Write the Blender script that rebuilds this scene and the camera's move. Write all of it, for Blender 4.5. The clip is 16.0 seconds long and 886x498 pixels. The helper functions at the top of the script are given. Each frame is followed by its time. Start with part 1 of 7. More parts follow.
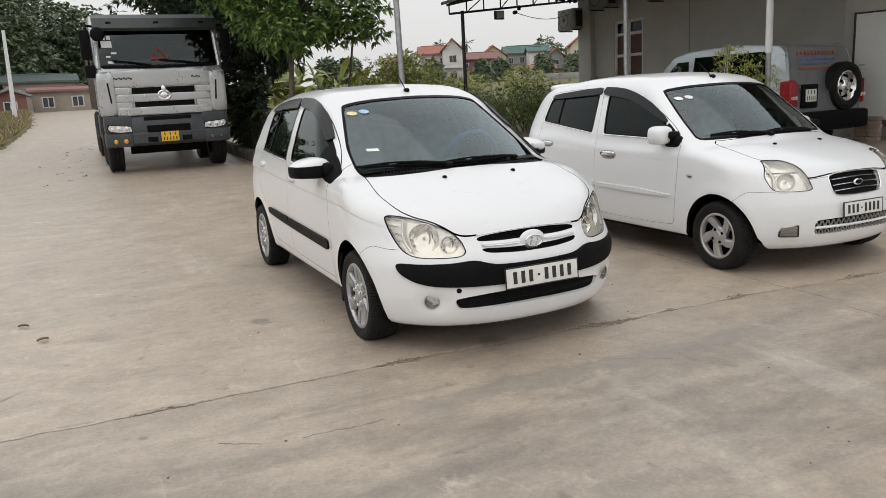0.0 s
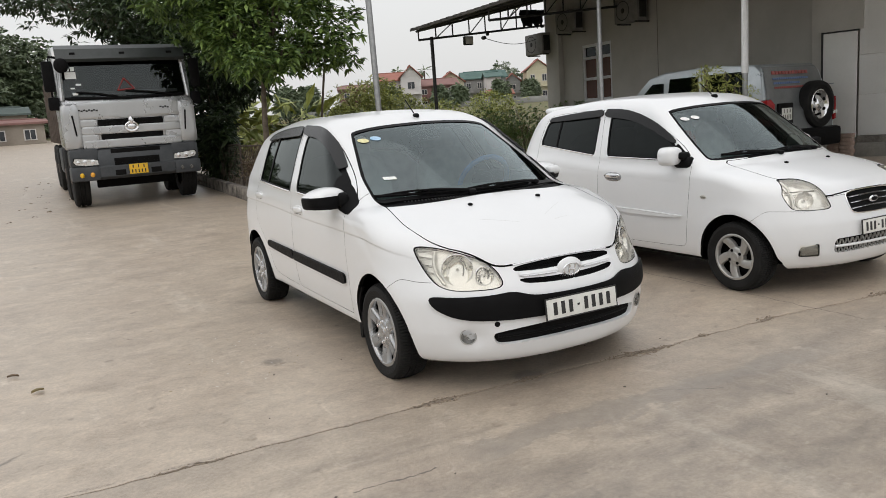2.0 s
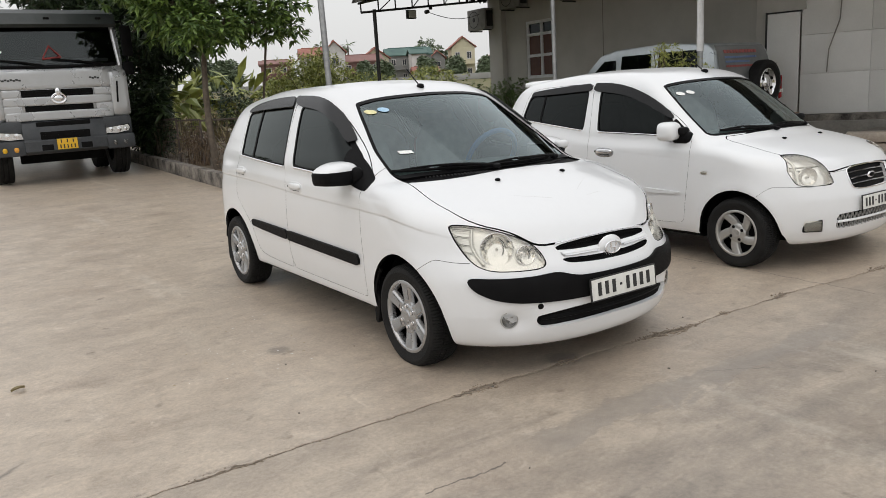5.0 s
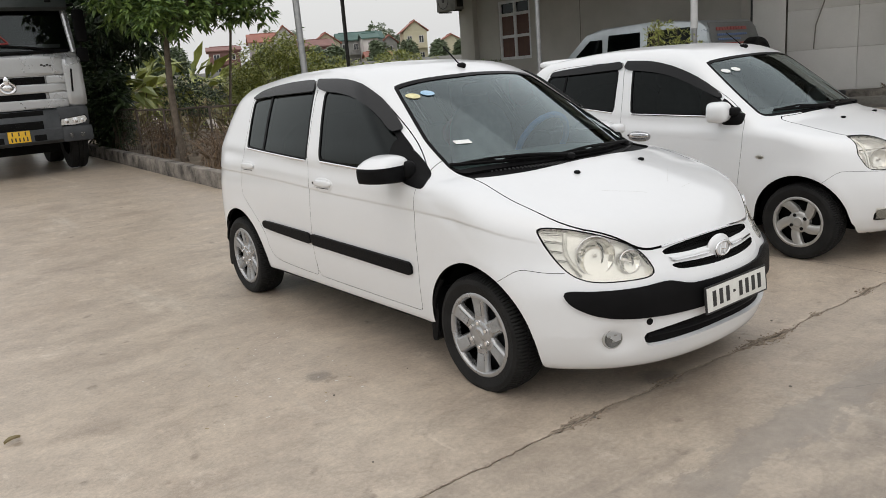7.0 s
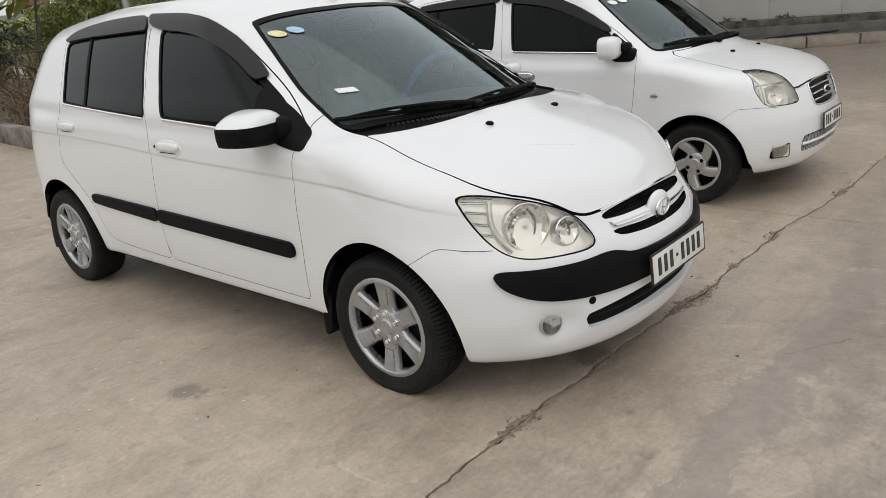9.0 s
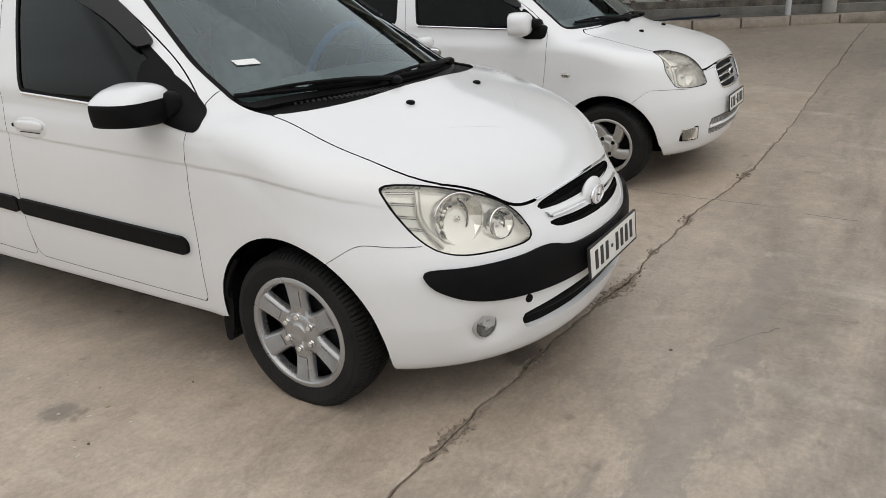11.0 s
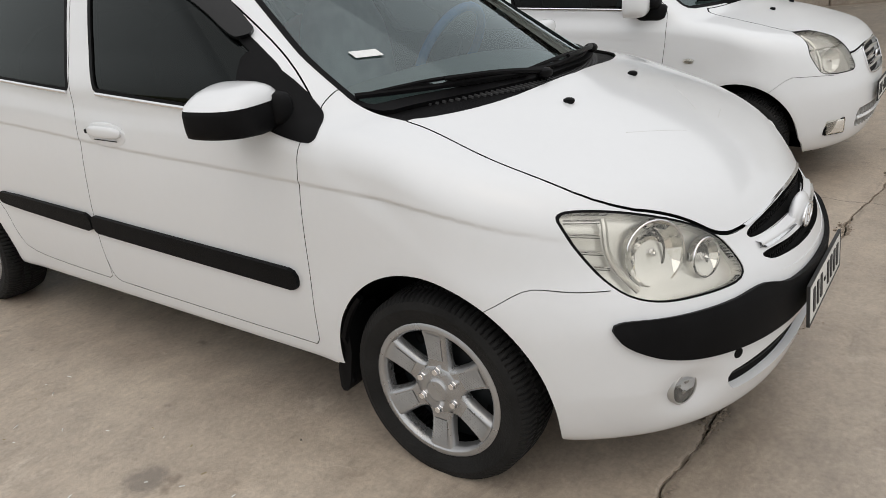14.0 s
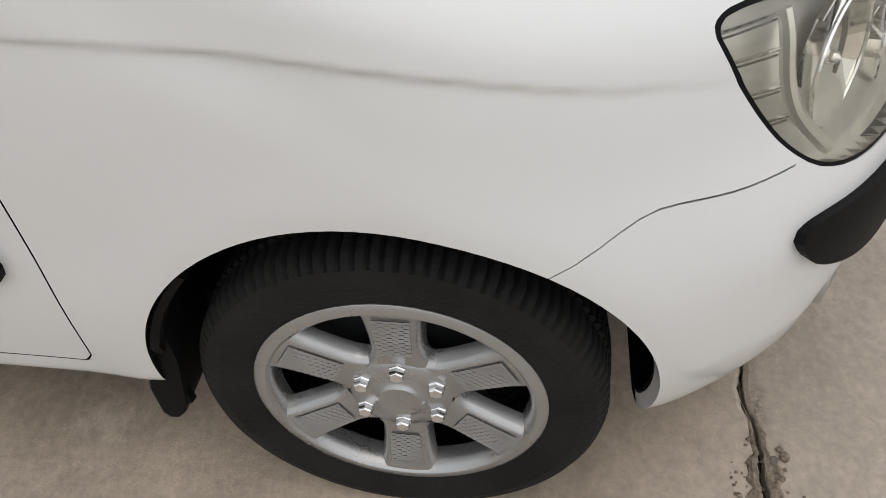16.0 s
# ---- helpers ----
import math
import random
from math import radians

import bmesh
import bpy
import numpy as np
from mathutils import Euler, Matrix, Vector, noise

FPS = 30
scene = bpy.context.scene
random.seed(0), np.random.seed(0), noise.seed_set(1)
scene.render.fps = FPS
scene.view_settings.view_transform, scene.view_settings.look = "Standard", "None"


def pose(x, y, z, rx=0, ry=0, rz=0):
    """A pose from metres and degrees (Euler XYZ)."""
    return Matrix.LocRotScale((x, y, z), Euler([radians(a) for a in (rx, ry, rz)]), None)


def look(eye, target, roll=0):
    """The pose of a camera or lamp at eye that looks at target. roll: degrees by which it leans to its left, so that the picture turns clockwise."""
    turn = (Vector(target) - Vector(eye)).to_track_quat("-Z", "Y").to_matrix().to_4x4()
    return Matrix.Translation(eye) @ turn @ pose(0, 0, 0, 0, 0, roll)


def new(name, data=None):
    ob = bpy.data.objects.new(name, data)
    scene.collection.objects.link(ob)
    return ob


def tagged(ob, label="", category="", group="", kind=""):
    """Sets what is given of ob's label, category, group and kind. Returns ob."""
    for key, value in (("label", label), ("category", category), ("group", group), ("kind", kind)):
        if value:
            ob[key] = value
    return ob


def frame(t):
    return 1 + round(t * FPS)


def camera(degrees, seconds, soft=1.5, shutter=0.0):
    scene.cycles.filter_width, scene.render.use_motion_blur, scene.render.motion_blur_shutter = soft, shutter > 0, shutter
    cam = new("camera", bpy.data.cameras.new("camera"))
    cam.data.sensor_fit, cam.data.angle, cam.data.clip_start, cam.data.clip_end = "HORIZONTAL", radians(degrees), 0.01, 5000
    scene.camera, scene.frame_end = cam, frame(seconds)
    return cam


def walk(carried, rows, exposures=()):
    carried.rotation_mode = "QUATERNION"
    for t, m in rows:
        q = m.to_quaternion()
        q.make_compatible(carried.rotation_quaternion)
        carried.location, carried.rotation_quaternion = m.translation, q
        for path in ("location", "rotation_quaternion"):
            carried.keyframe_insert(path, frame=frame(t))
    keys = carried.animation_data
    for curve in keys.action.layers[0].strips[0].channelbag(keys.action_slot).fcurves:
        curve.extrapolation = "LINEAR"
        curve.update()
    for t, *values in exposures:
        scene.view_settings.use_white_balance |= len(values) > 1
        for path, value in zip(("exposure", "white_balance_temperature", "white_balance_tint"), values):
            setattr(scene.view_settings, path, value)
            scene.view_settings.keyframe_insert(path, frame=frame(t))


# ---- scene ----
cam = camera(61.1, 16.0, 0.7)
PATH = [
    (0, (-2.092, -4.068, 1.361), (-1.27, -2.289, 0.964), -3.1),
    (0.5, (-2.184, -4.047, 1.353), (-1.362, -2.263, 0.977), -3.6),
    (1, (-2.238, -3.971, 1.35), (-1.395, -2.193, 0.993), -4.0),
    (1.5, (-2.273, -3.809, 1.371), (-1.394, -2.046, 1.028), -4.3),
    (2, (-2.33, -3.713, 1.377), (-1.406, -1.971, 1.039), -4.2),
    (2.5, (-2.429, -3.68, 1.385), (-1.466, -1.961, 1.043), -3.7),
    (3, (-2.488, -3.663, 1.382), (-1.495, -1.964, 1.027), -3.2),
    (3.2, (-2.501, -3.656, 1.387), (-1.499, -1.964, 1.022), -3.0),
    (5.3, (-2.711, -3.094, 1.372), (-1.614, -1.474, 0.955), -3.8),
    (5.5, (-2.734, -3.011, 1.379), (-1.634, -1.396, 0.954), -3.9),
    (6, (-2.793, -2.841, 1.374), (-1.668, -1.246, 0.936), -3.9),
    (6.5, (-2.801, -2.631, 1.369), (-1.654, -1.054, 0.922), -4.2),
    (7, (-2.777, -2.422, 1.386), (-1.599, -0.871, 0.931), -4.5),
    (7.5, (-2.775, -2.267, 1.372), (-1.557, -0.754, 0.899), -4.8),
    (8, (-2.762, -2.077, 1.383), (-1.485, -0.627, 0.868), -5.1),
    (8.5, (-2.624, -1.926, 1.373), (-1.278, -0.562, 0.802), -5.2),
    (9, (-2.497, -1.831, 1.364), (-1.075, -0.573, 0.733), -5.0),
    (9.5, (-2.437, -1.697, 1.355), (-0.945, -0.549, 0.68), -4.4),
    (10, (-2.375, -1.593, 1.344), (-0.828, -0.539, 0.639), -3.7),
    (10.2, (-2.35, -1.584, 1.338), (-0.787, -0.559, 0.626), -3.5),
    (12.3, (-2.345, -1.55, 1.33), (-0.78, -0.52, 0.631), -1.8),
    (12.5, (-2.353, -1.521, 1.328), (-0.8, -0.471, 0.631), -2.0),
    (13, (-2.271, -1.389, 1.323), (-0.739, -0.306, 0.63), -2.5),
    (13.5, (-2.17, -1.239, 1.315), (-0.654, -0.136, 0.62), -3.2),
    (14, (-2.105, -1.024, 1.304), (-0.603, 0.075, 0.571), -4.2),
    (14.5, (-2.027, -0.814, 1.285), (-0.511, 0.221, 0.491), -5.1),
    (15, (-1.85, -0.57, 1.251), (-0.312, 0.296, 0.31), -5.8),
    (15.5, (-1.578, -0.327, 1.188), (-0.085, 0.238, -0.017), -5.7),
    (16, (-1.319, -0.15, 1.077), (0.086, 0.067, -0.33), -2.8),
]
walk(cam, [(t, look(eye, target, roll)) for t, eye, target, roll in PATH],
     exposures=((0, 0.21), (3, 0.21), (6, 0.20), (8, 0.15), (10, 0.08), (12.5, 0.07), (16, 0.08)))


# ---- light: a hazy overcast sky with a broad weak sun ----
world = bpy.data.worlds.new("overcast_sky")
scene.world = world
world.use_nodes = True
wn, wl = world.node_tree.nodes, world.node_tree.links
sky = wn.new("ShaderNodeTexSky")
sky.sky_type = "NISHITA"
sky.sun_disc = False
sky.sun_elevation, sky.sun_rotation = radians(67), radians(230)
sky.dust_density, sky.air_density = 6.0, 1.5
haze = wn.new("ShaderNodeMix")
haze.data_type = "RGBA"
haze.inputs[0].default_value = 0.82
# an overcast sky is brighter above than at the hazy horizon
where = wn.new("ShaderNodeTexCoord")
split = wn.new("ShaderNodeSeparateXYZ")
wl.new(where.outputs["Generated"], split.inputs[0])
dome = wn.new("ShaderNodeValToRGB")
dome.color_ramp.elements.new(0.4)
for stop, (height, tone) in zip(dome.color_ramp.elements, ((0.05, 0.535), (0.40, 0.70), (1.0, 0.665))):
    stop.position, stop.color = height, (tone, tone, tone, 1)
gain = wn.new("ShaderNodeVectorMath")
gain.operation = "SCALE"
gain.inputs["Scale"].default_value = 14.0
wl.new(split.outputs[2], dome.inputs[0])
wl.new(dome.outputs[0], gain.inputs[0])
wl.new(gain.outputs[0], haze.inputs[7])
background = wn["Background"]
background.inputs[1].default_value = 0.1
wl.new(sky.outputs[0], haze.inputs[6])
wl.new(haze.outputs[2], background.inputs[0])
sun = new("sun", bpy.data.lights.new("sun", "SUN"))
sun.data.energy, sun.data.angle, sun.data.color = 0.5, radians(100), (1.0, 0.98, 0.95)
sun.matrix_world = look((0, 0, 30), (6.0, 5.0, 12))


# ---- materials ----
def material(name):
    m = bpy.data.materials.new(name)
    m.use_nodes = True
    t = m.node_tree
    return m, t.nodes, t.links, t.nodes["Principled BSDF"]


def ramp_of(nodes, stops):
    r = nodes.new("ShaderNodeValToRGB")
    while len(r.color_ramp.elements) < len(stops):
        r.color_ramp.elements.new(0.5)
    for e, (p, c) in zip(r.color_ramp.elements, stops):
        e.position, e.color = p, (*c, 1)
    return r


def noise_of(nodes, links, scale, detail=6, rough=0.6, stretch=None, source="Object"):
    tc = nodes.new("ShaderNodeTexCoord")
    n = nodes.new("ShaderNodeTexNoise")
    n.inputs["Scale"].default_value, n.inputs["Detail"].default_value, n.inputs["Roughness"].default_value = scale, detail, rough
    if stretch:
        mp = nodes.new("ShaderNodeMapping")
        mp.inputs["Scale"].default_value = stretch
        links.new(tc.outputs[source], mp.inputs[0])
        links.new(mp.outputs[0], n.inputs["Vector"])
    else:
        links.new(tc.outputs[source], n.inputs["Vector"])
    return n


def bump_of(nodes, links, height, strength, distance, shader):
    b = nodes.new("ShaderNodeBump")
    b.inputs["Strength"].default_value, b.inputs["Distance"].default_value = strength, distance
    links.new(height, b.inputs["Height"])
    links.new(b.outputs[0], shader.inputs["Normal"])
    return b


def surface(name, dark, light, scale=8.0, rough=0.6, metal=0.0, bump=0.0, bump_scale=60.0, coat=0.0, rough_var=0.1, spots=0.0):
    """A surface whose colour drifts between two tones, with grain and a rough relief."""
    m, n, l, p = material(name)
    big = noise_of(n, l, scale, 5, 0.6)
    fine = noise_of(n, l, bump_scale, 4, 0.65)
    mix = n.new("ShaderNodeMath")
    mix.operation = "MULTIPLY_ADD"
    mix.inputs[1].default_value, mix.inputs[2].default_value = 0.35, -0.17
    l.new(fine.outputs[0], mix.inputs[0])
    add = n.new("ShaderNodeMath")
    l.new(big.outputs[0], add.inputs[0])
    l.new(mix.outputs[0], add.inputs[1])
    r = ramp_of(n, [(0.3, dark), (0.7, light)])
    l.new(add.outputs[0], r.inputs[0])
    l.new(r.outputs[0], p.inputs["Base Color"])
    p.inputs["Metallic"].default_value = metal
    rr = n.new("ShaderNodeMapRange")
    rr.inputs[3].default_value, rr.inputs[4].default_value = max(0.02, rough - rough_var), min(1, rough + rough_var)
    l.new(big.outputs[0], rr.inputs[0])
    l.new(rr.outputs[0], p.inputs["Roughness"])
    if coat:
        p.inputs["Coat Weight"].default_value, p.inputs["Coat Roughness"].default_value = coat, 0.09
    if bump:
        bump_of(n, l, fine.outputs[0], bump, 0.01, p)
    return m


def dull(m, level=0.14):
    m.node_tree.nodes["Principled BSDF"].inputs["Specular IOR Level"].default_value = level
    return m


def glass_mat(name, tint, rough=0.0, alpha=0.3, ior=1.52, sheen=(0.93, 1.0, 0.985)):
    """Thin tinted glazing: a gloss coat over a tinted see-through sheet."""
    m, n, l, p = material(name)
    out = n["Material Output"]
    clear = n.new("ShaderNodeBsdfTransparent")
    clear.inputs[0].default_value = (*tint, 1)
    gloss = n.new("ShaderNodeBsdfGlossy")
    gloss.inputs["Roughness"].default_value = rough
    gloss.inputs["Color"].default_value = (*sheen, 1)
    fres = n.new("ShaderNodeFresnel")
    fres.inputs[0].default_value = ior
    dust = noise_of(n, l, 2.2, 4)
    lift = n.new("ShaderNodeMath")
    lift.operation = "MULTIPLY_ADD"
    lift.inputs[1].default_value, lift.inputs[2].default_value = 1.0, alpha
    l.new(fres.outputs[0], lift.inputs[0])
    lift.use_clamp = True
    mixs = n.new("ShaderNodeMixShader")
    l.new(lift.outputs[0], mixs.inputs[0])
    l.new(clear.outputs[0], mixs.inputs[1])
    l.new(gloss.outputs[0], mixs.inputs[2])
    l.new(mixs.outputs[0], out.inputs[0])
    return m


WHITE = surface("white_car_paint", (0.715, 0.726, 0.737), (0.742, 0.753, 0.764), 1.2, 0.28, 0, 0.0, 30, 0.7, 0.01)
WHITE_KIA = surface("cool_white_car_paint", (0.74, 0.753, 0.765), (0.765, 0.778, 0.79), 1.2, 0.30, 0, 0.0, 30, 0.6, 0.01)
BLACK_PLASTIC = surface("black_plastic", (0.0055, 0.0055, 0.006), (0.009, 0.009, 0.0095), 9, 0.5, 0, 0.12, 400)
SOFT_BLACK = surface("soft_black_trim", (0.005, 0.005, 0.0055), (0.008, 0.008, 0.0085), 9, 0.4)
SMOKE = surface("smoked_acrylic", (0.005, 0.005, 0.0055), (0.008, 0.008, 0.0085), 6, 0.25, 0, 0, 50, 0.0, 0.03)
INNER = surface("dark_inner_metal", (0.006, 0.006, 0.006), (0.012, 0.012, 0.012), 9, 0.85)
CABIN = surface("grey_cabin_plastic", (0.16, 0.165, 0.165), (0.22, 0.225, 0.225), 9, 0.7, 0, 0.2, 200)
FABRIC = surface("grey_seat_fabric", (0.36, 0.37, 0.37), (0.50, 0.51, 0.50), 12, 0.9, 0, 0.4, 300)
BLUE_COVER = surface("blue_wheel_cover", (0.06, 0.20, 0.55), (0.12, 0.30, 0.70), 14, 0.6)
DARK_RED = surface("plain_dark_red", (0.16, 0.02, 0.02), (0.30, 0.04, 0.035), 14, 0.8)
DISC = surface("near_black_steel_disc", (0.005, 0.006, 0.007), (0.020, 0.024, 0.028), 11, 0.7, 0.2)
RUBBER = surface("worn_tyre_rubber", (0.0065, 0.0065, 0.0066), (0.017, 0.0168, 0.0163), 9, 0.72, 0, 0.35, 120)
SILVER = surface("silver_hub_paint", (0.37, 0.373, 0.377), (0.43, 0.433, 0.437), 5, 0.28, 0.8)
CHEQUER = surface("dull_silver_inset", (0.34, 0.35, 0.36), (0.46, 0.47, 0.48), 14, 0.42, 0.6, 0.1, 300)
ALLOY = surface("grey_alloy", (0.38, 0.375, 0.36), (0.48, 0.475, 0.455), 12, 0.4, 0.6)
CHROME = surface("chrome", (0.75, 0.75, 0.76), (0.85, 0.85, 0.86), 6, 0.09, 1.0, 0, 50, 0, 0.04)
REFLECTOR = surface("lamp_reflector", (0.86, 0.86, 0.83), (0.94, 0.94, 0.91), 16, 0.24, 0.25, 0, 50, 0, 0.06)
SCREEN = glass_mat("windscreen_glass", (0.50, 0.60, 0.59), 0.01, 0.068, 1.52, (0.86, 0.98, 1.0))
TINT = glass_mat("tinted_side_glass", (0.05, 0.053, 0.055), 0.01, -0.010, 1.35)


def facet_mat():
    """Bright pressed reflector whose small facets each look another way."""
    m, n, l, p = material("faceted_reflector")
    tc = n.new("ShaderNodeTexCoord")
    v = n.new("ShaderNodeTexVoronoi")
    v.inputs["Scale"].default_value = 15.0
    l.new(tc.outputs["Object"], v.inputs["Vector"])
    grain = noise_of(n, l, 40, 3)
    tone = ramp_of(n, [(0.0, (0.74, 0.735, 0.715)), (1.0, (0.96, 0.955, 0.94))])
    l.new(grain.outputs[0], tone.inputs[0])
    l.new(tone.outputs[0], p.inputs["Base Color"])
    p.inputs["Metallic"].default_value, p.inputs["Roughness"].default_value = 0.6, 0.2
    bump_of(n, l, v.outputs["Distance"], 0.16, 0.03, p)
    return m


FACET = facet_mat()
CLEAR_LENS = glass_mat("clear_lamp_lens", (1.0, 1.0, 1.0), 0.03, 0.03, 1.36, (1.0, 1.0, 1.0))
COWL_RIB = surface("grey_cowl_rib", (0.03, 0.03, 0.031), (0.05, 0.05, 0.051), 20, 0.6)
LENS = glass_mat("aged_lamp_lens", (1.0, 0.985, 0.945), 0.14, 0.06, 1.36, (1.0, 0.985, 0.94))
MIRROR = surface("lamp_mirror", (0.78, 0.775, 0.75), (0.92, 0.915, 0.89), 9, 0.10, 1.0, 0, 50, 0, 0.03)
LAMP_PANEL = surface("silver_lamp_panel", (0.76, 0.755, 0.725), (0.88, 0.875, 0.845), 30, 0.24, 0.5, 0, 50, 0, 0.05)
PLATE = surface("white_plate_paint", (0.66, 0.66, 0.62), (0.78, 0.78, 0.74), 20, 0.35)
PLATE_YELLOW = surface("yellow_plate_paint", (0.72, 0.42, 0.02), (0.82, 0.5, 0.03), 20, 0.4)
INK = surface("black_ink", (0.012, 0.012, 0.012), (0.03, 0.03, 0.03), 30, 0.5)
PAPER = surface("white_sticker", (0.7, 0.72, 0.7), (0.8, 0.82, 0.8), 40, 0.4)
STICKER_YELLOW = surface("pale_yellow_sticker", (0.62, 0.58, 0.28), (0.75, 0.72, 0.42), 60, 0.4)
STICKER_BLUE = surface("light_blue_sticker", (0.22, 0.42, 0.62), (0.45, 0.62, 0.75), 60, 0.4)
DARK_LENS = surface("grey_lamp_mirror", (0.12, 0.12, 0.115), (0.22, 0.22, 0.21), 60, 0.2, 0.5)
SCRATCH = surface("greyish_scratch", (0.45, 0.45, 0.44), (0.6, 0.6, 0.58), 60, 0.6)
for m in (BLACK_PLASTIC, SOFT_BLACK, INNER):
    dull(m, 0.06)
dull(RUBBER, 0.22)
dull(SMOKE, 0.28)


# ---- building tools ----
def mesh_of(bm, name, mat, smooth=40):
    me = bpy.data.meshes.new(name)
    bmesh.ops.recalc_face_normals(bm, faces=bm.faces)
    bm.to_mesh(me)
    bm.free()
    me.materials.append(mat)
    if smooth:
        me.shade_smooth()
        me.set_sharp_from_angle(angle=radians(smooth))
    return me


def part(name, bm, mat, parent=None, label="", at=None, smooth=40):
    """Links a bmesh (or a ready mesh) as one object under a thing or a part."""
    me = bm if isinstance(bm, bpy.types.Mesh) else mesh_of(bm, name, mat, smooth)
    ob = new(name, me)
    if parent is not None:
        ob.parent = parent
    if at is not None:
        ob.matrix_basis = at
    if label:
        ob["label"] = label
    return ob


def thing(name, label, category, at=None, group="", kind=""):
    ob = new(name)
    if at is not None:
        ob.matrix_basis = at
    return tagged(ob, label, category, group, kind)


def box(size, at=(0, 0, 0), bevel=0.0, turn=(0, 0, 0), bm=None, seg=2):
    bm = bm or bmesh.new()
    got = bmesh.ops.create_cube(bm, size=1.0, matrix=pose(*at, *turn) @ Matrix.Diagonal((*size, 1)))
    if bevel:
        es = list({e for v in got["verts"] for e in v.link_edges})
        bmesh.ops.bevel(bm, geom=es, offset=bevel, segments=seg, affect="EDGES", profile=0.6)
    return bm


def rod(a, b, r, r2=None, seg=12, bm=None, caps=True):
    bm = bm or bmesh.new()
    a, b = Vector(a), Vector(b)
    m = Matrix.Translation((a + b) / 2) @ (b - a).to_track_quat("Z", "Y").to_matrix().to_4x4()
    bmesh.ops.create_cone(bm, cap_ends=caps, segments=seg, radius1=r, radius2=r if r2 is None else r2, depth=(b - a).length, matrix=m)
    return bm


def tube(path, r, seg=8, bm=None, radii=None):
    """A round tube along points."""
    bm = bm or bmesh.new()
    path = [Vector(p) for p in path]
    rings = []
    for i, p in enumerate(path):
        d = (path[min(i + 1, len(path) - 1)] - path[max(i - 1, 0)]).normalized()
        u = d.orthogonal().normalized() if not rings else (u - d * u.dot(d)).normalized()
        w = d.cross(u)
        rr = float(radii[i] if radii else r)
        rings.append([bm.verts.new(p + rr * (math.cos(6.2832 * k / seg) * u + math.sin(6.2832 * k / seg) * w)) for k in range(seg)])
    for a, b in zip(rings, rings[1:]):
        for k in range(seg):
            bm.faces.new((a[k], a[(k + 1) % seg], b[(k + 1) % seg], b[k]))
    bm.faces.new(rings[0][::-1])
    bm.faces.new(rings[-1])
    return bm


def lathe(profile, seg=48, axis="X", bm=None, close=False):
    """Turns (radius, along) pairs round an axis."""
    bm = bm or bmesh.new()
    rings = []
    for r, h in profile:
        ring = []
        for k in range(seg):
            c, s = math.cos(6.28318530718 * k / seg) * r, math.sin(6.28318530718 * k / seg) * r
            ring.append(bm.verts.new({"X": (h, c, s), "Y": (c, h, s), "Z": (c, s, h)}[axis]))
        rings.append(ring)
    pairs = list(zip(rings, rings[1:])) + ([(rings[-1], rings[0])] if close else [])
    for a, b in pairs:
        for k in range(seg):
            bm.faces.new((a[k], a[(k + 1) % seg], b[(k + 1) % seg], b[k]))
    return bm


def prism(outline, lo, hi, axis="X", bm=None, bevel=0.0):
    """A flat outline pushed along an axis: X takes (y, z) pairs, Y (x, z), Z (x, y)."""
    bm = bm or bmesh.new()
    put = {"X": lambda a, b, h: (h, a, b), "Y": lambda a, b, h: (a, h, b), "Z": lambda a, b, h: (a, b, h)}[axis]
    va = [bm.verts.new(put(a, b, lo)) for a, b in outline]
    vb = [bm.verts.new(put(a, b, hi)) for a, b in outline]
    fa, fb = bm.faces.new(va), bm.faces.new(vb[::-1])
    n = len(outline)
    for i in range(n):
        bm.faces.new((va[i], vb[i], vb[(i + 1) % n], va[(i + 1) % n]))
    if bevel:
        es = list(set(fa.edges) | set(fb.edges))
        bmesh.ops.bevel(bm, geom=es, offset=bevel, segments=2, affect="EDGES", profile=0.6)
    return bm


def blob(size, at=(0, 0, 0), power=2.6, seg=24, bm=None, shape=None):
    """A rounded box (superellipsoid)."""
    bm = bm or bmesh.new()
    got = bmesh.ops.create_uvsphere(bm, u_segments=seg, v_segments=seg // 2, radius=1.0)
    for v in got["verts"]:
        c = v.co
        k = (abs(c.x) ** power + abs(c.y) ** power + abs(c.z) ** power) ** (-1 / power)
        c *= k
        if shape:
            shape(c)
        v.co = (c.x * size[0] + at[0], c.y * size[1] + at[1], c.z * size[2] + at[2])
    return bm


# ---- car bodies: a smooth solid from outline curves, cut into panels ----
def smin(a, b, k):
    h = np.clip(0.5 + 0.5 * (b - a) / k, 0, 1)
    return b * (1 - h) + a * h - k * h * (1 - h)
def spline(pts):
    """Smooth monotone curve through a few (x, y) knots."""
    px, py = np.array([p[0] for p in pts], float), np.array([p[1] for p in pts], float)
    d = np.diff(py) / np.diff(px)
    m = np.concatenate([[d[0]], np.where(d[:-1] * d[1:] > 0, 2 * d[:-1] * d[1:] / (d[:-1] + d[1:] + 1e-12), 0), [d[-1]]])
    def f(x):
        x = np.clip(np.asarray(x, float), px[0], px[-1])
        i = np.clip(np.searchsorted(px, x) - 1, 0, len(px) - 2)
        h = px[i + 1] - px[i]
        t = (x - px[i]) / h
        return ((2*t**3 - 3*t**2 + 1) * py[i] + (t**3 - 2*t**2 + t) * h * m[i] + (3*t**2 - 2*t**3) * py[i + 1] + (t**3 - t**2) * h * m[i + 1])
    return f
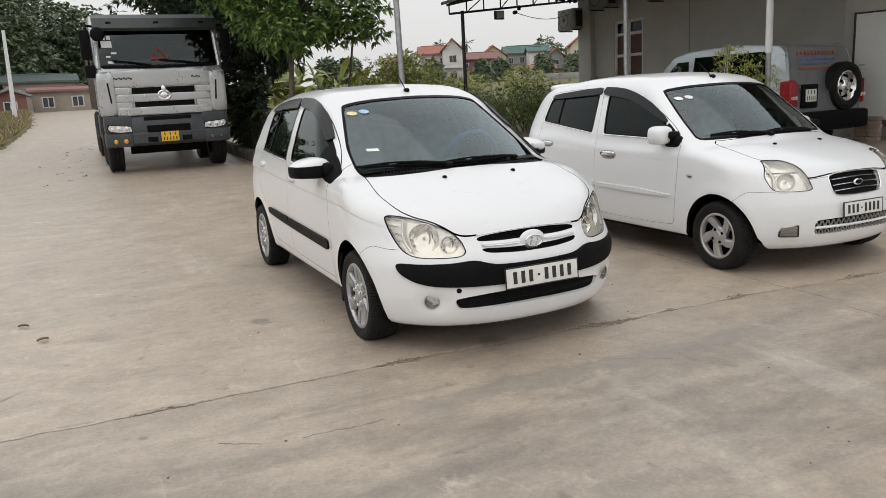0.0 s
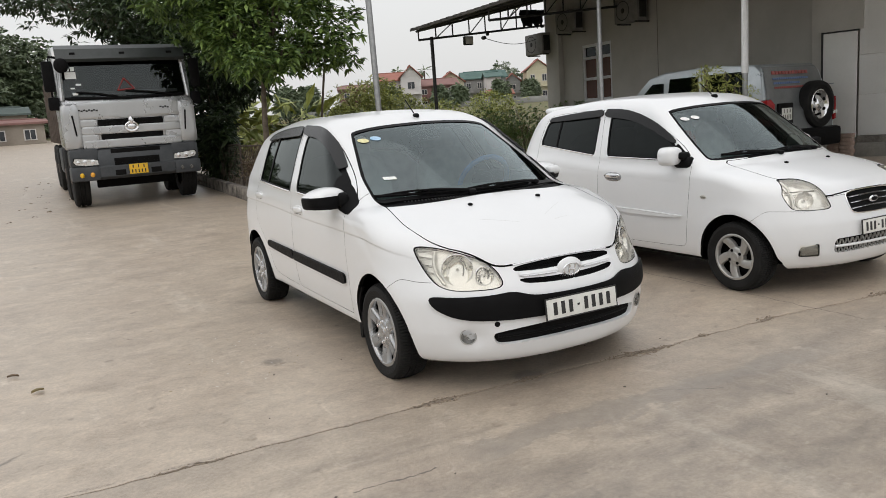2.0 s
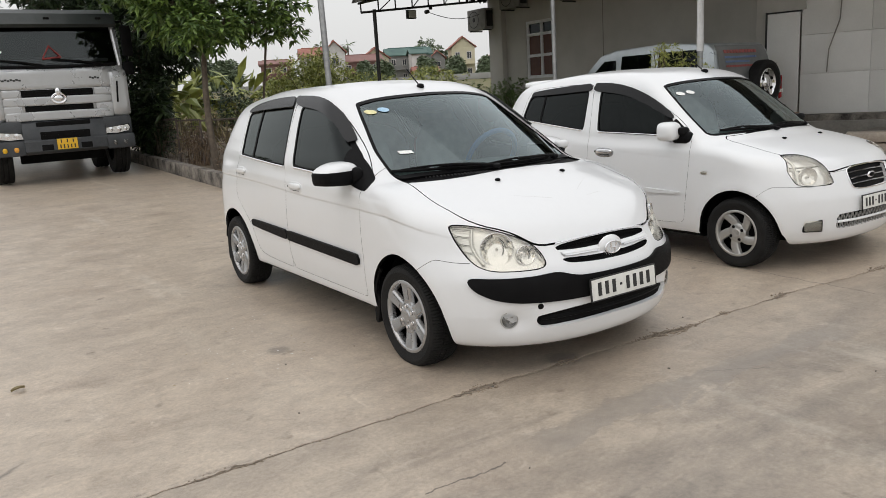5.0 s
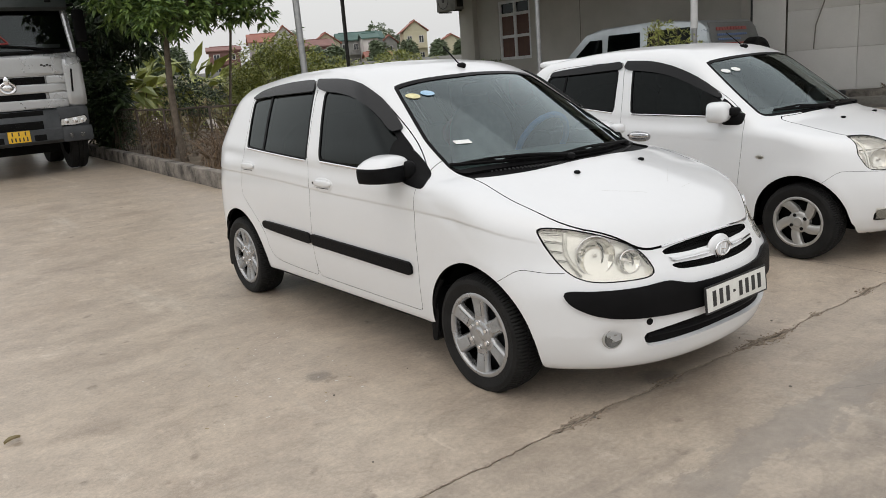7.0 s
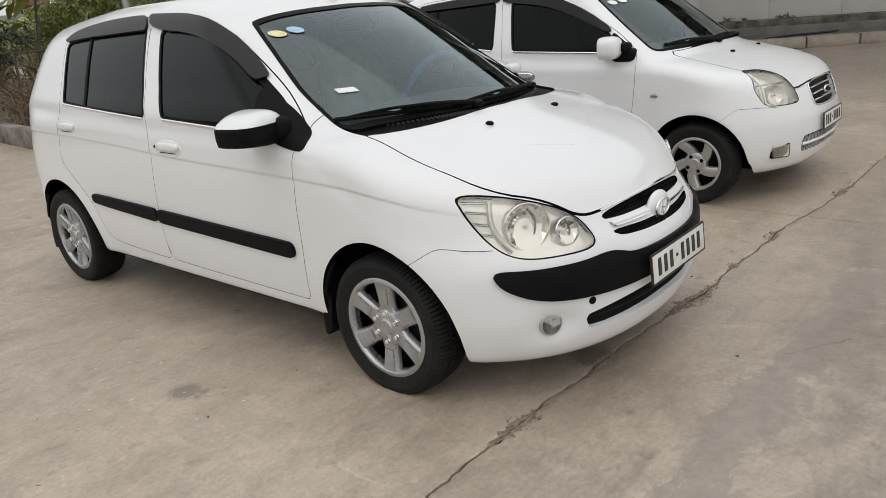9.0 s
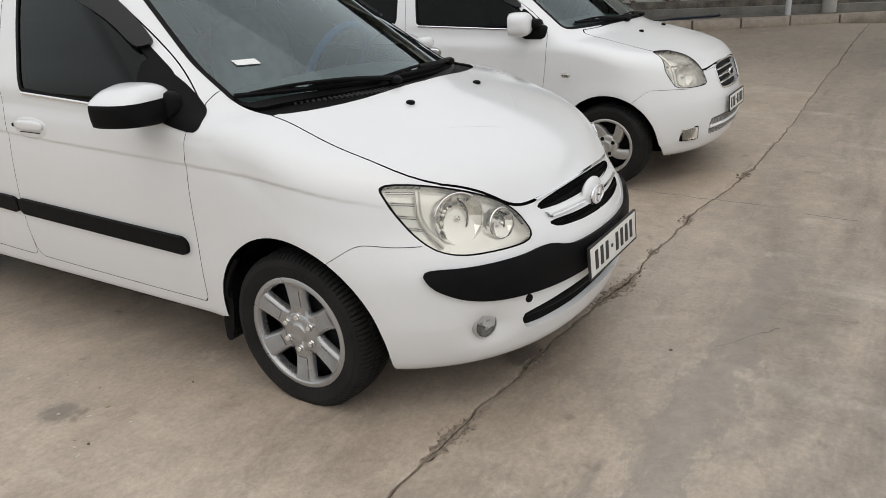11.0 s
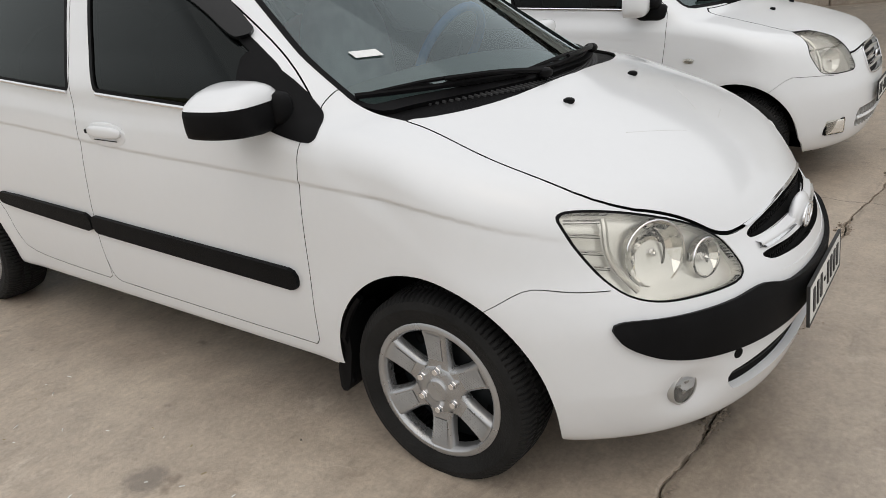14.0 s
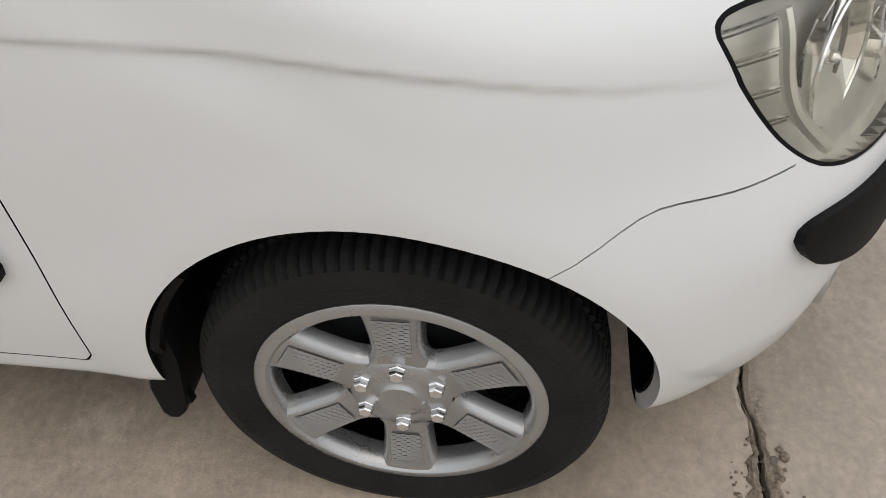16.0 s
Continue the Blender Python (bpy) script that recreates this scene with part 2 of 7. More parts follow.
def body_field(s):
    """Signed field of a car body (positive inside) from its outline curves."""
    nose, tail, side, hood, roof, glass = (spline(s[k]) for k in ("nose", "tail", "side", "hood", "roof", "glass"))
    taper, crease = spline(s["taper"]), spline(s["crease"])
    def f(p):
        x, y, z = np.abs(p[..., 0]), p[..., 1], p[..., 2]
        zc = crease(y)
        fade = np.clip((y - s["crease_from"]) / 0.5, 0, 1)
        below = np.clip((zc - z) / 0.0018, -30, 30)
        step = s["crease_deep"] * fade / (1 + np.exp(-below)) * np.exp(-np.clip(zc - z, 0, 1) / 0.09)
        flare = 0
        for wy, az, ar in s["arches"]:
            r = np.hypot(y - wy, z - az)
            flare = flare + s["flare"] * np.exp(-((r - ar - 0.012) / 0.055) ** 2) * (z > 0.0)
        W = side(z) + flare - step + taper(y)
        u = np.clip((nose(z) + s["nose_depth"] - y) / s["nose_depth"], 0, None)
        v = np.clip((y - tail(z) + s["tail_depth"]) / s["tail_depth"], 0, None)
        q = x / W
        n1, n2 = s["nose_power"] + s["chin_power"] * np.clip((0.56 - z) / 0.24, 0, 1), s["tail_power"]
        P = (1 - np.where(u > 0, (u ** n1 + q ** n1) ** (1 / n1), (v ** n2 + q ** n2) ** (1 / n2))) * W
        dx, dz, rx, rz, deep = s["dent"]
        P = P - deep * np.exp(-((x - dx) / rx) ** 2 - ((z - dz) / rz) ** 2) * (y < -0.2)
        T = hood(y) - s["hood_crown"] * x * x - z
        low = smin(P, T, s["shoulder"])
        low = smin(low, z - s["bottom"] - s["sill"] * np.clip((y - 0.1) / 0.2, 0, 1), 0.05)
        g1 = glass(z) + s["glass_taper"] * np.clip(y - 1.5, 0, None) ** 2 - x
        g2 = (y - s["screen"][0] - (z - s["screen"][1]) / s["screen"][2] - s["screen"][3] * (z - s["screen"][1]) ** 2 - s["screen"][4] * x * x) * 0.5
        g3 = roof(y) - s["roof_crown"] * x * x - z
        g4 = (tail(z) - s["hatch_bow"] * x * x - y) * 0.8
        g = smin(smin(smin(g1, g2, 0.05), g3, s["roof_edge"]), g4, 0.15)
        g = smin(g - 0.5 * np.clip(0.75 - z, 0, None) ** 2, z - 0.42 - 0.23 * np.clip((0.2 - y) / 0.35, 0, 1), 0.02)
        return -smin(-low, -g, s["blend"])
    return f


def rounded(poly, times=2):
    """Softens an outline: bends are smoothed along their edges, sharp corners only a little."""
    p = np.array(poly, float)
    for k in range(times):
        a, b = np.roll(p, 1, axis=0) - p, np.roll(p, -1, axis=0) - p
        la, lb = np.linalg.norm(a, axis=1) + 1e-9, np.linalg.norm(b, axis=1) + 1e-9
        sharp = (a * b).sum(1) / (la * lb) > -0.72
        cut = lambda d: np.where(sharp, np.minimum(0.25 * d, (0.016, 0.006, 0.003)[min(k, 2)]), 0.25 * d)
        p = np.stack([p + a * (cut(la) / la)[:, None], p + b * (cut(lb) / lb)[:, None]], 1).reshape(-1, 2)
    return p


def inside(poly, a, b, times=2):
    """Signed distance to an outline, negative inside it."""
    p = rounded(poly, times)
    q = np.roll(p, -1, axis=0)
    pt = np.stack([a, b], -1)
    best, odd = np.full(len(pt), 1e9), np.zeros(len(pt), bool)
    for s, e in zip(p, q):
        d = e - s
        w = pt - s
        t = np.clip((w @ d) / (d @ d + 1e-12), 0, 1)
        best = np.minimum(best, ((w - t[:, None] * d) ** 2).sum(1))
        hit = (s[1] > pt[:, 1]) != (e[1] > pt[:, 1])
        odd ^= hit & (pt[:, 0] < d[0] * (pt[:, 1] - s[1]) / (d[1] + 1e-12 * (d[1] == 0)) + s[0])
    return np.where(odd, -1, 1) * np.sqrt(best)


class Skin:
    """The outer surface as a fine net, whose faces carry the name of their panel."""

    def __init__(self, field, mid=0, front=0, back=0, rings=0, around=0, caps=0, like=None):
        if like:
            self.field, self.V, self.N, self.F, self.L = field, list(like.V), list(like.N), list(like.F), list(like.L)
            return
        ph = np.linspace(0, math.pi / 2, caps + 1)[1:]
        rows = [(front, math.sin(a), -math.cos(a)) for a in ph[:-1]]
        rows += [(y, 1.0, 0.0) for y in np.linspace(front, back, rings)]
        rows += [(back, math.sin(a), math.cos(a)) for a in ph[::-1][1:]]
        fine_th = np.linspace(-math.pi, math.pi, 4001)
        dense = np.cumsum(1 + 2.2 * np.exp(-((np.abs(fine_th) - 1.24) / 0.14) ** 2))
        th = np.interp(np.linspace(dense[0], dense[-1], around, endpoint=False), dense, fine_th)
        o = np.array([[(0, y, mid) for _ in th] for y, s, c in rows], float)
        d = np.array([[(math.sin(t) * s, c, math.cos(t) * s) for t in th] for y, s, c in rows], float)
        lo, hi = np.zeros(o.shape[:2]), np.full(o.shape[:2], 3.0)
        for _ in range(34):
            m = (lo + hi) / 2
            ok = field(o + m[..., None] * d) > 0
            lo, hi = np.where(ok, m, lo), np.where(ok, hi, m)
        v = (o + lo[..., None] * d).reshape(-1, 3)
        e = 0.002
        g = np.stack([field(v - e * a) - field(v + e * a) for a in np.eye(3)], -1)
        g /= np.linalg.norm(g, axis=1)[:, None] + 1e-12
        self.field, self.V, self.N = field, [tuple(p) for p in v], [tuple(p) for p in g]
        n, k = len(rows), around
        self.F = [(i * k + j, i * k + (j + 1) % k, (i + 1) * k + (j + 1) % k, (i + 1) * k + j) for i in range(n - 1) for j in range(k)]
        for ring, step in ((0, 1), ((n - 1) * k, -1)):
            m = np.mean(v[ring:ring + k], axis=0)
            nn = np.mean(g[ring:ring + k], axis=0)
            self.V.append(tuple(m)), self.N.append(tuple(nn / np.linalg.norm(nn)))
            self.F += [(ring + (j + 1) % k, ring + j, len(self.V) - 1) if step > 0 else (ring + j, ring + (j + 1) % k, len(self.V) - 1) for j in range(k)]
        self.L = ["body"] * len(self.F)

    def carve(self, value, where, label, of=("body",)):
        """Cuts along value = 0 and names what is below it."""
        V, N = np.array(self.V), np.array(self.N)
        val, ok = list(value(V)), list(where(V, N))
        V2, N2, cache, F, L = self.V, self.N, {}, [], []
        def cross(i, j):
            key = (i, j) if i < j else (j, i)
            if key not in cache:
                a, b = key
                t = val[a] / (val[a] - val[b])
                V2.append(tuple(V2[a][k] + t * (V2[b][k] - V2[a][k]) for k in range(3)))
                n = Vector(tuple(N2[a][k] + t * (N2[b][k] - N2[a][k]) for k in range(3))).normalized()
                N2.append(tuple(n))
                cache[key] = len(V2) - 1
            return cache[key]
        for f, l in zip(self.F, self.L):
            if l not in of or not all(ok[i] for i in f):
                F.append(f), L.append(l)
                continue
            low = [val[i] < 0 for i in f]
            if all(low):
                F.append(f), L.append(label)
            elif not any(low):
                F.append(f), L.append(l)
            else:
                A, B = [], []
                for i, j, li, lj in zip(f, f[1:] + f[:1], low, low[1:] + low[:1]):
                    (A if li else B).append(i)
                    if li != lj:
                        c = cross(i, j)
                        A.append(c), B.append(c)
                if len(A) > 2:
                    F.append(tuple(A)), L.append(label)
                if len(B) > 2:
                    F.append(tuple(B)), L.append(l)
        self.F, self.L = F, L

    def panel(self, pick, lift=0.0, thick=0.01, side=0, back=False, dark_rim=False):
        """A mesh of the faces of some labels (on one side of the car, if asked), with a turned-in rim."""
        faces = [f for f, l in zip(self.F, self.L) if l in pick and (not side or sum(self.V[i][0] for i in f) * side > 0)]
        used = sorted({i for f in faces for i in f})
        at = {v: k for k, v in enumerate(used)}
        vs = [tuple(self.V[i][k] + lift * self.N[i][k] for k in range(3)) for i in used]
        ns = [self.N[i] for i in used]
        fs = [tuple(at[i] for i in f) for f in faces]
        seen = {}
        for f in fs:
            for a, b in zip(f, f[1:] + f[:1]):
                seen[(a, b)] = 1
        rim, inner = [e for e in seen if (e[1], e[0]) not in seen], {}
        def deep(i):
            if i not in inner:
                vs.append(tuple(vs[i][k] - thick * ns[i][k] for k in range(3)))
                inner[i] = len(vs) - 1
            return inner[i]
        outer = len(fs)
        if thick:
            fs += [(b, a, deep(a), deep(b)) for a, b in rim]
            if back:
                fs += [tuple(deep(i) for i in f[::-1]) for f in fs[:outer]]
        me = bpy.data.meshes.new("panel")
        me.from_pydata(vs, [], fs)
        me.shade_smooth()
        if dark_rim:
            for poly in list(me.polygons)[outer:]:
                poly.material_index = 1
        nor = []
        for k, poly in enumerate(me.polygons):
            for i in poly.vertices:
                nor.append(ns[i] if k < outer and i < len(ns) else tuple(poly.normal))
        me.normals_split_custom_set(nor)
        return me


def skin_part(name, me, mat, parent, label=""):
    me.materials.append(mat)
    me.materials.append(INNER)
    return part(name, me, mat, parent, label)


# ---- ground: level round the cars, rising gently away from them ----
rise_y = spline([(2.0, 0.0), (4.0, 0.01), (8.0, 0.085), (13.6, 0.19), (20.0, 0.34), (60.0, 1.65), (110.0, 3.15), (150.0, 3.6), (900.0, 3.8)])
rise_x = spline([(4.5, 0.0), (7.0, 0.06), (10.0, 0.20), (12.0, 0.25), (400.0, 0.5)])


def land(x, y):
    return rise_y(y) + rise_x(x)


def land_z(x, y):
    return float(land(np.array(float(x)), np.array(float(y))))


def concrete_mat(name, gain):
    m, n, l, p = material(name)
    tc = n.new("ShaderNodeTexCoord")

    def nz(scale, stretch=(1, 1, 1), detail=7, rough=0.62, dist=0.0, turn=0):
        mp = n.new("ShaderNodeMapping")
        mp.inputs["Scale"].default_value = stretch
        mp.inputs["Rotation"].default_value = (0, 0, radians(turn))
        l.new(tc.outputs["Object"], mp.inputs[0])
        t = n.new("ShaderNodeTexNoise")
        t.inputs["Scale"].default_value, t.inputs["Detail"].default_value = scale, detail
        t.inputs["Roughness"].default_value, t.inputs["Distortion"].default_value = rough, dist
        l.new(mp.outputs[0], t.inputs["Vector"])
        return t.outputs[0]

    def mixc(kind, fac, a, b):
        x = n.new("ShaderNodeMix")
        x.data_type, x.blend_type = "RGBA", kind
        for v, s in ((fac, x.inputs[0]), (a, x.inputs[6]), (b, x.inputs[7])):
            if isinstance(v, bpy.types.NodeSocket):
                l.new(v, s)
            else:
                s.default_value = v
        return x.outputs[2]

    def rmp(v, a, b):
        r = n.new("ShaderNodeMapRange")
        r.inputs[1].default_value, r.inputs[2].default_value = a, b
        l.new(v, r.inputs[0])
        return r.outputs[0]

    sep = n.new("ShaderNodeSeparateXYZ")
    l.new(tc.outputs["Object"], sep.inputs[0])

    def math_(op, a, b=0.0, e=0.0):
        x = n.new("ShaderNodeMath")
        x.operation = op
        for v, s in zip((a, b, e), x.inputs):
            if isinstance(v, bpy.types.NodeSocket):
                l.new(v, s)
            else:
                s.default_value = v
        return x.outputs[0]

    big = nz(0.55, (1, 1.3, 1), 5, 0.55)
    mid = nz(2.3, (0.8, 1.25, 1), 10, 0.70, 0.7)
    streak = nz(1.0, (0.34, 1.8, 1), 8, 0.66, 1.1, -4)
    cross = nz(1.0, (1.6, 0.35, 1), 6, 0.6, 0.5, 20)
    fine = nz(55, (1, 1, 1), 6, 0.75)
    grit = nz(260, (1, 1, 1), 3, 0.7)
    base = ramp_of(n, [(0.30, (0.262, 0.214, 0.168)), (0.50, (0.345, 0.288, 0.228)), (0.72, (0.440, 0.370, 0.291))])
    l.new(mid, base.inputs[0])
    c = mixc("MIX", rmp(big, 0.50, 0.80), base.outputs[0], (0.365, 0.298, 0.231, 1))
    scuffed = rmp(sep.outputs[1], -0.45, -1.1)
    c = mixc("MULTIPLY", math_("MULTIPLY", rmp(streak, 0.44, 0.60), math_("MULTIPLY_ADD", scuffed, 0.85, 0.15)), c, (0.70, 0.705, 0.715, 1))
    c = mixc("MIX", rmp(cross, 0.60, 0.74), c, (0.45, 0.40, 0.333, 1))
    mott = nz(11.0, (1, 1, 1), 10, 0.78, 0.3)
    c = mixc("OVERLAY", 0.46, c, mott)
    c = mixc("OVERLAY", 0.52, c, fine)
    blot = nz(1.5, (0.7, 1.2, 1), 9, 0.74, 0.4)
    c = mixc("MULTIPLY", rmp(blot, 0.55, 0.70), c, (0.74, 0.71, 0.685, 1))
    c = mixc("MIX", rmp(nz(3.1, (1, 1, 1), 11, 0.78), 0.58, 0.67), c, (0.47, 0.408, 0.335, 1))
    scuff = nz(1.0, (4.5, 6.5, 1), 9, 0.74, 1.2, 25)
    c = mixc("MULTIPLY", rmp(scuff, 0.56, 0.70), c, (0.80, 0.785, 0.77, 1))
    c = mixc("MIX", math_("MULTIPLY", rmp(nz(1.0, (8.0, 3.0, 1), 8, 0.74, 1.0, -30), 0.60, 0.72), 0.55), c, (0.54, 0.475, 0.395, 1))
    fleck = nz(42.0, (1, 1, 1), 2, 0.5)
    c = mixc("MIX", math_("MULTIPLY", rmp(fleck, 0.72, 0.78), 0.6), c, (0.15, 0.125, 0.105, 1))
    spots = nz(7.0, (1, 1, 1), 4, 0.5)
    c = mixc("MULTIPLY", rmp(spots, 0.67, 0.74), c, (0.62, 0.60, 0.58, 1))
    # hairline cracks
    vor = n.new("ShaderNodeTexVoronoi")
    vor.feature = "DISTANCE_TO_EDGE"
    vor.inputs["Scale"].default_value = 0.33
    warp = n.new("ShaderNodeMix")
    warp.data_type = "VECTOR"
    warp.inputs[0].default_value = 0.10
    nv = n.new("ShaderNodeTexNoise")
    nv.inputs["Scale"].default_value, nv.inputs["Detail"].default_value = 3.0, 8
    l.new(tc.outputs["Object"], nv.inputs["Vector"])
    l.new(tc.outputs["Object"], warp.inputs[4])
    l.new(nv.outputs[1], warp.inputs[5])
    l.new(warp.outputs[1], vor.inputs["Vector"])
    gate = rmp(nz(0.9, (1, 1, 1), 2), 0.66, 0.70)
    line = n.new("ShaderNodeMapRange")
    line.inputs[1].default_value, line.inputs[2].default_value, line.inputs[3].default_value, line.inputs[4].default_value = 0.0, 0.004, 1.0, 0.0
    l.new(vor.outputs["Distance"], line.inputs[0])
    both = n.new("ShaderNodeMath")
    both.operation = "MULTIPLY"
    l.new(line.outputs[0], both.inputs[0])
    l.new(gate, both.inputs[1])
    c = mixc("MIX", both.outputs[0], c, (0.09, 0.075, 0.06, 1))
    # soil spread along the broken joint and two straight cracks across the slabs
    wob = math_("SUBTRACT", nz(2.4, (1, 1, 1), 8, 0.7), 0.5)
    away = math_("ABSOLUTE", math_("ADD", math_("MULTIPLY_ADD", sep.outputs[0], 0.046, 0.575), sep.outputs[1]))
    soil = math_("SUBTRACT", math_("MULTIPLY", nz(5.0, (1, 1, 1), 6, 0.7), 0.115), away)
    c = mixc("MIX", rmp(soil, 0.050, 0.075), c, mixc("MIX", rmp(nz(70.0, (1, 1, 1), 5, 0.8), 0.42, 0.60), (0.07, 0.055, 0.042, 1), (0.34, 0.275, 0.215, 1)))
    for along, across, at, tilt, lo, hi in ((1, 0, 2.0, 0.02, -1.0, 1.3), (1, 0, 6.2, 0.62, -2.2, 1.6), (0, 1, -0.967, -0.67, 0.2, 0.45), (0, 1, -2.202, -0.68, -1.76, -1.60), (0, 1, -1.16, 0.0, -1.44, -1.08), (1, 0, 1.89, 0.0, -1.42, -1.15)):
        d = math_("ABSOLUTE", math_("ADD", math_("SUBTRACT", sep.outputs[across], at), math_("MULTIPLY_ADD", wob, 0.16, math_("MULTIPLY", sep.outputs[along], -tilt))))
        hit = math_("MULTIPLY", math_("LESS_THAN", d, 0.0045), math_("MULTIPLY", math_("GREATER_THAN", sep.outputs[along], lo), math_("LESS_THAN", sep.outputs[along], hi)))
        c = mixc("MIX", hit, c, (0.10, 0.08, 0.062, 1))
    # dark bands where tyres have run across the slab
    for slope, at, half, lo, hi, deep in ((0.22, 1.62, 0.07, -3.2, 1.6, 0.8), (0.17, 1.93, 0.08, -1.6, 2.6, 0.8), (0.20, 2.75, 0.10, -2.5, 3.0, 0.6)):
        rag = math_("MULTIPLY_ADD", nz(3.2, (0.7, 1.5, 1), 9, 0.72, 0.6), 0.60, half - 0.30)
        band = math_("SUBTRACT", rag, math_("ABSOLUTE", math_("ADD", math_("MULTIPLY_ADD", sep.outputs[0], slope, at), sep.outputs[1])))
        reach = math_("MULTIPLY", rmp(sep.outputs[0], lo, lo + 0.6), rmp(sep.outputs[0], hi, hi - 0.6))
        c = mixc("MULTIPLY", math_("MULTIPLY", math_("MULTIPLY", rmp(band, -0.06, 0.06), reach), deep), c, (0.76, 0.762, 0.765, 1))
    # a grey mended strip that runs beside the joint
    ragged = math_("MULTIPLY_ADD", nz(4.0, (0.6, 1.3, 1), 10, 0.78), 0.56, -0.28)
    strip = math_("SUBTRACT", math_("ADD", 0.085, ragged), math_("ABSOLUTE", math_("ADD", math_("MULTIPLY_ADD", sep.outputs[0], 0.03, 1.15), sep.outputs[1])))
    run = math_("MULTIPLY", rmp(sep.outputs[0], -1.0, -0.8), rmp(sep.outputs[0], 1.7, 1.0))
    mend = math_("MULTIPLY", rmp(strip, 0.0, 0.012), run)
    c = mixc("MIX", math_("MULTIPLY", mend, 0.60), c, mixc("MIX", mott, (0.12, 0.107, 0.094, 1), (0.33, 0.29, 0.247, 1)))
    rim = math_("MULTIPLY", math_("LESS_THAN", math_("ABSOLUTE", strip), 0.004), math_("MULTIPLY", run, rmp(nz(3.0), 0.45, 0.55)))
    c = mixc("MIX", math_("MULTIPLY", rim, 0.55), c, (0.16, 0.13, 0.11, 1))
    # oil drips and dark spots
    for dx, dy, size in ((-0.17, -0.50, 0.22), (-1.226, 0.702, 0.15)):
        ox, oy = math_("SUBTRACT", sep.outputs[0], dx), math_("SUBTRACT", sep.outputs[1], dy)
        drip = math_("SUBTRACT", math_("MULTIPLY", nz(21.0, (1, 1, 1), 9, 0.8), size), math_("SQRT", math_("ADD", math_("MULTIPLY", ox, ox), math_("MULTIPLY", oy, oy))))
        c = mixc("MIX", math_("MULTIPLY", rmp(drip, 0.0, size * 0.23), 0.6), c, (0.10, 0.085, 0.07, 1))
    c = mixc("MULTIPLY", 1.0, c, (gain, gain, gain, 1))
    l.new(c, p.inputs["Base Color"])
    rr = n.new("ShaderNodeMapRange")
    rr.inputs[3].default_value, rr.inputs[4].default_value = 0.30, 0.48
    l.new(mid, rr.inputs[0])
    l.new(rr.outputs[0], p.inputs["Roughness"])
    p.inputs["Specular IOR Level"].default_value = 1.0
    hgt = n.new("ShaderNodeMath")
    hgt.operation = "MULTIPLY_ADD"
    hgt.inputs[1].default_value = 0.25
    l.new(grit, hgt.inputs[0])
    l.new(fine, hgt.inputs[2])
    bump_of(n, l, hgt.outputs[0], 0.35, 0.006, p)
    return m


# one concrete at three gains: north slab and road are lightened copies
CONCRETE = concrete_mat("worn_yard_concrete", 1.04)
NORTH = concrete_mat("brighter_yard_concrete", 1.22)
ROAD = concrete_mat("pale_road_concrete", 1.2)
DIRT = surface("dry_dirt", (0.10, 0.08, 0.055), (0.22, 0.17, 0.12), 3, 0.95, 0, 0.5, 40)
FIELD = surface("grassy_field", (0.075, 0.085, 0.030), (0.19, 0.165, 0.075), 0.35, 0.95, 0, 0.6, 14)
KERB = surface("stained_kerb_concrete", (0.028, 0.025, 0.022), (0.30, 0.27, 0.235), 4, 0.9, 0, 0.5, 60)


def sheet(name, xs, ys, mat, label, lift=0.0, kind="structure", category="ground"):
    X, Y = np.meshgrid(np.array(xs, float), np.array(ys, float))
    Z = land(X, Y) + lift
    n = len(xs)
    me = bpy.data.meshes.new(name)
    me.from_pydata(np.stack([X, Y, Z], -1).reshape(-1, 3).tolist(), [], [(i * n + j, i * n + j + 1, (i + 1) * n + j + 1, (i + 1) * n + j) for i in range(len(ys) - 1) for j in range(n - 1)])
    me.materials.append(mat)
    me.shade_smooth()
    return tagged(new(name, me), label, category, kind=kind)


far = [-1500, -600, -250, -120, -60, -40]
sheet("ground", far + list(range(-30, 31, 3)) + [40, 60, 120, 250, 600, 1500], far + list(range(-30, 132, 3)) + [150, 200, 300, 600, 1500], FIELD, "rough grassy ground round the yard", -0.09)

joint_line = spline([(-16, -0.40), (-2.6, -0.47), (-1.4, -0.50), (-0.15, -0.53), (0.69, -0.59), (1.58, -0.61), (2.85, -0.73), (6.0, -0.72), (12.0, -0.82)])


def joint_y(x):
    return float(joint_line(x)) - 0.02 + 0.016 * noise.noise((x * 2.1, 0.3, 0)) + 0.017 * noise.noise((x * 9.0, 1.7, 0)) + 0.006 * noise.noise((x * 37.0, 4.1, 0)) + 0.004 * noise.noise((x * 95.0, 8.1, 0))


def broken(x):
    """How far the joint is broken up here: a few crumbled stretches."""
    return sum(a * math.exp(-((x - c) / w) ** 2) for c, w, a in ((-0.74, 0.11, 0.75), (-0.18, 0.08, 0.6), (0.52, 0.17, 1.0), (1.02, 0.05, 0.5), (1.56, 0.09, 0.6), (2.6, 0.16, 0.5), (-1.9, 0.2, 0.25)))


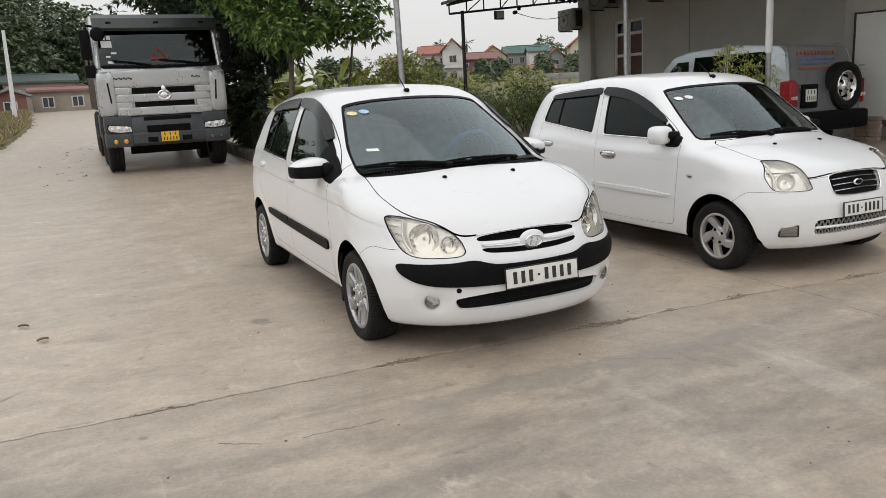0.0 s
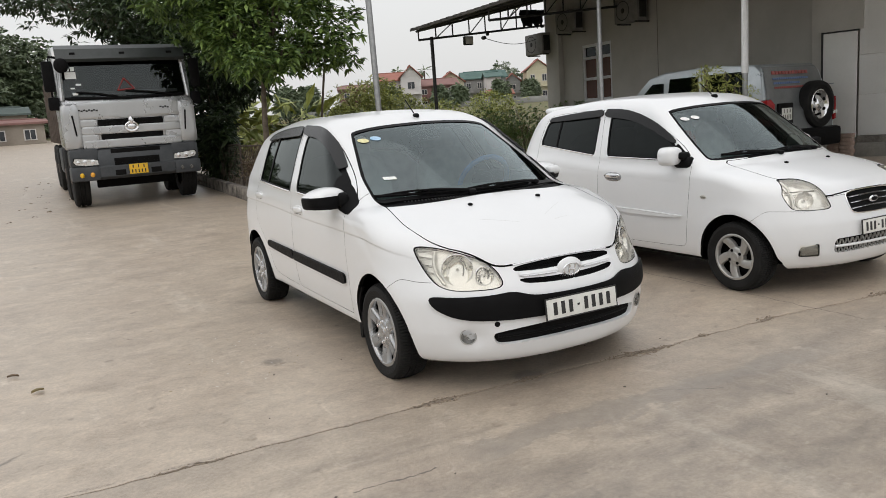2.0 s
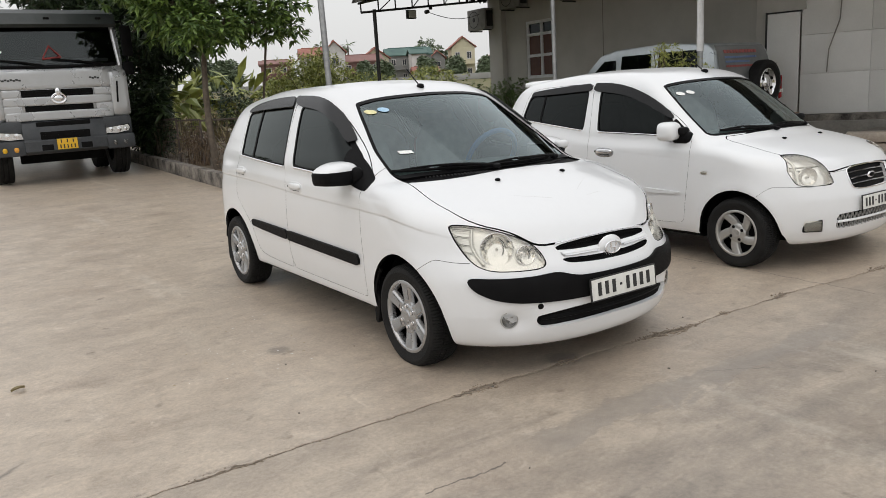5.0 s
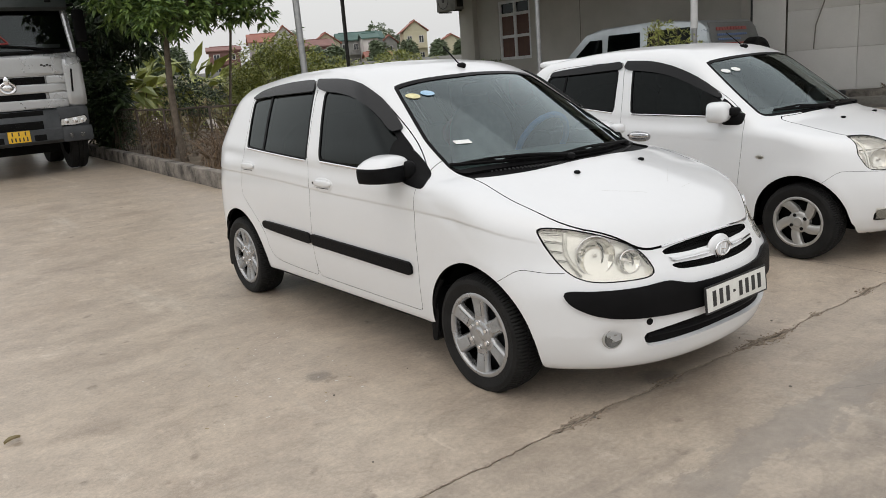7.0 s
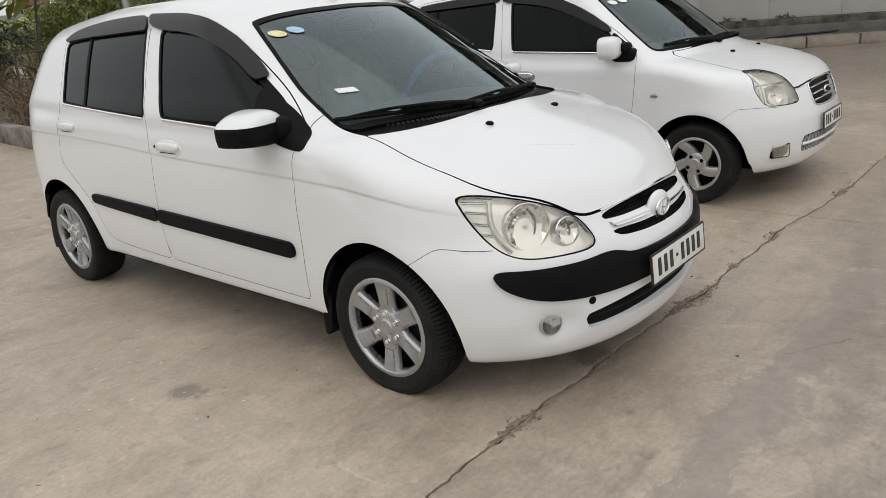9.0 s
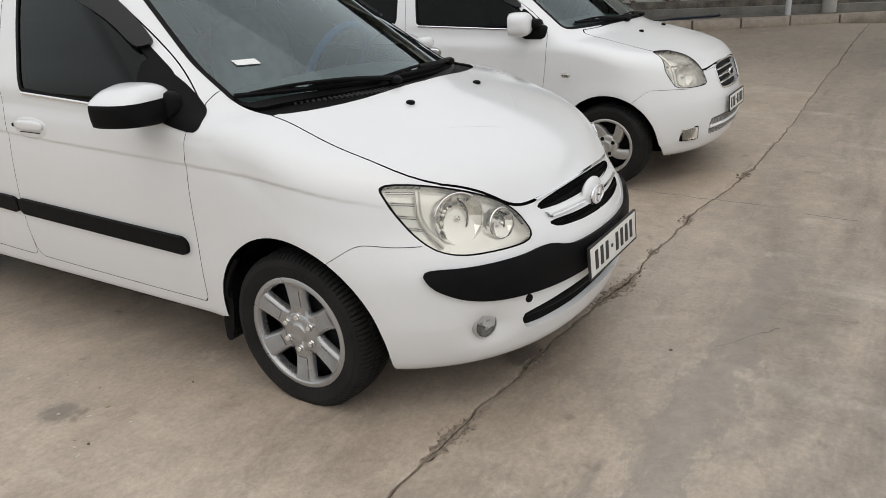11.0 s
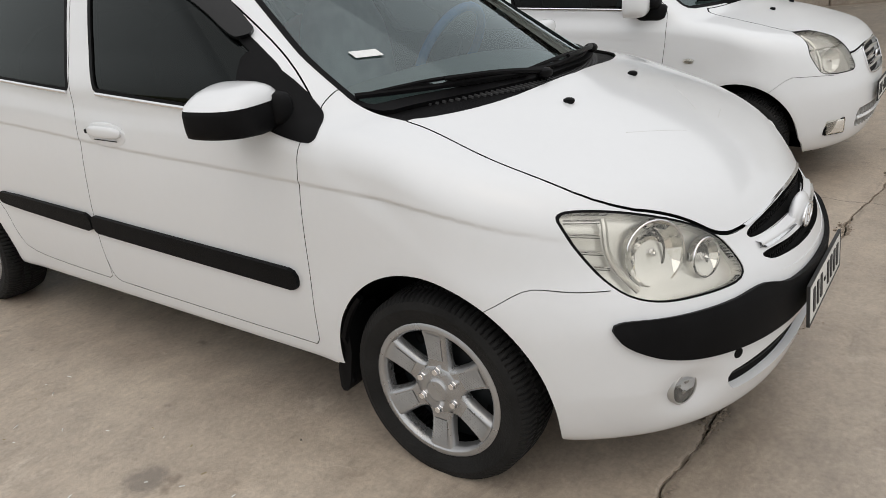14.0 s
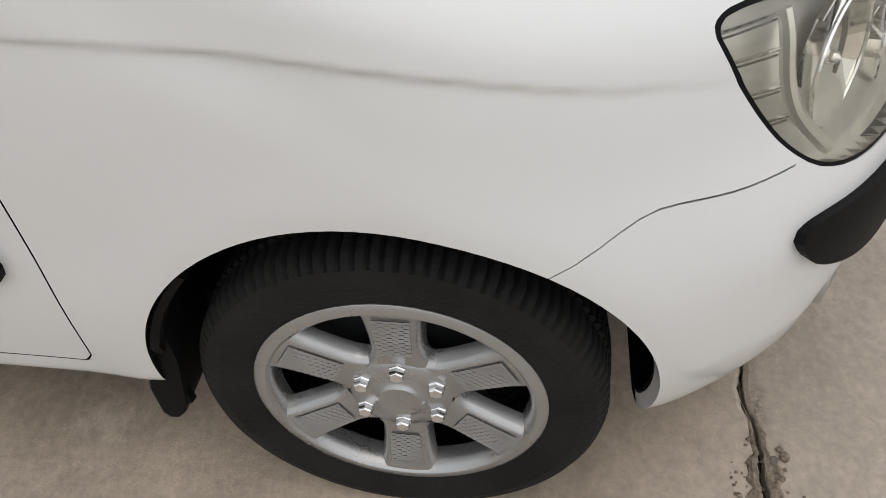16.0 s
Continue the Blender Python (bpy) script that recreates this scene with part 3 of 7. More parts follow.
def slab(name, sign, reach, x0, x1):
    """A cast concrete field whose edge along the joint is broken and chipped."""
    xs = list(np.arange(x0, -4.0, 0.5)) + list(np.arange(-4.0, 5.0, 0.012)) + list(np.arange(5.0, x1 + 0.01, 0.15))
    vs, fs = [], []
    steps = [0.0, 0.0, 0.008, 0.02, 0.05, 0.12, 0.3, 0.7, 1.5, 2.5, 3.5, 5, 7, 10, 16, 28]
    k = len(steps)
    for x in xs:
        j = joint_y(x)
        wide = 0.0016 + 0.0034 * max(0, noise.noise((x * 4.4, 7.7 + sign, 0)) + 0.1) + 0.0022 * abs(noise.noise((x * 61.0, 1.9 + sign, 0))) + 0.0055 * broken(x) * max(0.1, 0.5 + noise.noise((x * 17.0, 2.2 + sign, 5.0)))
        chip = (0.007 + 0.02 * broken(x)) * max(0, noise.noise((x * 23.0, 3.3 * sign, 0)))
        for i, d in enumerate(steps):
            y = j + sign * min(wide + (chip if i in (1, 2) else 0) + d, reach if sign < 0 else abs(6.8 - j))
            z = land_z(x, y)
            z += -0.06 if i == 0 else (-0.002 - chip * 0.15 if i == 1 else 0.0)
            vs.append((x, y, z))
    for a in range(len(xs) - 1):
        for b in range(k - 1):
            q = (a * k + b, (a + 1) * k + b, (a + 1) * k + b + 1, a * k + b + 1)
            fs.append(q if sign > 0 else q[::-1])
    me = bpy.data.meshes.new(name)
    me.from_pydata(vs, [], fs)
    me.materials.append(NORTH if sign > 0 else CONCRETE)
    return tagged(new(name, me), "pale worn concrete yard slab with a broken joint", "pavement", kind="structure")


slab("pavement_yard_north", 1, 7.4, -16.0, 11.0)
slab("pavement_yard_south", -1, 28.0, -16.0, 11.0)
bed = bmesh.new()
rows = [[bed.verts.new((x, joint_y(x) + d, -0.020 + 0.012 * noise.noise((x * 30, d * 60, 0)))) for d in (-0.05, -0.015, 0.0, 0.015, 0.05)] for x in np.arange(-4.0, 6.0, 0.02)]
for a, b in zip(rows, rows[1:]):
    for i in range(4):
        bed.faces.new((a[i], b[i], b[i + 1], a[i + 1]))
tagged(part("joint_dirt", bed, surface("dark_joint_dirt", (0.012, 0.010, 0.008), (0.06, 0.045, 0.032), 30, 0.95, 0, 0.6, 120)), "dark dirt in the broken joint", "dirt", kind="structure")

road_l = spline([(6.8, -16.0), (14.0, -9.0), (19.0, -5.2), (24.0, -4.5), (36.0, -4.45), (60.0, -5.6), (90.0, -8.0), (140.0, -14.0)])
road_r = spline([(6.8, 1.06), (14.0, 1.2), (22.0, 1.3), (60.0, 0.3), (90.0, -2.5), (140.0, -8.0)])
ys = list(np.arange(6.8, 40, 0.6)) + list(np.arange(40, 141, 4.0))
me = bpy.data.meshes.new("road")
vs = []
for y in ys:
    a, b = float(road_l(y)) + 0.15 * noise.noise((y, 0, 0)), float(road_r(y))
    vs += [(a + (b - a) * t, y, land_z(a + (b - a) * t, y)) for t in np.linspace(0, 1, 9)]
me.from_pydata(vs, [], [(i * 9 + j, i * 9 + j + 1, (i + 1) * 9 + j + 1, (i + 1) * 9 + j) for i in range(len(ys) - 1) for j in range(8)])
me.materials.append(ROAD)
me.shade_smooth()
tagged(new("road", me), "pale concrete road with dry leaves along it", "road", kind="structure")

# soil and crushed concrete lying in patches along the joint
crumbled = surface("crumbled_concrete", (0.11, 0.085, 0.063), (0.43, 0.35, 0.27), 70, 0.95, 0, 0.9, 240)
vs, fs = [], []
for sign in (-1, 1):
    base = len(vs)
    xs = np.arange(-3.2, 4.2, 0.012)
    for x in xs:
        g = 0.055 * broken(x)
        reach = max(0.0015, g * (0.6 + 1.1 * noise.noise((x * 33.0, 5.0 * sign, 1.0))))
        for t in (0.15, 0.6, 1.0):
            vs.append((x, joint_y(x) + sign * (0.0025 + reach * t), (0.003, 0.0035, 0.0003)[int(t * 2)] * min(1.0, reach * 60) + 0.0035 * min(1.0, reach * 60) * noise.noise((x * 75, t * 9, sign))))
    n = len(xs)
    for i in range(n - 1):
        for j in range(2):
            q = (base + i * 3 + j, base + (i + 1) * 3 + j, base + (i + 1) * 3 + j + 1, base + i * 3 + j + 1)
            fs.append(q if sign > 0 else q[::-1])
me = bpy.data.meshes.new("joint_rubble")
me.from_pydata(vs, [], fs)
me.materials.append(crumbled)
tagged(new("joint_rubble", me), "soil and crushed concrete beside the joint", "rubble", kind="structure")
# crumbs broken out of the joint
rng = np.random.default_rng(5)
crumbs = bmesh.new()
for k in range(5200):
    x = rng.uniform(-2.6, 3.6)
    if broken(x) < rng.uniform(0.02, 0.9) and k % 23:
        continue
    y = joint_y(x) + rng.normal(0, 0.006 + 0.024 * broken(x))
    a = rng.uniform(0.0012, 0.0042) * (1 + (k % 11 == 0))
    got = bmesh.ops.create_icosphere(crumbs, subdivisions=1, radius=a, matrix=Matrix.Translation((x, y, a * 0.35 - (0.008 if abs(y - joint_y(x)) < 0.012 else 0))) @ Matrix.Diagonal((rng.uniform(0.7, 1.5), rng.uniform(0.7, 1.3), 0.7, 1)))
tagged(part("joint_crumbs", crumbs, crumbled, None, smooth=0), "crumbled concrete along the broken joint", "rubble", kind="stuff")

sheet("pavement_far", np.linspace(1.6, 7.0, 8), np.linspace(19.0, 27.0, 8), ROAD, "pale flat ground beyond the fence", -0.02, "structure", "pavement")


# outline curves of the two hatchbacks, in metres from the middle of the front axle
GETZ = dict(
    nose=[(0.12,-0.65),(0.18,-0.695),(0.22,-0.712),(0.30,-0.730),(0.40,-0.737),(0.47,-0.741),(0.54,-0.722),(0.62,-0.672),(0.75,-0.61),(0.95,-0.45),(1.1,-0.3)],
    tail=[(0.15,2.98),(0.3,3.04),(0.5,3.05),(0.6,3.04),(0.9,2.98),(1.05,2.94),(1.42,2.76),(1.6,2.6)],
    side=[(0.15,0.735),(0.25,0.765),(0.45,0.793),(0.72,0.804),(0.95,0.784),(1.1,0.757)],
    taper=[(-1,0.014),(-0.2,0.013),(0.15,0.0),(2.5,0),(3.1,-0.03)],
    hood=[(-0.9,0.50),(-0.70,0.60),(-0.6,0.70),(-0.5,0.768),(-0.4,0.815),(-0.25,0.868),(-0.1,0.912),(0.1,0.965),(0.3,0.985),(1.2,1.0),(2.2,1.04),(3.1,1.04)],
    roof=[(0.6,1.34),(0.85,1.405),(1.1,1.45),(1.5,1.478),(1.9,1.475),(2.4,1.435),(2.75,1.385),(3.1,1.3)],
    glass=[(0.6,0.80),(0.9,0.79),(0.97,0.785),(1.1,0.735),(1.25,0.665),(1.34,0.615),(1.45,0.54),(1.6,0.42)],
    crease=((-0.6,0.62),(-0.42,0.668),(-0.27,0.706),(-0.2,0.720),(-0.1,0.741),(0.0,0.755),(0.1,0.764),(0.36,0.777),(0.7,0.787),(1.1,0.798),(1.8,0.832),(2.2,0.845),(3.2,0.87)), crease_from=-0.40, crease_deep=0.011,
    wheelbase=2.455, wheel_z=(0.251, 0.262), flare=0.006, arches=((0.0, 0.24, 0.343), (2.452, 0.255, 0.343)), arch_low=0.0, arch_squash=(1.04, 1.04), chin_power=0.32,
    nose_depth=0.65, nose_power=2.0, tail_depth=0.40, tail_power=2.6, hood_crown=0.14, shoulder=0.07, bottom=0.146,
    glass_taper=-0.028, screen=(-0.03,0.93,0.56,0.06,0.75), roof_crown=0.10, roof_edge=0.09, hatch_bow=0.16, blend=0.03, sill=0.055, dent=(0.538, 0.303, 0.066, 0.052, 0.029))
KIA = dict(
    nose=[(0.15,-0.47),(0.22,-0.535),(0.30,-0.565),(0.40,-0.575),(0.48,-0.57),(0.56,-0.55),(0.66,-0.515),(0.78,-0.455),(0.95,-0.33),(1.1,-0.2)],
    tail=[(0.15,2.80),(0.3,2.87),(0.5,2.89),(0.6,2.88),(0.9,2.82),(1.05,2.78),(1.42,2.6),(1.6,2.45)],
    side=[(0.15,0.73),(0.22,0.76),(0.30,0.78),(0.5,0.797),(0.65,0.80),(0.8,0.797),(0.95,0.772),(1.1,0.74)],
    taper=[(-1,0),(2.0,0),(2.4,0),(2.9,-0.03)],
    hood=[(-0.8,0.50),(-0.60,0.62),(-0.5,0.72),(-0.4,0.775),(-0.3,0.815),(-0.15,0.86),(0.0,0.895),(0.2,0.935),(0.4,0.955),(1.2,0.975),(2.2,1.04),(2.9,1.04)],
    roof=[(0.5,1.30),(0.7,1.37),(0.95,1.43),(1.3,1.465),(1.7,1.47),(2.2,1.44),(2.6,1.39),(2.9,1.33)],
    glass=[(0.6,0.78),(0.9,0.77),(0.95,0.765),(1.1,0.72),(1.25,0.665),(1.34,0.625),(1.45,0.55),(1.6,0.43)],
    crease=((-1.0,0.685),(3.2,0.937)), crease_from=0.1, crease_deep=0.001, arch_squash=(0.97, 1.0), wheelbase=2.37, wheel_z=(0.252, 0.252), flare=0.010, arches=((0.0, 0.262, 0.302), (2.37, 0.262, 0.302)), arch_low=0.02, chin_power=0.0,
    nose_depth=0.52, nose_power=2.3, tail_depth=0.35, tail_power=2.8, hood_crown=0.13, shoulder=0.07, bottom=0.17,
    glass_taper=-0.028, screen=(0.09,0.92,0.72,0.06,0.5), roof_crown=0.10, roof_edge=0.09, hatch_bow=0.14, blend=0.03, sill=0.01, dent=(0.5, 0.3, 0.1, 0.1, 0.0))


GETZ_SHAPES = dict(
    front_glass=[(1.255, 0.972), (1.395, 1.335), (1.25, 1.345), (1.08, 1.335), (0.90, 1.275), (0.74, 1.18), (0.60, 1.09), (0.49, 1.02), (0.46, 0.935)],
    mirror_base=[(0.63, 1.10), (0.575, 0.95), (0.472, 0.902), (0.345, 0.877), (0.318, 0.886), (0.338, 0.925), (0.362, 0.947), (0.475, 1.022)],
    rear_glass=[(2.255, 1.015), (2.345, 1.30), (2.1, 1.34), (1.53, 1.345), (1.405, 0.97)],
    glass_bar=[(1.975, 0.98), (2.075, 1.36), (2.10, 1.36), (2.0, 0.98)],
    front_door=[(0.365, 0.885), (0.374, 0.79), (0.38, 0.6), (0.407, 0.30), (0.42, 0.275), (1.40, 0.285), (1.428, 0.315), (1.43, 0.48), (1.38, 0.74), (1.385, 0.96),
                (1.50, 1.345), (1.46, 1.385), (1.1, 1.37), (0.88, 1.29), (0.6, 1.12), (0.47, 1.03), (0.345, 0.925)],
    rear_door=[(1.385, 0.96), (1.38, 0.74), (1.43, 0.48), (1.428, 0.315), (1.45, 0.285), (1.98, 0.30), (2.04, 0.36), (2.07, 0.482), (2.2, 0.60), (2.33, 0.70), (2.335, 0.80),
               (2.31, 0.9), (2.29, 1.0), (2.38, 1.31), (2.3, 1.365), (1.9, 1.395), (1.52, 1.395), (1.50, 1.345)])
GETZ_FRONT = dict(
    hood=[(-0.3, -0.035), (0.22, -0.013), (0.45, 0.032), (0.58, 0.10), (0.625, 0.165), (0.648, -0.02), (0.656, -0.2), (0.612, -0.381), (0.46, -0.52), (0.39, -0.585), (0.305, -0.615), (0.15, -0.638), (-0.3, -0.645)],
    screen=[(-0.3, 0.965), (0.30, 0.957), (0.52, 0.948), (0.625, 0.935), (0.612, 1.05), (0.592, 1.11), (0.497, 1.335), (0.3, 1.368), (-0.3, 1.378)],
    headlight=[(0.693, 0.748), (0.655, 0.752), (0.575, 0.735), (0.458, 0.688), (0.385, 0.632), (0.372, 0.565), (0.39, 0.545), (0.43, 0.536), (0.545, 0.535), (0.60, 0.539), (0.640, 0.556), (0.662, 0.588), (0.681, 0.650), (0.694, 0.71)],
    grille=[(-0.3, 0.655), (0.16, 0.651), (0.296, 0.640), (0.322, 0.622), (0.320, 0.59), (0.312, 0.555), (0.286, 0.527), (0.22, 0.512), (-0.3, 0.503)],
    upper_slot=[(-0.3, 0.646), (0.10, 0.645), (0.25, 0.635), (0.306, 0.624), (0.308, 0.609), (0.19, 0.603), (0.10, 0.604), (-0.3, 0.606)],
    lower_slot=[(-0.3, 0.566), (0.134, 0.567), (0.233, 0.572), (0.302, 0.573), (0.276, 0.551), (0.20, 0.545), (0.10, 0.540), (-0.3, 0.538)],
    strip=[(-0.3, 0.487), (0.2, 0.487), (0.27, 0.495), (0.33, 0.515), (0.37, 0.517), (0.45, 0.507), (0.6, 0.505), (0.668, 0.511), (0.690, 0.507), (0.694, 0.487), (0.676, 0.447), (0.60, 0.400), (0.45, 0.384), (0.2, 0.383), (-0.3, 0.383)],
    low_grille=[(-0.3, 0.350), (0.19, 0.348), (0.44, 0.324), (0.458, 0.305), (0.43, 0.252), (0.12, 0.262), (-0.3, 0.265)],
    seam=[(-0.60, 0.70), (-0.45, 0.66), (-0.434, 0.577), (-0.369, 0.579), (-0.28, 0.588), (-0.197, 0.545), (-0.12, 0.49), (0.1, 0.30)])
GETZ_VISORS = dict(
    front=[(1.545, 1.400), (1.13, 1.385), (0.90, 1.305), (0.63, 1.13), (0.66, 1.112), (0.85, 1.228), (1.1, 1.310), (1.47, 1.335)],
    rear=[(2.385, 1.302), (2.27, 1.357), (1.9, 1.393), (1.565, 1.398), (1.51, 1.335), (2.1, 1.320)],
    strip_front=[(0.435, 0.455), (0.435, 0.52), (1.425, 0.545), (1.425, 0.48)],
    strip_rear=[(1.432, 0.48), (1.432, 0.545), (2.06, 0.561), (2.06, 0.508)])
KIA_SHAPES = dict(
    front_glass=[(1.352, 0.968), (1.41, 1.30), (1.15, 1.285), (0.88, 1.19), (0.62, 1.07), (0.575, 1.03), (0.55, 0.945)],
    mirror_base=[(0.60, 1.085), (0.545, 0.945), (0.40, 0.897), (0.418, 0.952)],
    rear_glass=[(2.379, 1.07), (2.329, 1.27), (2.14, 1.29), (1.556, 1.305), (1.529, 0.978)],
    glass_bar=[(2.10, 0.98), (2.10, 1.36), (2.125, 1.36), (2.125, 0.98)],
    front_door=[(0.394, 0.892), (0.391, 0.747), (0.45, 0.298), (0.5, 0.27), (1.40, 0.27), (1.43, 0.293), (1.46, 0.557), (1.437, 0.959), (1.50, 1.31), (1.47, 1.35), (1.16, 1.34), (0.85, 1.23), (0.58, 1.09), (0.41, 0.955)],
    rear_door=[(1.437, 0.959), (1.46, 0.557), (1.43, 0.293), (1.46, 0.27), (1.93, 0.28), (2.0, 0.36), (2.05, 0.48), (2.2, 0.60), (2.33, 0.7), (2.38, 0.9), (2.42, 1.07), (2.36, 1.3), (2.28, 1.34), (1.9, 1.36), (1.53, 1.36), (1.50, 1.31)])
KIA_FRONT = dict(
    hood=[(-0.3, 0.122), (0.12, 0.122), (0.384, 0.175), (0.52, 0.225), (0.58, 0.262), (0.592, 0.02), (0.60, -0.18), (0.53, -0.27), (0.49, -0.37), (0.45, -0.445), (0.3, -0.485), (-0.3, -0.505)],
    screen=[(-0.3, 0.952), (0.30, 0.947), (0.52, 0.938), (0.66, 0.935), (0.635, 1.10), (0.575, 1.315), (0.3, 1.345), (-0.3, 1.352)],
    headlight=[(0.605, 0.800), (0.53, 0.800), (0.46, 0.795), (0.425, 0.755), (0.405, 0.67), (0.392, 0.605), (0.41, 0.592), (0.55, 0.590), (0.64, 0.598), (0.668, 0.70)],
    grille=[(-0.3, 0.70), (0.16, 0.697), (0.25, 0.68), (0.262, 0.655), (0.25, 0.57), (0.21, 0.54), (-0.3, 0.535)],
    strip=[], low_grille=[(-0.3, 0.395), (0.37, 0.39), (0.40, 0.375), (0.395, 0.29), (0.36, 0.28), (-0.3, 0.30)],
    seam=[(-0.60, 0.70), (-0.45, 0.66), (-0.43, 0.585), (-0.36, 0.591), (-0.255, 0.594), (-0.172, 0.538), (-0.1, 0.48), (0.1, 0.3)])
KIA_VISORS = dict(
    front=[(1.52, 1.362), (1.18, 1.345), (0.83, 1.235), (0.58, 1.078), (0.605, 1.06), (0.88, 1.18), (1.146, 1.262), (1.486, 1.295)],
    rear=[(2.36, 1.277), (2.30, 1.318), (1.54, 1.363), (1.51, 1.303), (2.14, 1.275)],
    strip_front=[(0.46, 0.483), (0.46, 0.52), (1.42, 0.555), (1.42, 0.512)],
    strip_rear=[(1.428, 0.512), (1.428, 0.555), (2.0, 0.57), (2.0, 0.53)])


def wheel(parent, y, side, z, r, style, x_face):
    """A road wheel: tyre with cut tread, rim with spokes, nuts and cap."""
    w = thing("wheel", "", "", pose(side * x_face, y, z, 0, 0, 0 if side > 0 else 180))
    w.parent = parent
    rim = r * (0.70 if style == "six" else 0.655)
    tyre = lathe([(rim, -0.006), (rim + 0.012, -0.001), (rim + 0.035, 0.006), (r * 0.86, 0.008), (r * 0.93, 0.002), (r * 0.965, -0.008), (r * 0.985, -0.02), (r * 0.99, -0.05),
                  (r * 0.975, -0.052), (r * 0.975, -0.058), (r * 0.995, -0.060), (r, -0.085), (r * 0.975, -0.087), (r * 0.975, -0.093), (r, -0.095), (r * 0.99, -0.13),
                  (r * 0.96, -0.165), (r * 0.85, -0.178), (rim, -0.17)], 400)
    tyre.verts.ensure_lookup_table()
    # sipes: every fourth row of points across the shoulder sinks a little
    for v in tyre.verts:
        rr = math.hypot(v.co.y, v.co.z)
        k = round(math.atan2(v.co.z, v.co.y) / 6.2831853 * 400) % 400
        if rr > r * 0.952 and k % 4 == (0 if v.co.x > -0.056 else 2):
            s = 0.974
            v.co.y, v.co.z = v.co.y * s, v.co.z * s
    # the loaded tyre lies flat on the ground and bulges there
    for v in tyre.verts:
        if v.co.z < 0.001 - z:
            v.co.x += 0.25 * (0.001 - z - v.co.z) * (1 if v.co.x > -0.08 else -1)
            v.co.z = 0.001 - z
    part("tyre", tyre, RUBBER, w, "worn black rubber tyre", smooth=25)
    # near-black backing that shows between the spokes
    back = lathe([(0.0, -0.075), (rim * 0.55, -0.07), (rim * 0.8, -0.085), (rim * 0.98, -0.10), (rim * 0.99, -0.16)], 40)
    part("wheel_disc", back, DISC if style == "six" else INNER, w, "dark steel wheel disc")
    if style == "six":
        for k in range(9):
            slot = blob((0.006, 0.017, 0.012), (0, 0, 0), 3.0, 16)
            part("disc_slot", slot, INNER, w, at=Matrix.Rotation(0.698 * k + 0.25, 4, "X") @ pose(-0.076, rim * 0.72, 0))
    metal = SILVER if style == "six" else ALLOY
    lip = lathe([(rim * 0.885, -0.022), (rim * 0.90, -0.006), (rim * 0.93, -0.001), (rim * 0.985, -0.001), (rim * 1.01, -0.004), (rim * 1.01, -0.012), (rim * 0.96, -0.05), (rim * 0.885, -0.04)], 72, close=True)
    rm = part("rim", lip, metal, w, "silver painted rim")
    hub = lathe([(0.0, -0.004), (0.028, -0.004), (0.031, -0.007), (0.034, -0.010), (0.045, -0.011), (0.064, -0.013), (0.071, -0.02), (0.073, -0.05)], 48)
    part("hub", hub, metal, w)
    spokes = 6 if style == "six" else 5
    for k in range(spokes):
        a = 6.2831853 * k / spokes + math.pi / 2 + (0 if style == "six" else 0.3)
        if style == "six":
            bm = bmesh.new()
            rows = []
            for t in np.linspace(0, 1, 11):
                rad = 0.062 + t * (rim * 0.92 - 0.062)
                half = 0.0285 + 0.0085 * t + 0.014 * math.exp(-9 * t) + 0.005 * math.exp(-((1 - t) / 0.12))
                deep = -0.016 + 0.012 * t
                sec = [(-half - 0.004, deep - 0.026), (-half, deep - 0.010), (-half + 0.006, deep - 0.0015), (-half + 0.010, deep), (half - 0.010, deep), (half - 0.006, deep - 0.0015), (half, deep - 0.010), (half + 0.004, deep - 0.026)]
                rows.append([bm.verts.new((d, rad, u)) for u, d in sec])
            for p, q in zip(rows, rows[1:]):
                for i in range(7):
                    bm.faces.new((p[i], p[i + 1], q[i + 1], q[i]))
            part("spoke", bm, SILVER, w, at=Matrix.Rotation(a, 4, "X"))
            # the sunk chequered field of the spoke
            bm = bmesh.new()
            n = 17
            for i in range(n):
                for j in range(6):
                    t0 = 0.24 + 0.66 * i / n
                    t1 = t0 + 0.66 / n
                    q = []
                    for t, s in ((t0, 0), (t0, 1), (t1, 1), (t1, 0)):
                        half = (0.0325 + 0.0075 * t) * 0.60
                        q.append(bm.verts.new((-0.0145 + 0.012 * t + (0.0012 if (i + j) % 2 else 0.0006), 0.062 + t * (rim * 0.92 - 0.062), -half + 2 * half * (j + s) / 6)))
                    bm.faces.new(q)
            part("spoke_inset", bm, CHEQUER, w, at=Matrix.Rotation(a, 4, "X"), smooth=0)
            nut = lathe([(0.0, 0.005), (0.0085, 0.005), (0.0105, 0.002), (0.0105, -0.004), (0.0125, -0.006), (0.013, -0.016)], 6)
            part("nut", nut, CHROME, w, at=Matrix.Rotation(a + 0.0, 4, "X") @ pose(-0.006, 0.056, 0))
        else:
            bm = bmesh.new()
            rows = []
            for t in np.linspace(0, 1, 9):
                rad = 0.045 + t * (rim * 0.93 - 0.045)
                sweep = 0.075 * t * t
                half = 0.024 + 0.020 * t
                deep = -0.016 + 0.010 * t
                sec = [(-half - 0.004, deep - 0.03), (-half, deep - 0.006), (-half * 0.5, deep), (half * 0.6, deep), (half, deep - 0.008), (half + 0.004, deep - 0.03)]
                rows.append([bm.verts.new((d, rad, u + sweep)) for u, d in sec])
            for p, q in zip(rows, rows[1:]):
                for i in range(5):
                    bm.faces.new((p[i], p[i + 1], q[i + 1], q[i]))
            part("spoke", bm, ALLOY, w, at=Matrix.Rotation(a, 4, "X"))
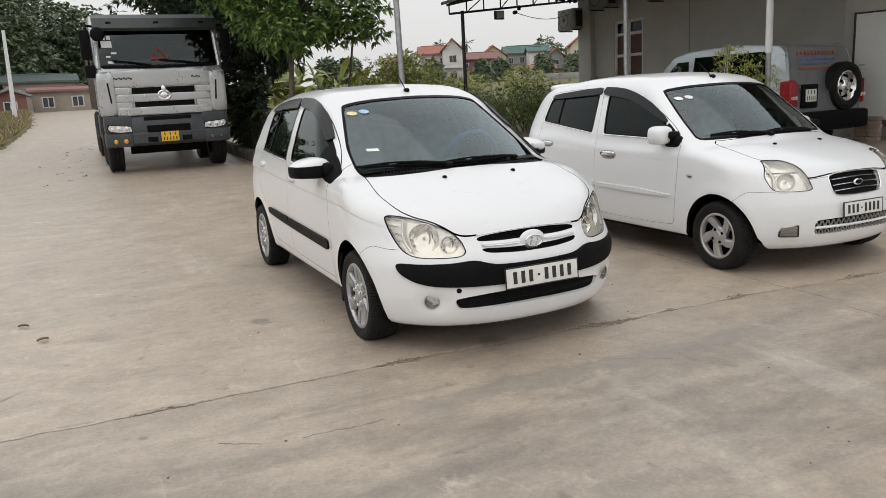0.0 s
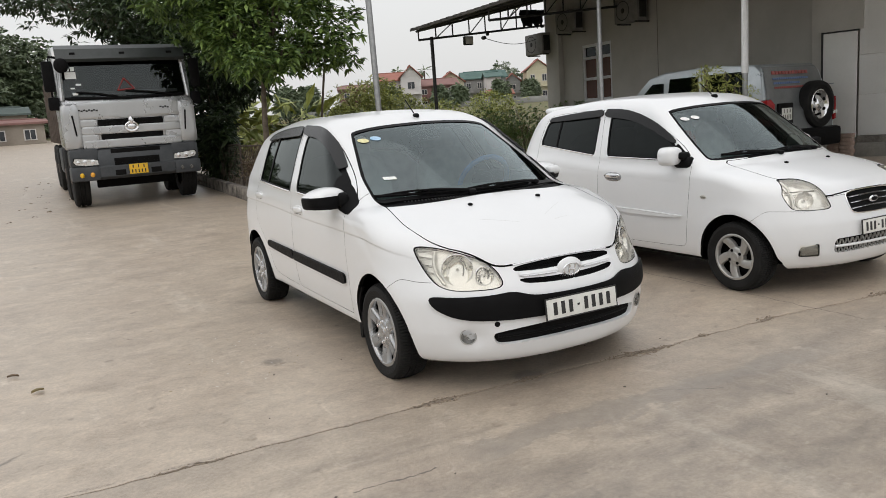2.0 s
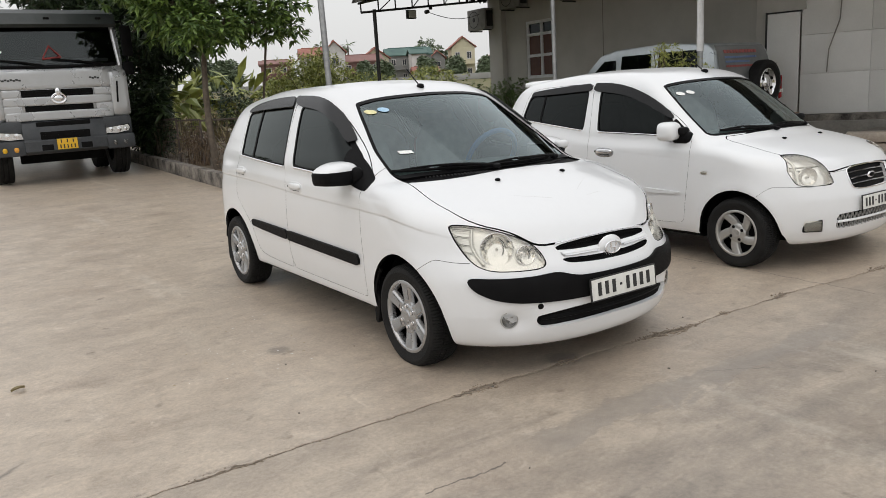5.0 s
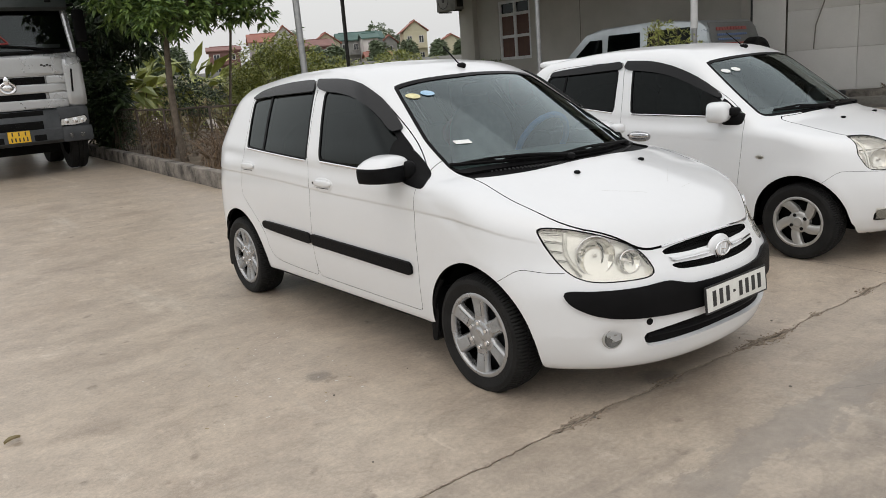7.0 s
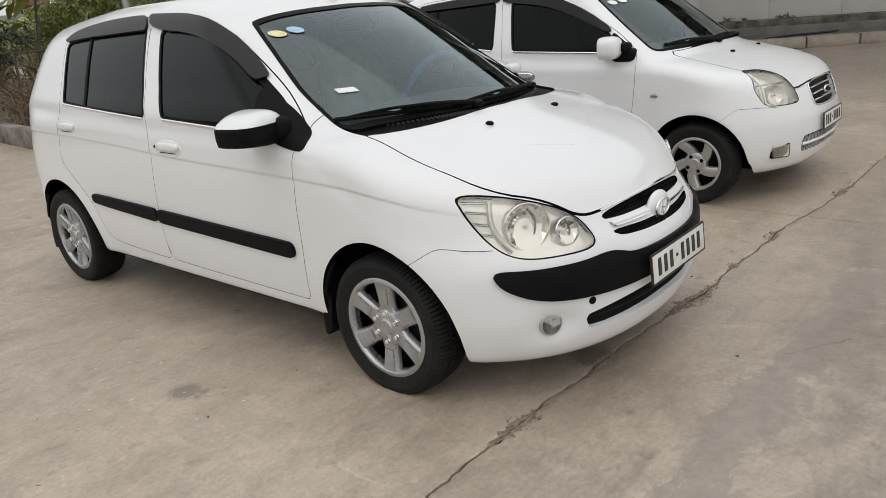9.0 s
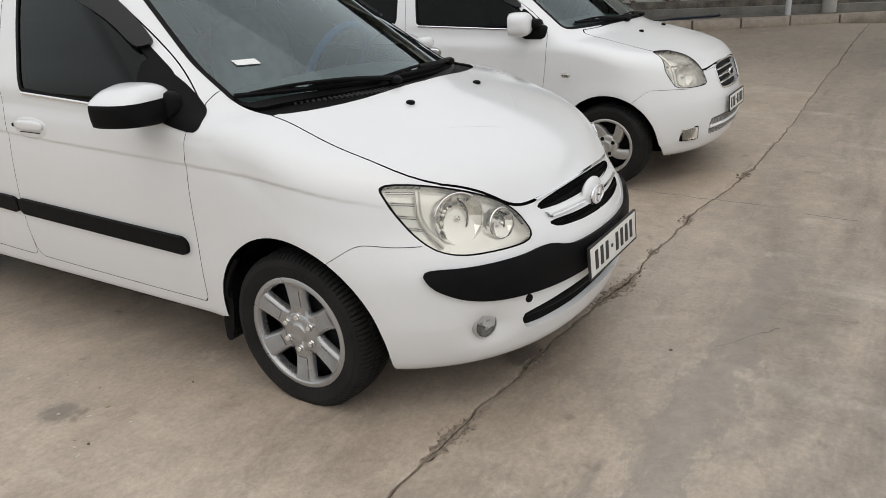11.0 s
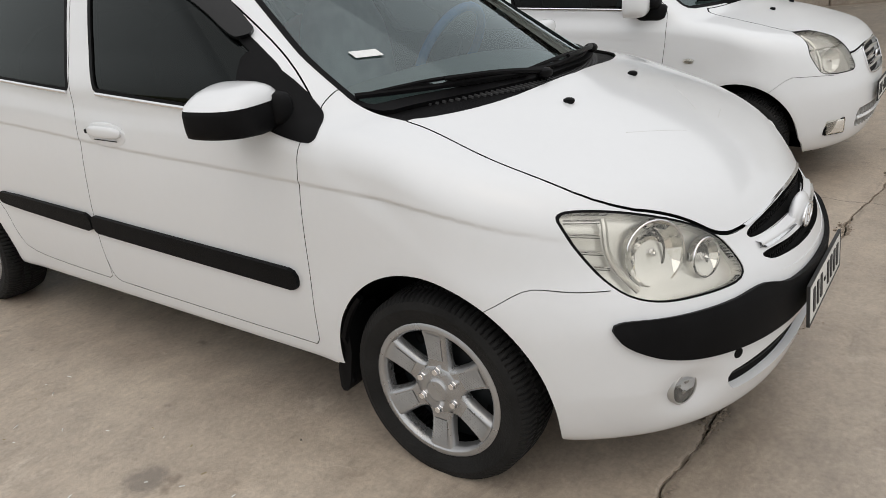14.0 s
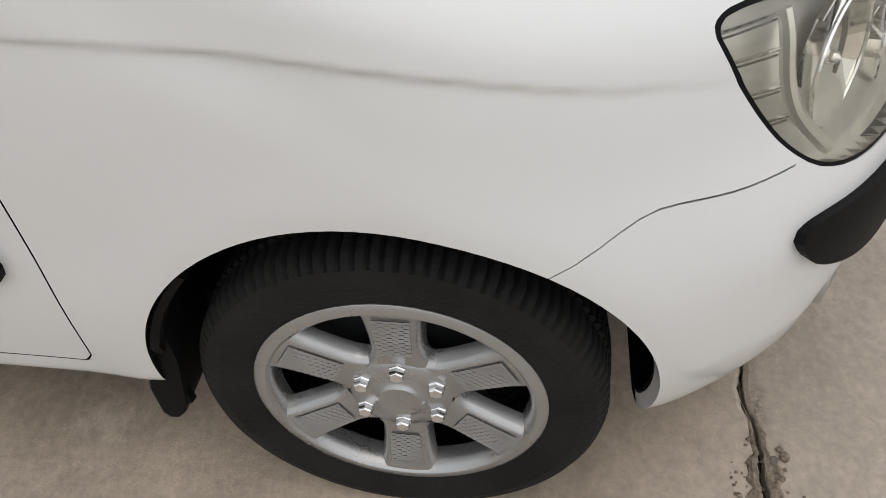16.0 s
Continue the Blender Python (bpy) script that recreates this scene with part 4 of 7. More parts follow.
    if style != "six":
        for k in range(4):
            nut = lathe([(0.0, 0.0), (0.009, 0.0), (0.012, -0.003), (0.013, -0.014)], 8)
            part("nut", nut, INNER, w, at=Matrix.Rotation(1.5708 * k + 0.5, 4, "X") @ pose(-0.006, 0.05, 0))
    return w


def plate(parent, at, w, h, two_line, paint, label):
    p = part("number_plate", box((w, 0.006, h), (0, 0, 0), 0.002), paint, parent, label, at)
    frame_bm = bmesh.new()
    for sx in (-1, 1):
        box((0.006, 0.008, h + 0.004), (sx * w / 2, 0, 0), 0, bm=frame_bm)
        box((w + 0.004, 0.008, 0.006), (0, 0, sx * h / 2), 0, bm=frame_bm)
    part("plate_frame", frame_bm, INK, p)
    rows = [(0.0, 8, 0.6)] if not two_line else [(0.25, 3, 0.30), (-0.22, 5, 0.34)]
    for zc, n, hh in rows:
        for k in range(n):
            if not two_line and k == 3:
                bm = box((w * 0.03, 0.003, h * 0.10), (w * (-0.43 + 0.86 * (k + 0.5) / n), -0.004, 0))
            else:
                bm = box((w * 0.86 / 8 * 0.46 * (1.2 if two_line else 1), 0.003, h * hh), (w * (-0.43 + 0.86 * (k + 0.5) / n), -0.004, h * zc))
            part("plate_mark", bm, INK, p)
    return p


def hatchback(name, spec, shapes, front, visors, where_to, style, paint, label, fine):
    car = thing(name, label, "car", where_to, "parked cars")
    wb = spec["wheelbase"]
    sk = Skin(body_field(spec), 0.56, 0.12, wb, fine[0], fine[1], fine[2])
    f0 = sk.F[len(sk.F) // 2]
    a, b, c = (Vector(sk.V[i]) for i in f0[:3])
    if (b - a).cross(c - b).dot(Vector(sk.N[f0[0]])) < 0:
        sk.F = [f[::-1] for f in sk.F]
    X = lambda V: np.abs(V[:, 0])
    sides = lambda V, N: (np.abs(N[:, 0]) > 0.25) & (V[:, 2] > 0.1)
    fore = lambda V, N: (V[:, 1] < 0.15) & (N[:, 1] < 0.12) & (V[:, 2] < 0.9)
    outline = lambda key, src, ax, g=0.0: (lambda V: inside(src[key], *{"side": (V[:, 1], V[:, 2]), "front": (X(V), V[:, 2]), "top": (X(V), V[:, 1])}[ax]) + g)
    # wheel arches
    for wy, wz, ar in spec["arches"]:
        sk.carve(lambda V: np.hypot((V[:, 1] - wy) * np.where(V[:, 2] < wz, *spec["arch_squash"]), V[:, 2] - wz) - ar - spec["arch_low"] * np.clip((wz + 0.05 - V[:, 2]) / 0.2, 0, 1), lambda V, N: (X(V) > 0.45), "hole")
    sk.carve(lambda V: V[:, 2] - spec["bottom"] - 0.012 - (0.159 + spec["sill"] - spec["bottom"] + (0.03 if style != "six" else 0.0)) * np.clip((V[:, 1] - 0.1) / 0.1, 0, 1), lambda V, N: V[:, 2] < 0.35, "under")
    # glazing
    sc = lambda V, N: (V[:, 1] < 1.15) & (V[:, 1] > -0.2) & (N[:, 1] < -0.05) & (N[:, 2] > 0.1) & (V[:, 2] > 0.86) & (X(V) < 0.75)
    sk.carve(outline("screen", front, "front", 0.008), sc, "screen")
    sk.carve(outline("screen", front, "front", -0.006), sc, "seal")
    up = lambda V, N: (np.abs(N[:, 0]) > 0.25) & (V[:, 2] > 0.85) & (V[:, 1] > 0.2)
    for key in ("front_glass", "rear_glass"):
        sk.carve(outline(key, shapes, "side", 0.007), up, key)
        sk.carve(outline(key, shapes, "side", -0.008), up, "seal")
    sk.carve(outline("glass_bar", shapes, "side"), up, "seal", ("rear_glass",))
    sk.carve(outline("mirror_base", shapes, "side"), up, "mirror_base", ("body", "seal", "front_glass"))
    # lamps, bonnet and grille
    sk.carve(outline("headlight", front, "front", 0.003), fore, "headlight")
    sk.carve(outline("headlight", front, "front", -0.002), fore, "lamp_seal")
    hood_at = lambda V, N: (N[:, 2] > 0.15) & (V[:, 1] < 0.3) & (V[:, 2] > 0.58) & (V[:, 2] < 1.0)
    sk.carve(outline("hood", front, "top", 0.003), hood_at, "hood")
    sk.carve(outline("hood", front, "top", -0.002), hood_at, "gap")
    cowl_at = lambda V, N: (V[:, 1] < 0.35) & (V[:, 1] > -0.1) & (X(V) < 0.66) & (V[:, 2] > 0.85) & (N[:, 2] > 0.3)
    sk.carve(lambda V: np.maximum(V[:, 2] - 1.0, X(V) - (0.628 if style == "six" else 0.40)), cowl_at, "cowl")
    sk.carve(outline("grille", front, "front"), fore, "grille", ("body", "hood", "gap"))
    for key in ("upper_slot", "lower_slot"):
        if key in front:
            sk.carve(outline(key, front, "front"), fore, key, ("grille",))
    sk.carve(outline("low_grille", front, "front"), fore, "low_grille")
    if front["strip"]:
        sk.carve(outline("strip", front, "front"), fore, "strip")
    # doors
    dr = lambda V, N: (np.abs(N[:, 0]) > 0.2) & (V[:, 1] > 0.25) & (V[:, 1] < 2.6)
    for key in ("front_door", "rear_door"):
        sk.carve(outline(key, shapes, "side", 0.0012), dr, key)
        sk.carve(outline(key, shapes, "side", -0.0012), dr, "gap")
    # front bumper
    seam = spline(front["seam"])
    bump = lambda V, N: V[:, 1] < 0.02
    sk.carve(lambda V: V[:, 2] - seam(V[:, 1]) + 0.0011, bump, "bumper")
    sk.carve(lambda V: np.maximum(V[:, 2] - seam(V[:, 1]) - 0.0011, V[:, 1] + 0.10), bump, "gap")

    shell = skin_part("body_shell", sk.panel(("body",), 0, 0.012, dark_rim=True), paint, car, "glossy white painted steel body")
    skin_part("inner_shell", sk.panel(("body", "gap", "front_door", "rear_door", "hood", "bumper", "cowl", "seal", "mirror_base", "grille", "strip"), -0.024, 0.004), INNER, car)
    skin_part("underbody", sk.panel(("under",), 0, 0.0), INNER, car, "dark underbody")
    skin_part("bonnet", sk.panel(("hood",), 0, 0.006, dark_rim=True), paint, car, "white bonnet with a fine scratch")
    bumper = skin_part("front_bumper", sk.panel(("bumper",), 0, 0.022), paint, car, "white plastic front bumper")
    skin_part("windscreen", sk.panel(("screen",), -0.003, 0.0), SCREEN, car, "greenish windscreen with stickers")
    skin_part("window_seal", sk.panel(("seal",), 0.001, 0.012), SOFT_BLACK, car)
    skin_part("cowl", sk.panel(("cowl",), -0.012, 0.004), BLACK_PLASTIC, car, "black plastic cowl below the windscreen")
    for s in (-1, 1):
        skin_part("lamp_seal", sk.panel(("lamp_seal",), -0.002, 0.02, s), SOFT_BLACK, car)
    field = sk.field

    def on_side(y, z, s, out=0.0):
        """The place on the body's flank at this height and length."""
        lo, hi = 0.2, 1.2
        for _ in range(30):
            m = (lo + hi) / 2
            if field(np.array([m, y, z])) > 0:
                lo = m
            else:
                hi = m
        return s * (lo + out)

    def on_front(x, z, out=0.0):
        lo, hi = 0.1, -1.2
        for _ in range(30):
            m = (lo + hi) / 2
            if field(np.array([x, m, z])) > 0:
                lo = m
            else:
                hi = m
        return lo - out

    def on_screen(x, z):
        lo, hi = 1.2, -1.0
        for _ in range(30):
            m = (lo + hi) / 2
            if field(np.array([x, m, z])) > 0:
                lo = m
            else:
                hi = m
        return lo

    def on_top(x, y):
        lo, hi = 0.5, 1.8
        for _ in range(30):
            m = (lo + hi) / 2
            if field(np.array([x, y, m])) > 0:
                lo = m
            else:
                hi = m
        return lo

    # doors with their panes, handles and rubbing strips
    for s in (-1, 1):
        for key, pane, strip in (("front_door", "front_glass", "strip_front"), ("rear_door", "rear_glass", "strip_rear")):
            d = skin_part(key, sk.panel((key,), 0, 0.006, s, dark_rim=True), paint, car, "white door with tinted window")
            skin_part("window_pane", sk.panel((pane,), -0.004, 0.0, s), TINT, d, "dark tinted window pane")
            if key == "front_door":
                skin_part("mirror_base", sk.panel(("mirror_base",), 0.003, 0.008, s), BLACK_PLASTIC, d)
            # visor over the window
            sub = Skin(field, like=sk)
            sub.L = ["body" if l in ("body", key, pane, "seal", "gap", "mirror_base") else "no" for l in sk.L]
            sub.carve(outline("front" if key == "front_door" else "rear", visors, "side"), up, "visor")
            skin_part("wind_visor", sub.panel(("visor",), 0.015, 0.013, s), SMOKE, d, "smoked acrylic wind deflector")
            sub = Skin(field, like=sk)
            sub.L = ["body" if l in ("body", key, "gap") else "no" for l in sk.L]
            sub.carve(outline(strip, visors, "side"), sides, "strip")
            skin_part("rubbing_strip", sub.panel(("strip",), 0.014, 0.016, s), BLACK_PLASTIC if style == "six" else paint, d, "black rubbing strip" if style == "six" else "white rubbing strip")
            # bright line under the pane
            zs = [(shapes[pane][0][1], shapes[pane][0][0]), (shapes[pane][-1][1], shapes[pane][-1][0])]
            (za, ya), (zb, yb) = zs
            pts = [(on_side(y, za + (zb - za) * (y - ya) / (yb - ya) - 0.006, s, 0.003), y, za + (zb - za) * (y - ya) / (yb - ya) - 0.006) for y in np.linspace(min(ya, yb) + 0.01, max(ya, yb) - 0.01, 14)]
            part("window_trim", tube(pts, 0.006, 6), CHROME, d, "thin bright trim")
            # pull handle
            hy, hz = ((1.215, 0.845) if style == "six" else (1.25, 0.80)) if key == "front_door" else ((2.20, 0.895) if style == "six" else (2.22, 0.86))
            hx = on_side(hy, hz, s)
            cup = blob((0.006, 0.104, 0.040), (hx, hy, hz - 0.004), 2.4)
            part("handle_cup", cup, paint if style == "six" else SILVER, d)
            grip = blob((0.013, 0.090, 0.019), (hx + s * 0.008, hy, hz + 0.006), 3.0)
            # thin black line drawn in as the shadow under the grip
            part("handle_shadow_gap", tube([(on_side(y, hz - 0.021, s, 0.006), y, hz - 0.021) for y in np.linspace(hy - 0.062, hy + 0.062, 9)], 0.0016, 6), SOFT_BLACK, d)
            part("handle", grip, paint if style == "six" else CHROME, d, "pull handle")
            if key == "front_door":
                part("lock", lathe([(0, 0.002), (0.007, 0.002), (0.008, -0.004)], 14), SOFT_BLACK, d, at=pose(hx + s * 0.010, hy + 0.098, hz + 0.003, 0, 0, 0 if s > 0 else 180))
        # door mirror
        my, mz = (0.60, 0.996) if style == "six" else (0.58, 0.985)
        mx = on_side(my, 0.96, s)
        mir = thing("door_mirror", "", "")
        mir.parent = car

        folded = s > 0

        def egg(c):
            o = c.x * s
            if c.y > 0.55:
                c.y = 0.55 + 0.1 * (c.y - 0.55)
            if style == "six":
                c.z = c.z * (1.0 - 0.30 * (o + 0.35) ** 2) if c.z > 0 else -min(0.96, -c.z * 1.7) * (1 - 0.12 * max(0, o))

        half = (0.124, 0.105, 0.064) if style == "six" else (0.095, 0.085, 0.072)
        top = blob(half, (0, 0, 0), 3.0, 40, shape=egg)
        lower = top.copy()
        cut_z = 0.016 if style == "six" else 0.004
        bmesh.ops.bisect_plane(top, geom=list(top.verts) + list(top.edges) + list(top.faces), plane_co=(0, 0, cut_z), plane_no=(0, 0.0, -1), clear_outer=True)
        bmesh.ops.bisect_plane(lower, geom=list(lower.verts) + list(lower.edges) + list(lower.faces), plane_co=(0, 0, cut_z), plane_no=(0, 0, 1), clear_outer=True)
        at = pose(mx + s * 0.070, my - (0.072 if style == "six" else 0.02), mz - (0.025 if style == "six" else 0.008), 0, 0, -s * 12)
        if folded:
            at = pose(mx + s * 0.03, my + 0.06, mz - 0.02, 0, 0, -s * 65)
        part("mirror_cap", top, paint, mir, "white mirror cap", at)
        part("mirror_shell", lower, BLACK_PLASTIC if style == "six" else paint, mir, "lower mirror shell", at)
        part("mirror_arm", blob((0.03, 0.06, 0.03), (mx - s * 0.02, my - 0.10, mz - 0.05), 3.0) if folded else blob((0.036, 0.060, 0.042) if style == "six" else (0.045, 0.085, 0.045), (mx - s * 0.020, my - (0.125 if style == "six" else 0.09), mz - (0.036 if style == "six" else 0.06)), 4.0), BLACK_PLASTIC, mir)
        part("mirror_neck", blob((0.05, 0.034, 0.030), (mx + s * 0.010, my - 0.112, mz - 0.008), 3.0), paint if style == "six" else BLACK_PLASTIC, mir)

    # headlamps: bowl, reflectors and lens
    for s in (-1, 1):
        h = thing("headlamp", "", "")
        h.parent = car
        skin_part("lens", sk.panel(("headlight",), -0.001, 0.0, s), LENS, h, "slightly yellowed clear lamp lens")
        skin_part("bowl", sk.panel(("headlight",), -0.034, -0.032, s), LAMP_PANEL if style == "six" else FACET, h, "silver lamp bowl")
        for (cx, cz, r) in (((0.545, 0.632, 0.078), (0.437, 0.598, 0.047)) if style == "six" else ((0.545, 0.655, 0.062),)):
            cy = on_front(cx, cz) + 0.006
            deep = 0.030 if r > 0.07 else 0.024
            dish = lathe([(0.0, deep), (r * 0.22, deep * 0.97), (r * 0.48, deep * 0.80), (r * 0.75, deep * 0.48), (r * 0.96, 0.003), (r, 0.0), (r * 1.02, 0.02)], 14 if style == "six" else 11, "Y")
            nx = 0.75 if cx > 0.5 else 0.45
            at = pose(s * cx, cy + 0.012, cz) @ Matrix.Rotation(s * nx * 0.8, 4, "Z") @ Matrix.Rotation(-0.12, 4, "X")
            part("reflector", dish, MIRROR if style == "six" else FACET, h, at=at, smooth=0)
            part("bulb", blob((0.010, 0.018, 0.010), (0, deep - 0.012, 0), 2.0, 12), CHROME, h, at=at)
            if style == "six":
                part("reflector_ring", tube([(r * math.cos(a), 0.0, r * math.sin(a)) for a in np.linspace(0, 6.2832, 40)], 0.0028, 6), CHROME, h, at=at)
                # dark arc drawn in for the crescent in the reflector
                part("bulb_shade", tube([(0.42 * r * math.cos(a), 0.012, 0.62 * r * math.sin(a)) for a in np.linspace(-0.7, 1.2, 12)], 0.003, 6), DARK_LENS, h, at=at)
        if style != "six":
            bar_pts = [(s * x, on_front(x, 0.715) + 0.012, 0.715) for x in np.linspace(0.45, 0.64, 8)]
            part("lamp_divider", tube(bar_pts, 0.006, 6), CHROME, h)
            side_pts = [(s * (0.60 + 0.02 * t), on_front(0.60 + 0.02 * t, 0.78 - 0.17 * t) + 0.016, 0.78 - 0.17 * t) for t in np.linspace(0, 1, 8)]
            part("lamp_divider", tube(side_pts, 0.008, 6), REFLECTOR, h)
        if style == "six":
            # indicator ribs at the outer corner
            for xa, za, xb, zb in ((0.676, 0.730, 0.619, 0.722), (0.678, 0.701, 0.632, 0.691), (0.675, 0.663, 0.637, 0.653), (0.668, 0.628, 0.637, 0.619)):
                pts = []
                for t in np.linspace(0, 1, 6):
                    x, z = xa + (xb - xa) * t, za + (zb - za) * t
                    pts.append((s * x, on_front(x, z) + 0.018, z))
                part("lamp_rib", tube(pts, 0.0022, 6), CHROME, h)
                part("lamp_rib", tube([(x, y, z - 0.0065) for x, y, z in pts], 0.0013, 6), DARK_LENS, h)
            arc = [(s * (0.615 + 0.018 * math.sin(t * 3.14)), on_front(0.615 + 0.018 * math.sin(t * 3.14), 0.725 - 0.16 * t) + 0.014, 0.725 - 0.16 * t) for t in np.linspace(0, 1, 12)]
            part("lamp_divider", tube(arc, 0.008, 8), LAMP_PANEL, h)

    # grille, badge, lower opening, fog lamps
    g = thing("grille", "", "")
    g.parent = car
    if style == "six":
        skin_part("grille_surround", sk.panel(("grille",), -0.002, 0.016, dark_rim=True), paint, g, "white moulded grille surround")
        skin_part("grille_mesh", sk.panel(("upper_slot", "lower_slot"), -0.018, 0.0), INNER, g, "black grille mesh")
    else:
        skin_part("grille_mesh", sk.panel(("grille",), -0.021, 0.0), BLACK_PLASTIC, g, "black grille mesh")
    zt, zb, half = (0.636, 0.520, 0.300) if style == "six" else (0.69, 0.545, 0.25)

    def bar(z0, x0, x1, hh, mat, nm, out, arch=0.0):
        bm = bmesh.new()
        rows = []
        for x in np.linspace(x0, x1, 25):
            z = z0 - arch * (x / half) ** 2
            y = on_front(x, z)
            rows.append([bm.verts.new(c) for c in ((x, y + 0.02, z - hh), (x, y - out, z - hh * 0.6), (x, y - out - 0.003, z), (x, y - out, z + hh * 0.6), (x, y + 0.02, z + hh))])
        for p, q in zip(rows, rows[1:]):
            for i in range(4):
                bm.faces.new((p[i], p[i + 1], q[i + 1], q[i]))
        part(nm, bm, mat, g, smooth=60)

    if style == "six":
        bar(0.650, -half, half, 0.005, CHROME, "grille_bar", 0.003, 0.012)
        bar(0.588, -half + 0.012, half - 0.012, 0.011, paint, "grille_bar", 0.006, -0.002)
        for s in (-1, 1):
            bar(0.583, s * 0.085, s * (half - 0.02), 0.0045, CHROME, "grille_bar", 0.010, -0.002)
        for zz, hh, x1 in ((0.623, 0.017, 0.288), (0.555, 0.014, 0.266)):
            for k in range(42):
                x = -x1 + 2 * x1 * k / 41
                y = on_front(x, zz - 0.012 * (x / x1) ** 2)
                for lean in (-38, 38):
                    part("grille_rib", box((0.0035, 0.005, hh * (1.9 - 0.8 * (x / x1) ** 2)), (x, y + 0.015, zz - 0.008 * (x / x1) ** 2 * (zz > 0.6)), 0, (0, lean, 0)), BLACK_PLASTIC, g)
        part("badge_field", blob((0.080, 0.022, 0.055), (0, on_front(0, 0.583) + 0.006, 0.588), 2.0), paint, g)
        part("badge", tube([(0.052 * math.cos(t), on_front(0, 0.583) - 0.016, 0.585 + 0.030 * math.sin(t)) for t in np.linspace(0, 6.2832, 30)], 0.0045, 8), CHROME, g, "oval chrome badge")
        for a0, b0 in (((-0.022, -0.02), (-0.012, 0.022)), ((0.012, -0.022), (0.022, 0.02)), ((-0.02, 0.004), (0.02, -0.004))):
            part("badge_stroke", tube([(a0[0], on_front(0, 0.583) - 0.016, 0.585 + a0[1]), (b0[0], on_front(0, 0.583) - 0.016, 0.585 + b0[1])], 0.005, 8), CHROME, g)
    else:
        for zz in (0.582, 0.620, 0.658):
            bar(zz, -half + 0.015, half - 0.015, 0.005, CHROME, "grille_bar", 0.002, 0.008)
        rim_pts = [(x, on_front(abs(x), z) - 0.002, z) for x, z in [(p[0], p[1]) for p in rounded([(q[0], q[1]) for q in front["grille"][1:-1]] + [(-q[0], q[1]) for q in front["grille"][1:-1]][::-1], 2)]]
        part("grille_rim", tube(rim_pts + rim_pts[:1], 0.006, 6), CHROME, g)
        part("badge", blob((0.048, 0.012, 0.024), (0, on_front(0, 0.622) - 0.006, 0.622), 2.0), CHROME, g, "oval chrome badge")
        part("badge_field", blob((0.040, 0.012, 0.018), (0, on_front(0, 0.622) - 0.009, 0.622), 2.0), SOFT_BLACK, g)
    skin_part("lower_opening", sk.panel(("low_grille",), -0.024, 0.0), INNER, bumper, "dark lower bumper opening")
    if style == "six":
        part("lower_bar", tube([(x, on_front(x, 0.30) + 0.03, 0.30) for x in np.linspace(-0.42, 0.42, 15)], 0.012, 8), BLACK_PLASTIC, bumper)
        skin_part("bumper_strip", sk.panel(("strip",), 0.013, 0.018), BLACK_PLASTIC, bumper, "black rubber bumper strip")
        part("tow_hole", lathe([(0.0, -0.001), (0.013, -0.001), (0.015, 0.003)], 20, "Y"), INNER, bumper, at=pose(-0.435, on_front(0.435, 0.365) - 0.001, 0.365) @ Matrix.Rotation(-0.4, 4, "Z"))
    else:
        for k in range(2):
            for j in range(34):
                x = -0.375 + 0.75 * j / 33
                z = 0.362 - 0.055 * k - 0.04 * abs(x) * 0.2
                part("vent_rib", box((0.005, 0.01, 0.045), (x, on_front(x, z) + 0.008, z), 0, (0, 25 * (1 if j % 2 else -1), 0)), ALLOY, bumper)
        part("vent_bar", tube([(x, on_front(x, 0.333) + 0.002, 0.333) for x in np.linspace(-0.39, 0.39, 15)], 0.010, 8), paint, bumper)
    for s in (-1, 1):
        fx, fz = (0.553, 0.305) if style == "six" else (0.56, 0.32)
        fy = on_front(fx, fz)
        at = pose(s * fx, fy - (0.009 if style == "six" else -0.004), fz) @ Matrix.Rotation(s * (0.42 if style == "six" else 0.62), 4, "Z")
        fog = thing("fog_lamp", "", "", at)
        fog.parent = car
        if style == "six":
            part("bezel", lathe([(0.044, 0.025), (0.043, -0.002), (0.040, -0.006), (0.037, -0.005), (0.037, 0.008)], 32, "Y"), ALLOY, fog)
            part("reflector", lathe([(0.0, 0.009), (0.02, 0.007), (0.038, 0.0)], 32, "Y"), DARK_LENS, fog)
            for bx, bz in ((-0.014, 0.008), (0.012, 0.012), (0.004, -0.014)):
                part("lamp_prism", box((0.012, 0.004, 0.006), (bx, 0.001, bz), 0.001), ALLOY, fog)
            part("lens", lathe([(0.0, -0.010), (0.02, -0.009), (0.037, -0.004)], 32, "Y"), CLEAR_LENS, fog)
        else:
            part("bezel", box((0.135, 0.014, 0.085), (0, 0.0, 0), 0.012), INNER, fog)
            part("reflector", box((0.115, 0.01, 0.068), (0, -0.004, 0), 0.01), DARK_LENS, fog)
            part("lens", box((0.12, 0.008, 0.072), (0, -0.010, 0), 0.01), LENS, fog)
    # joint between wing and windscreen pillar
    if style == "six":
        for s in (-1, 1):
            part("pillar_gap", tube([(on_side(y, z, s, -0.0008), y, z) for y, z in ((0.364, 0.944), (0.369, 0.954), (0.370, 0.964), (0.369, 0.974), (0.366, 0.983), (0.358, 0.988))], 0.0016, 6), SOFT_BLACK, car)
    # bonnet jets
    for s in (-1, 1):
        jx, jy = (0.230, -0.115) if style == "six" else (0.24, -0.02)
        part("washer_jet", blob((0.013, 0.016, 0.009), (s * jx, jy, on_top(jx, jy) + 0.004), 2.6, 12), SOFT_BLACK, car)
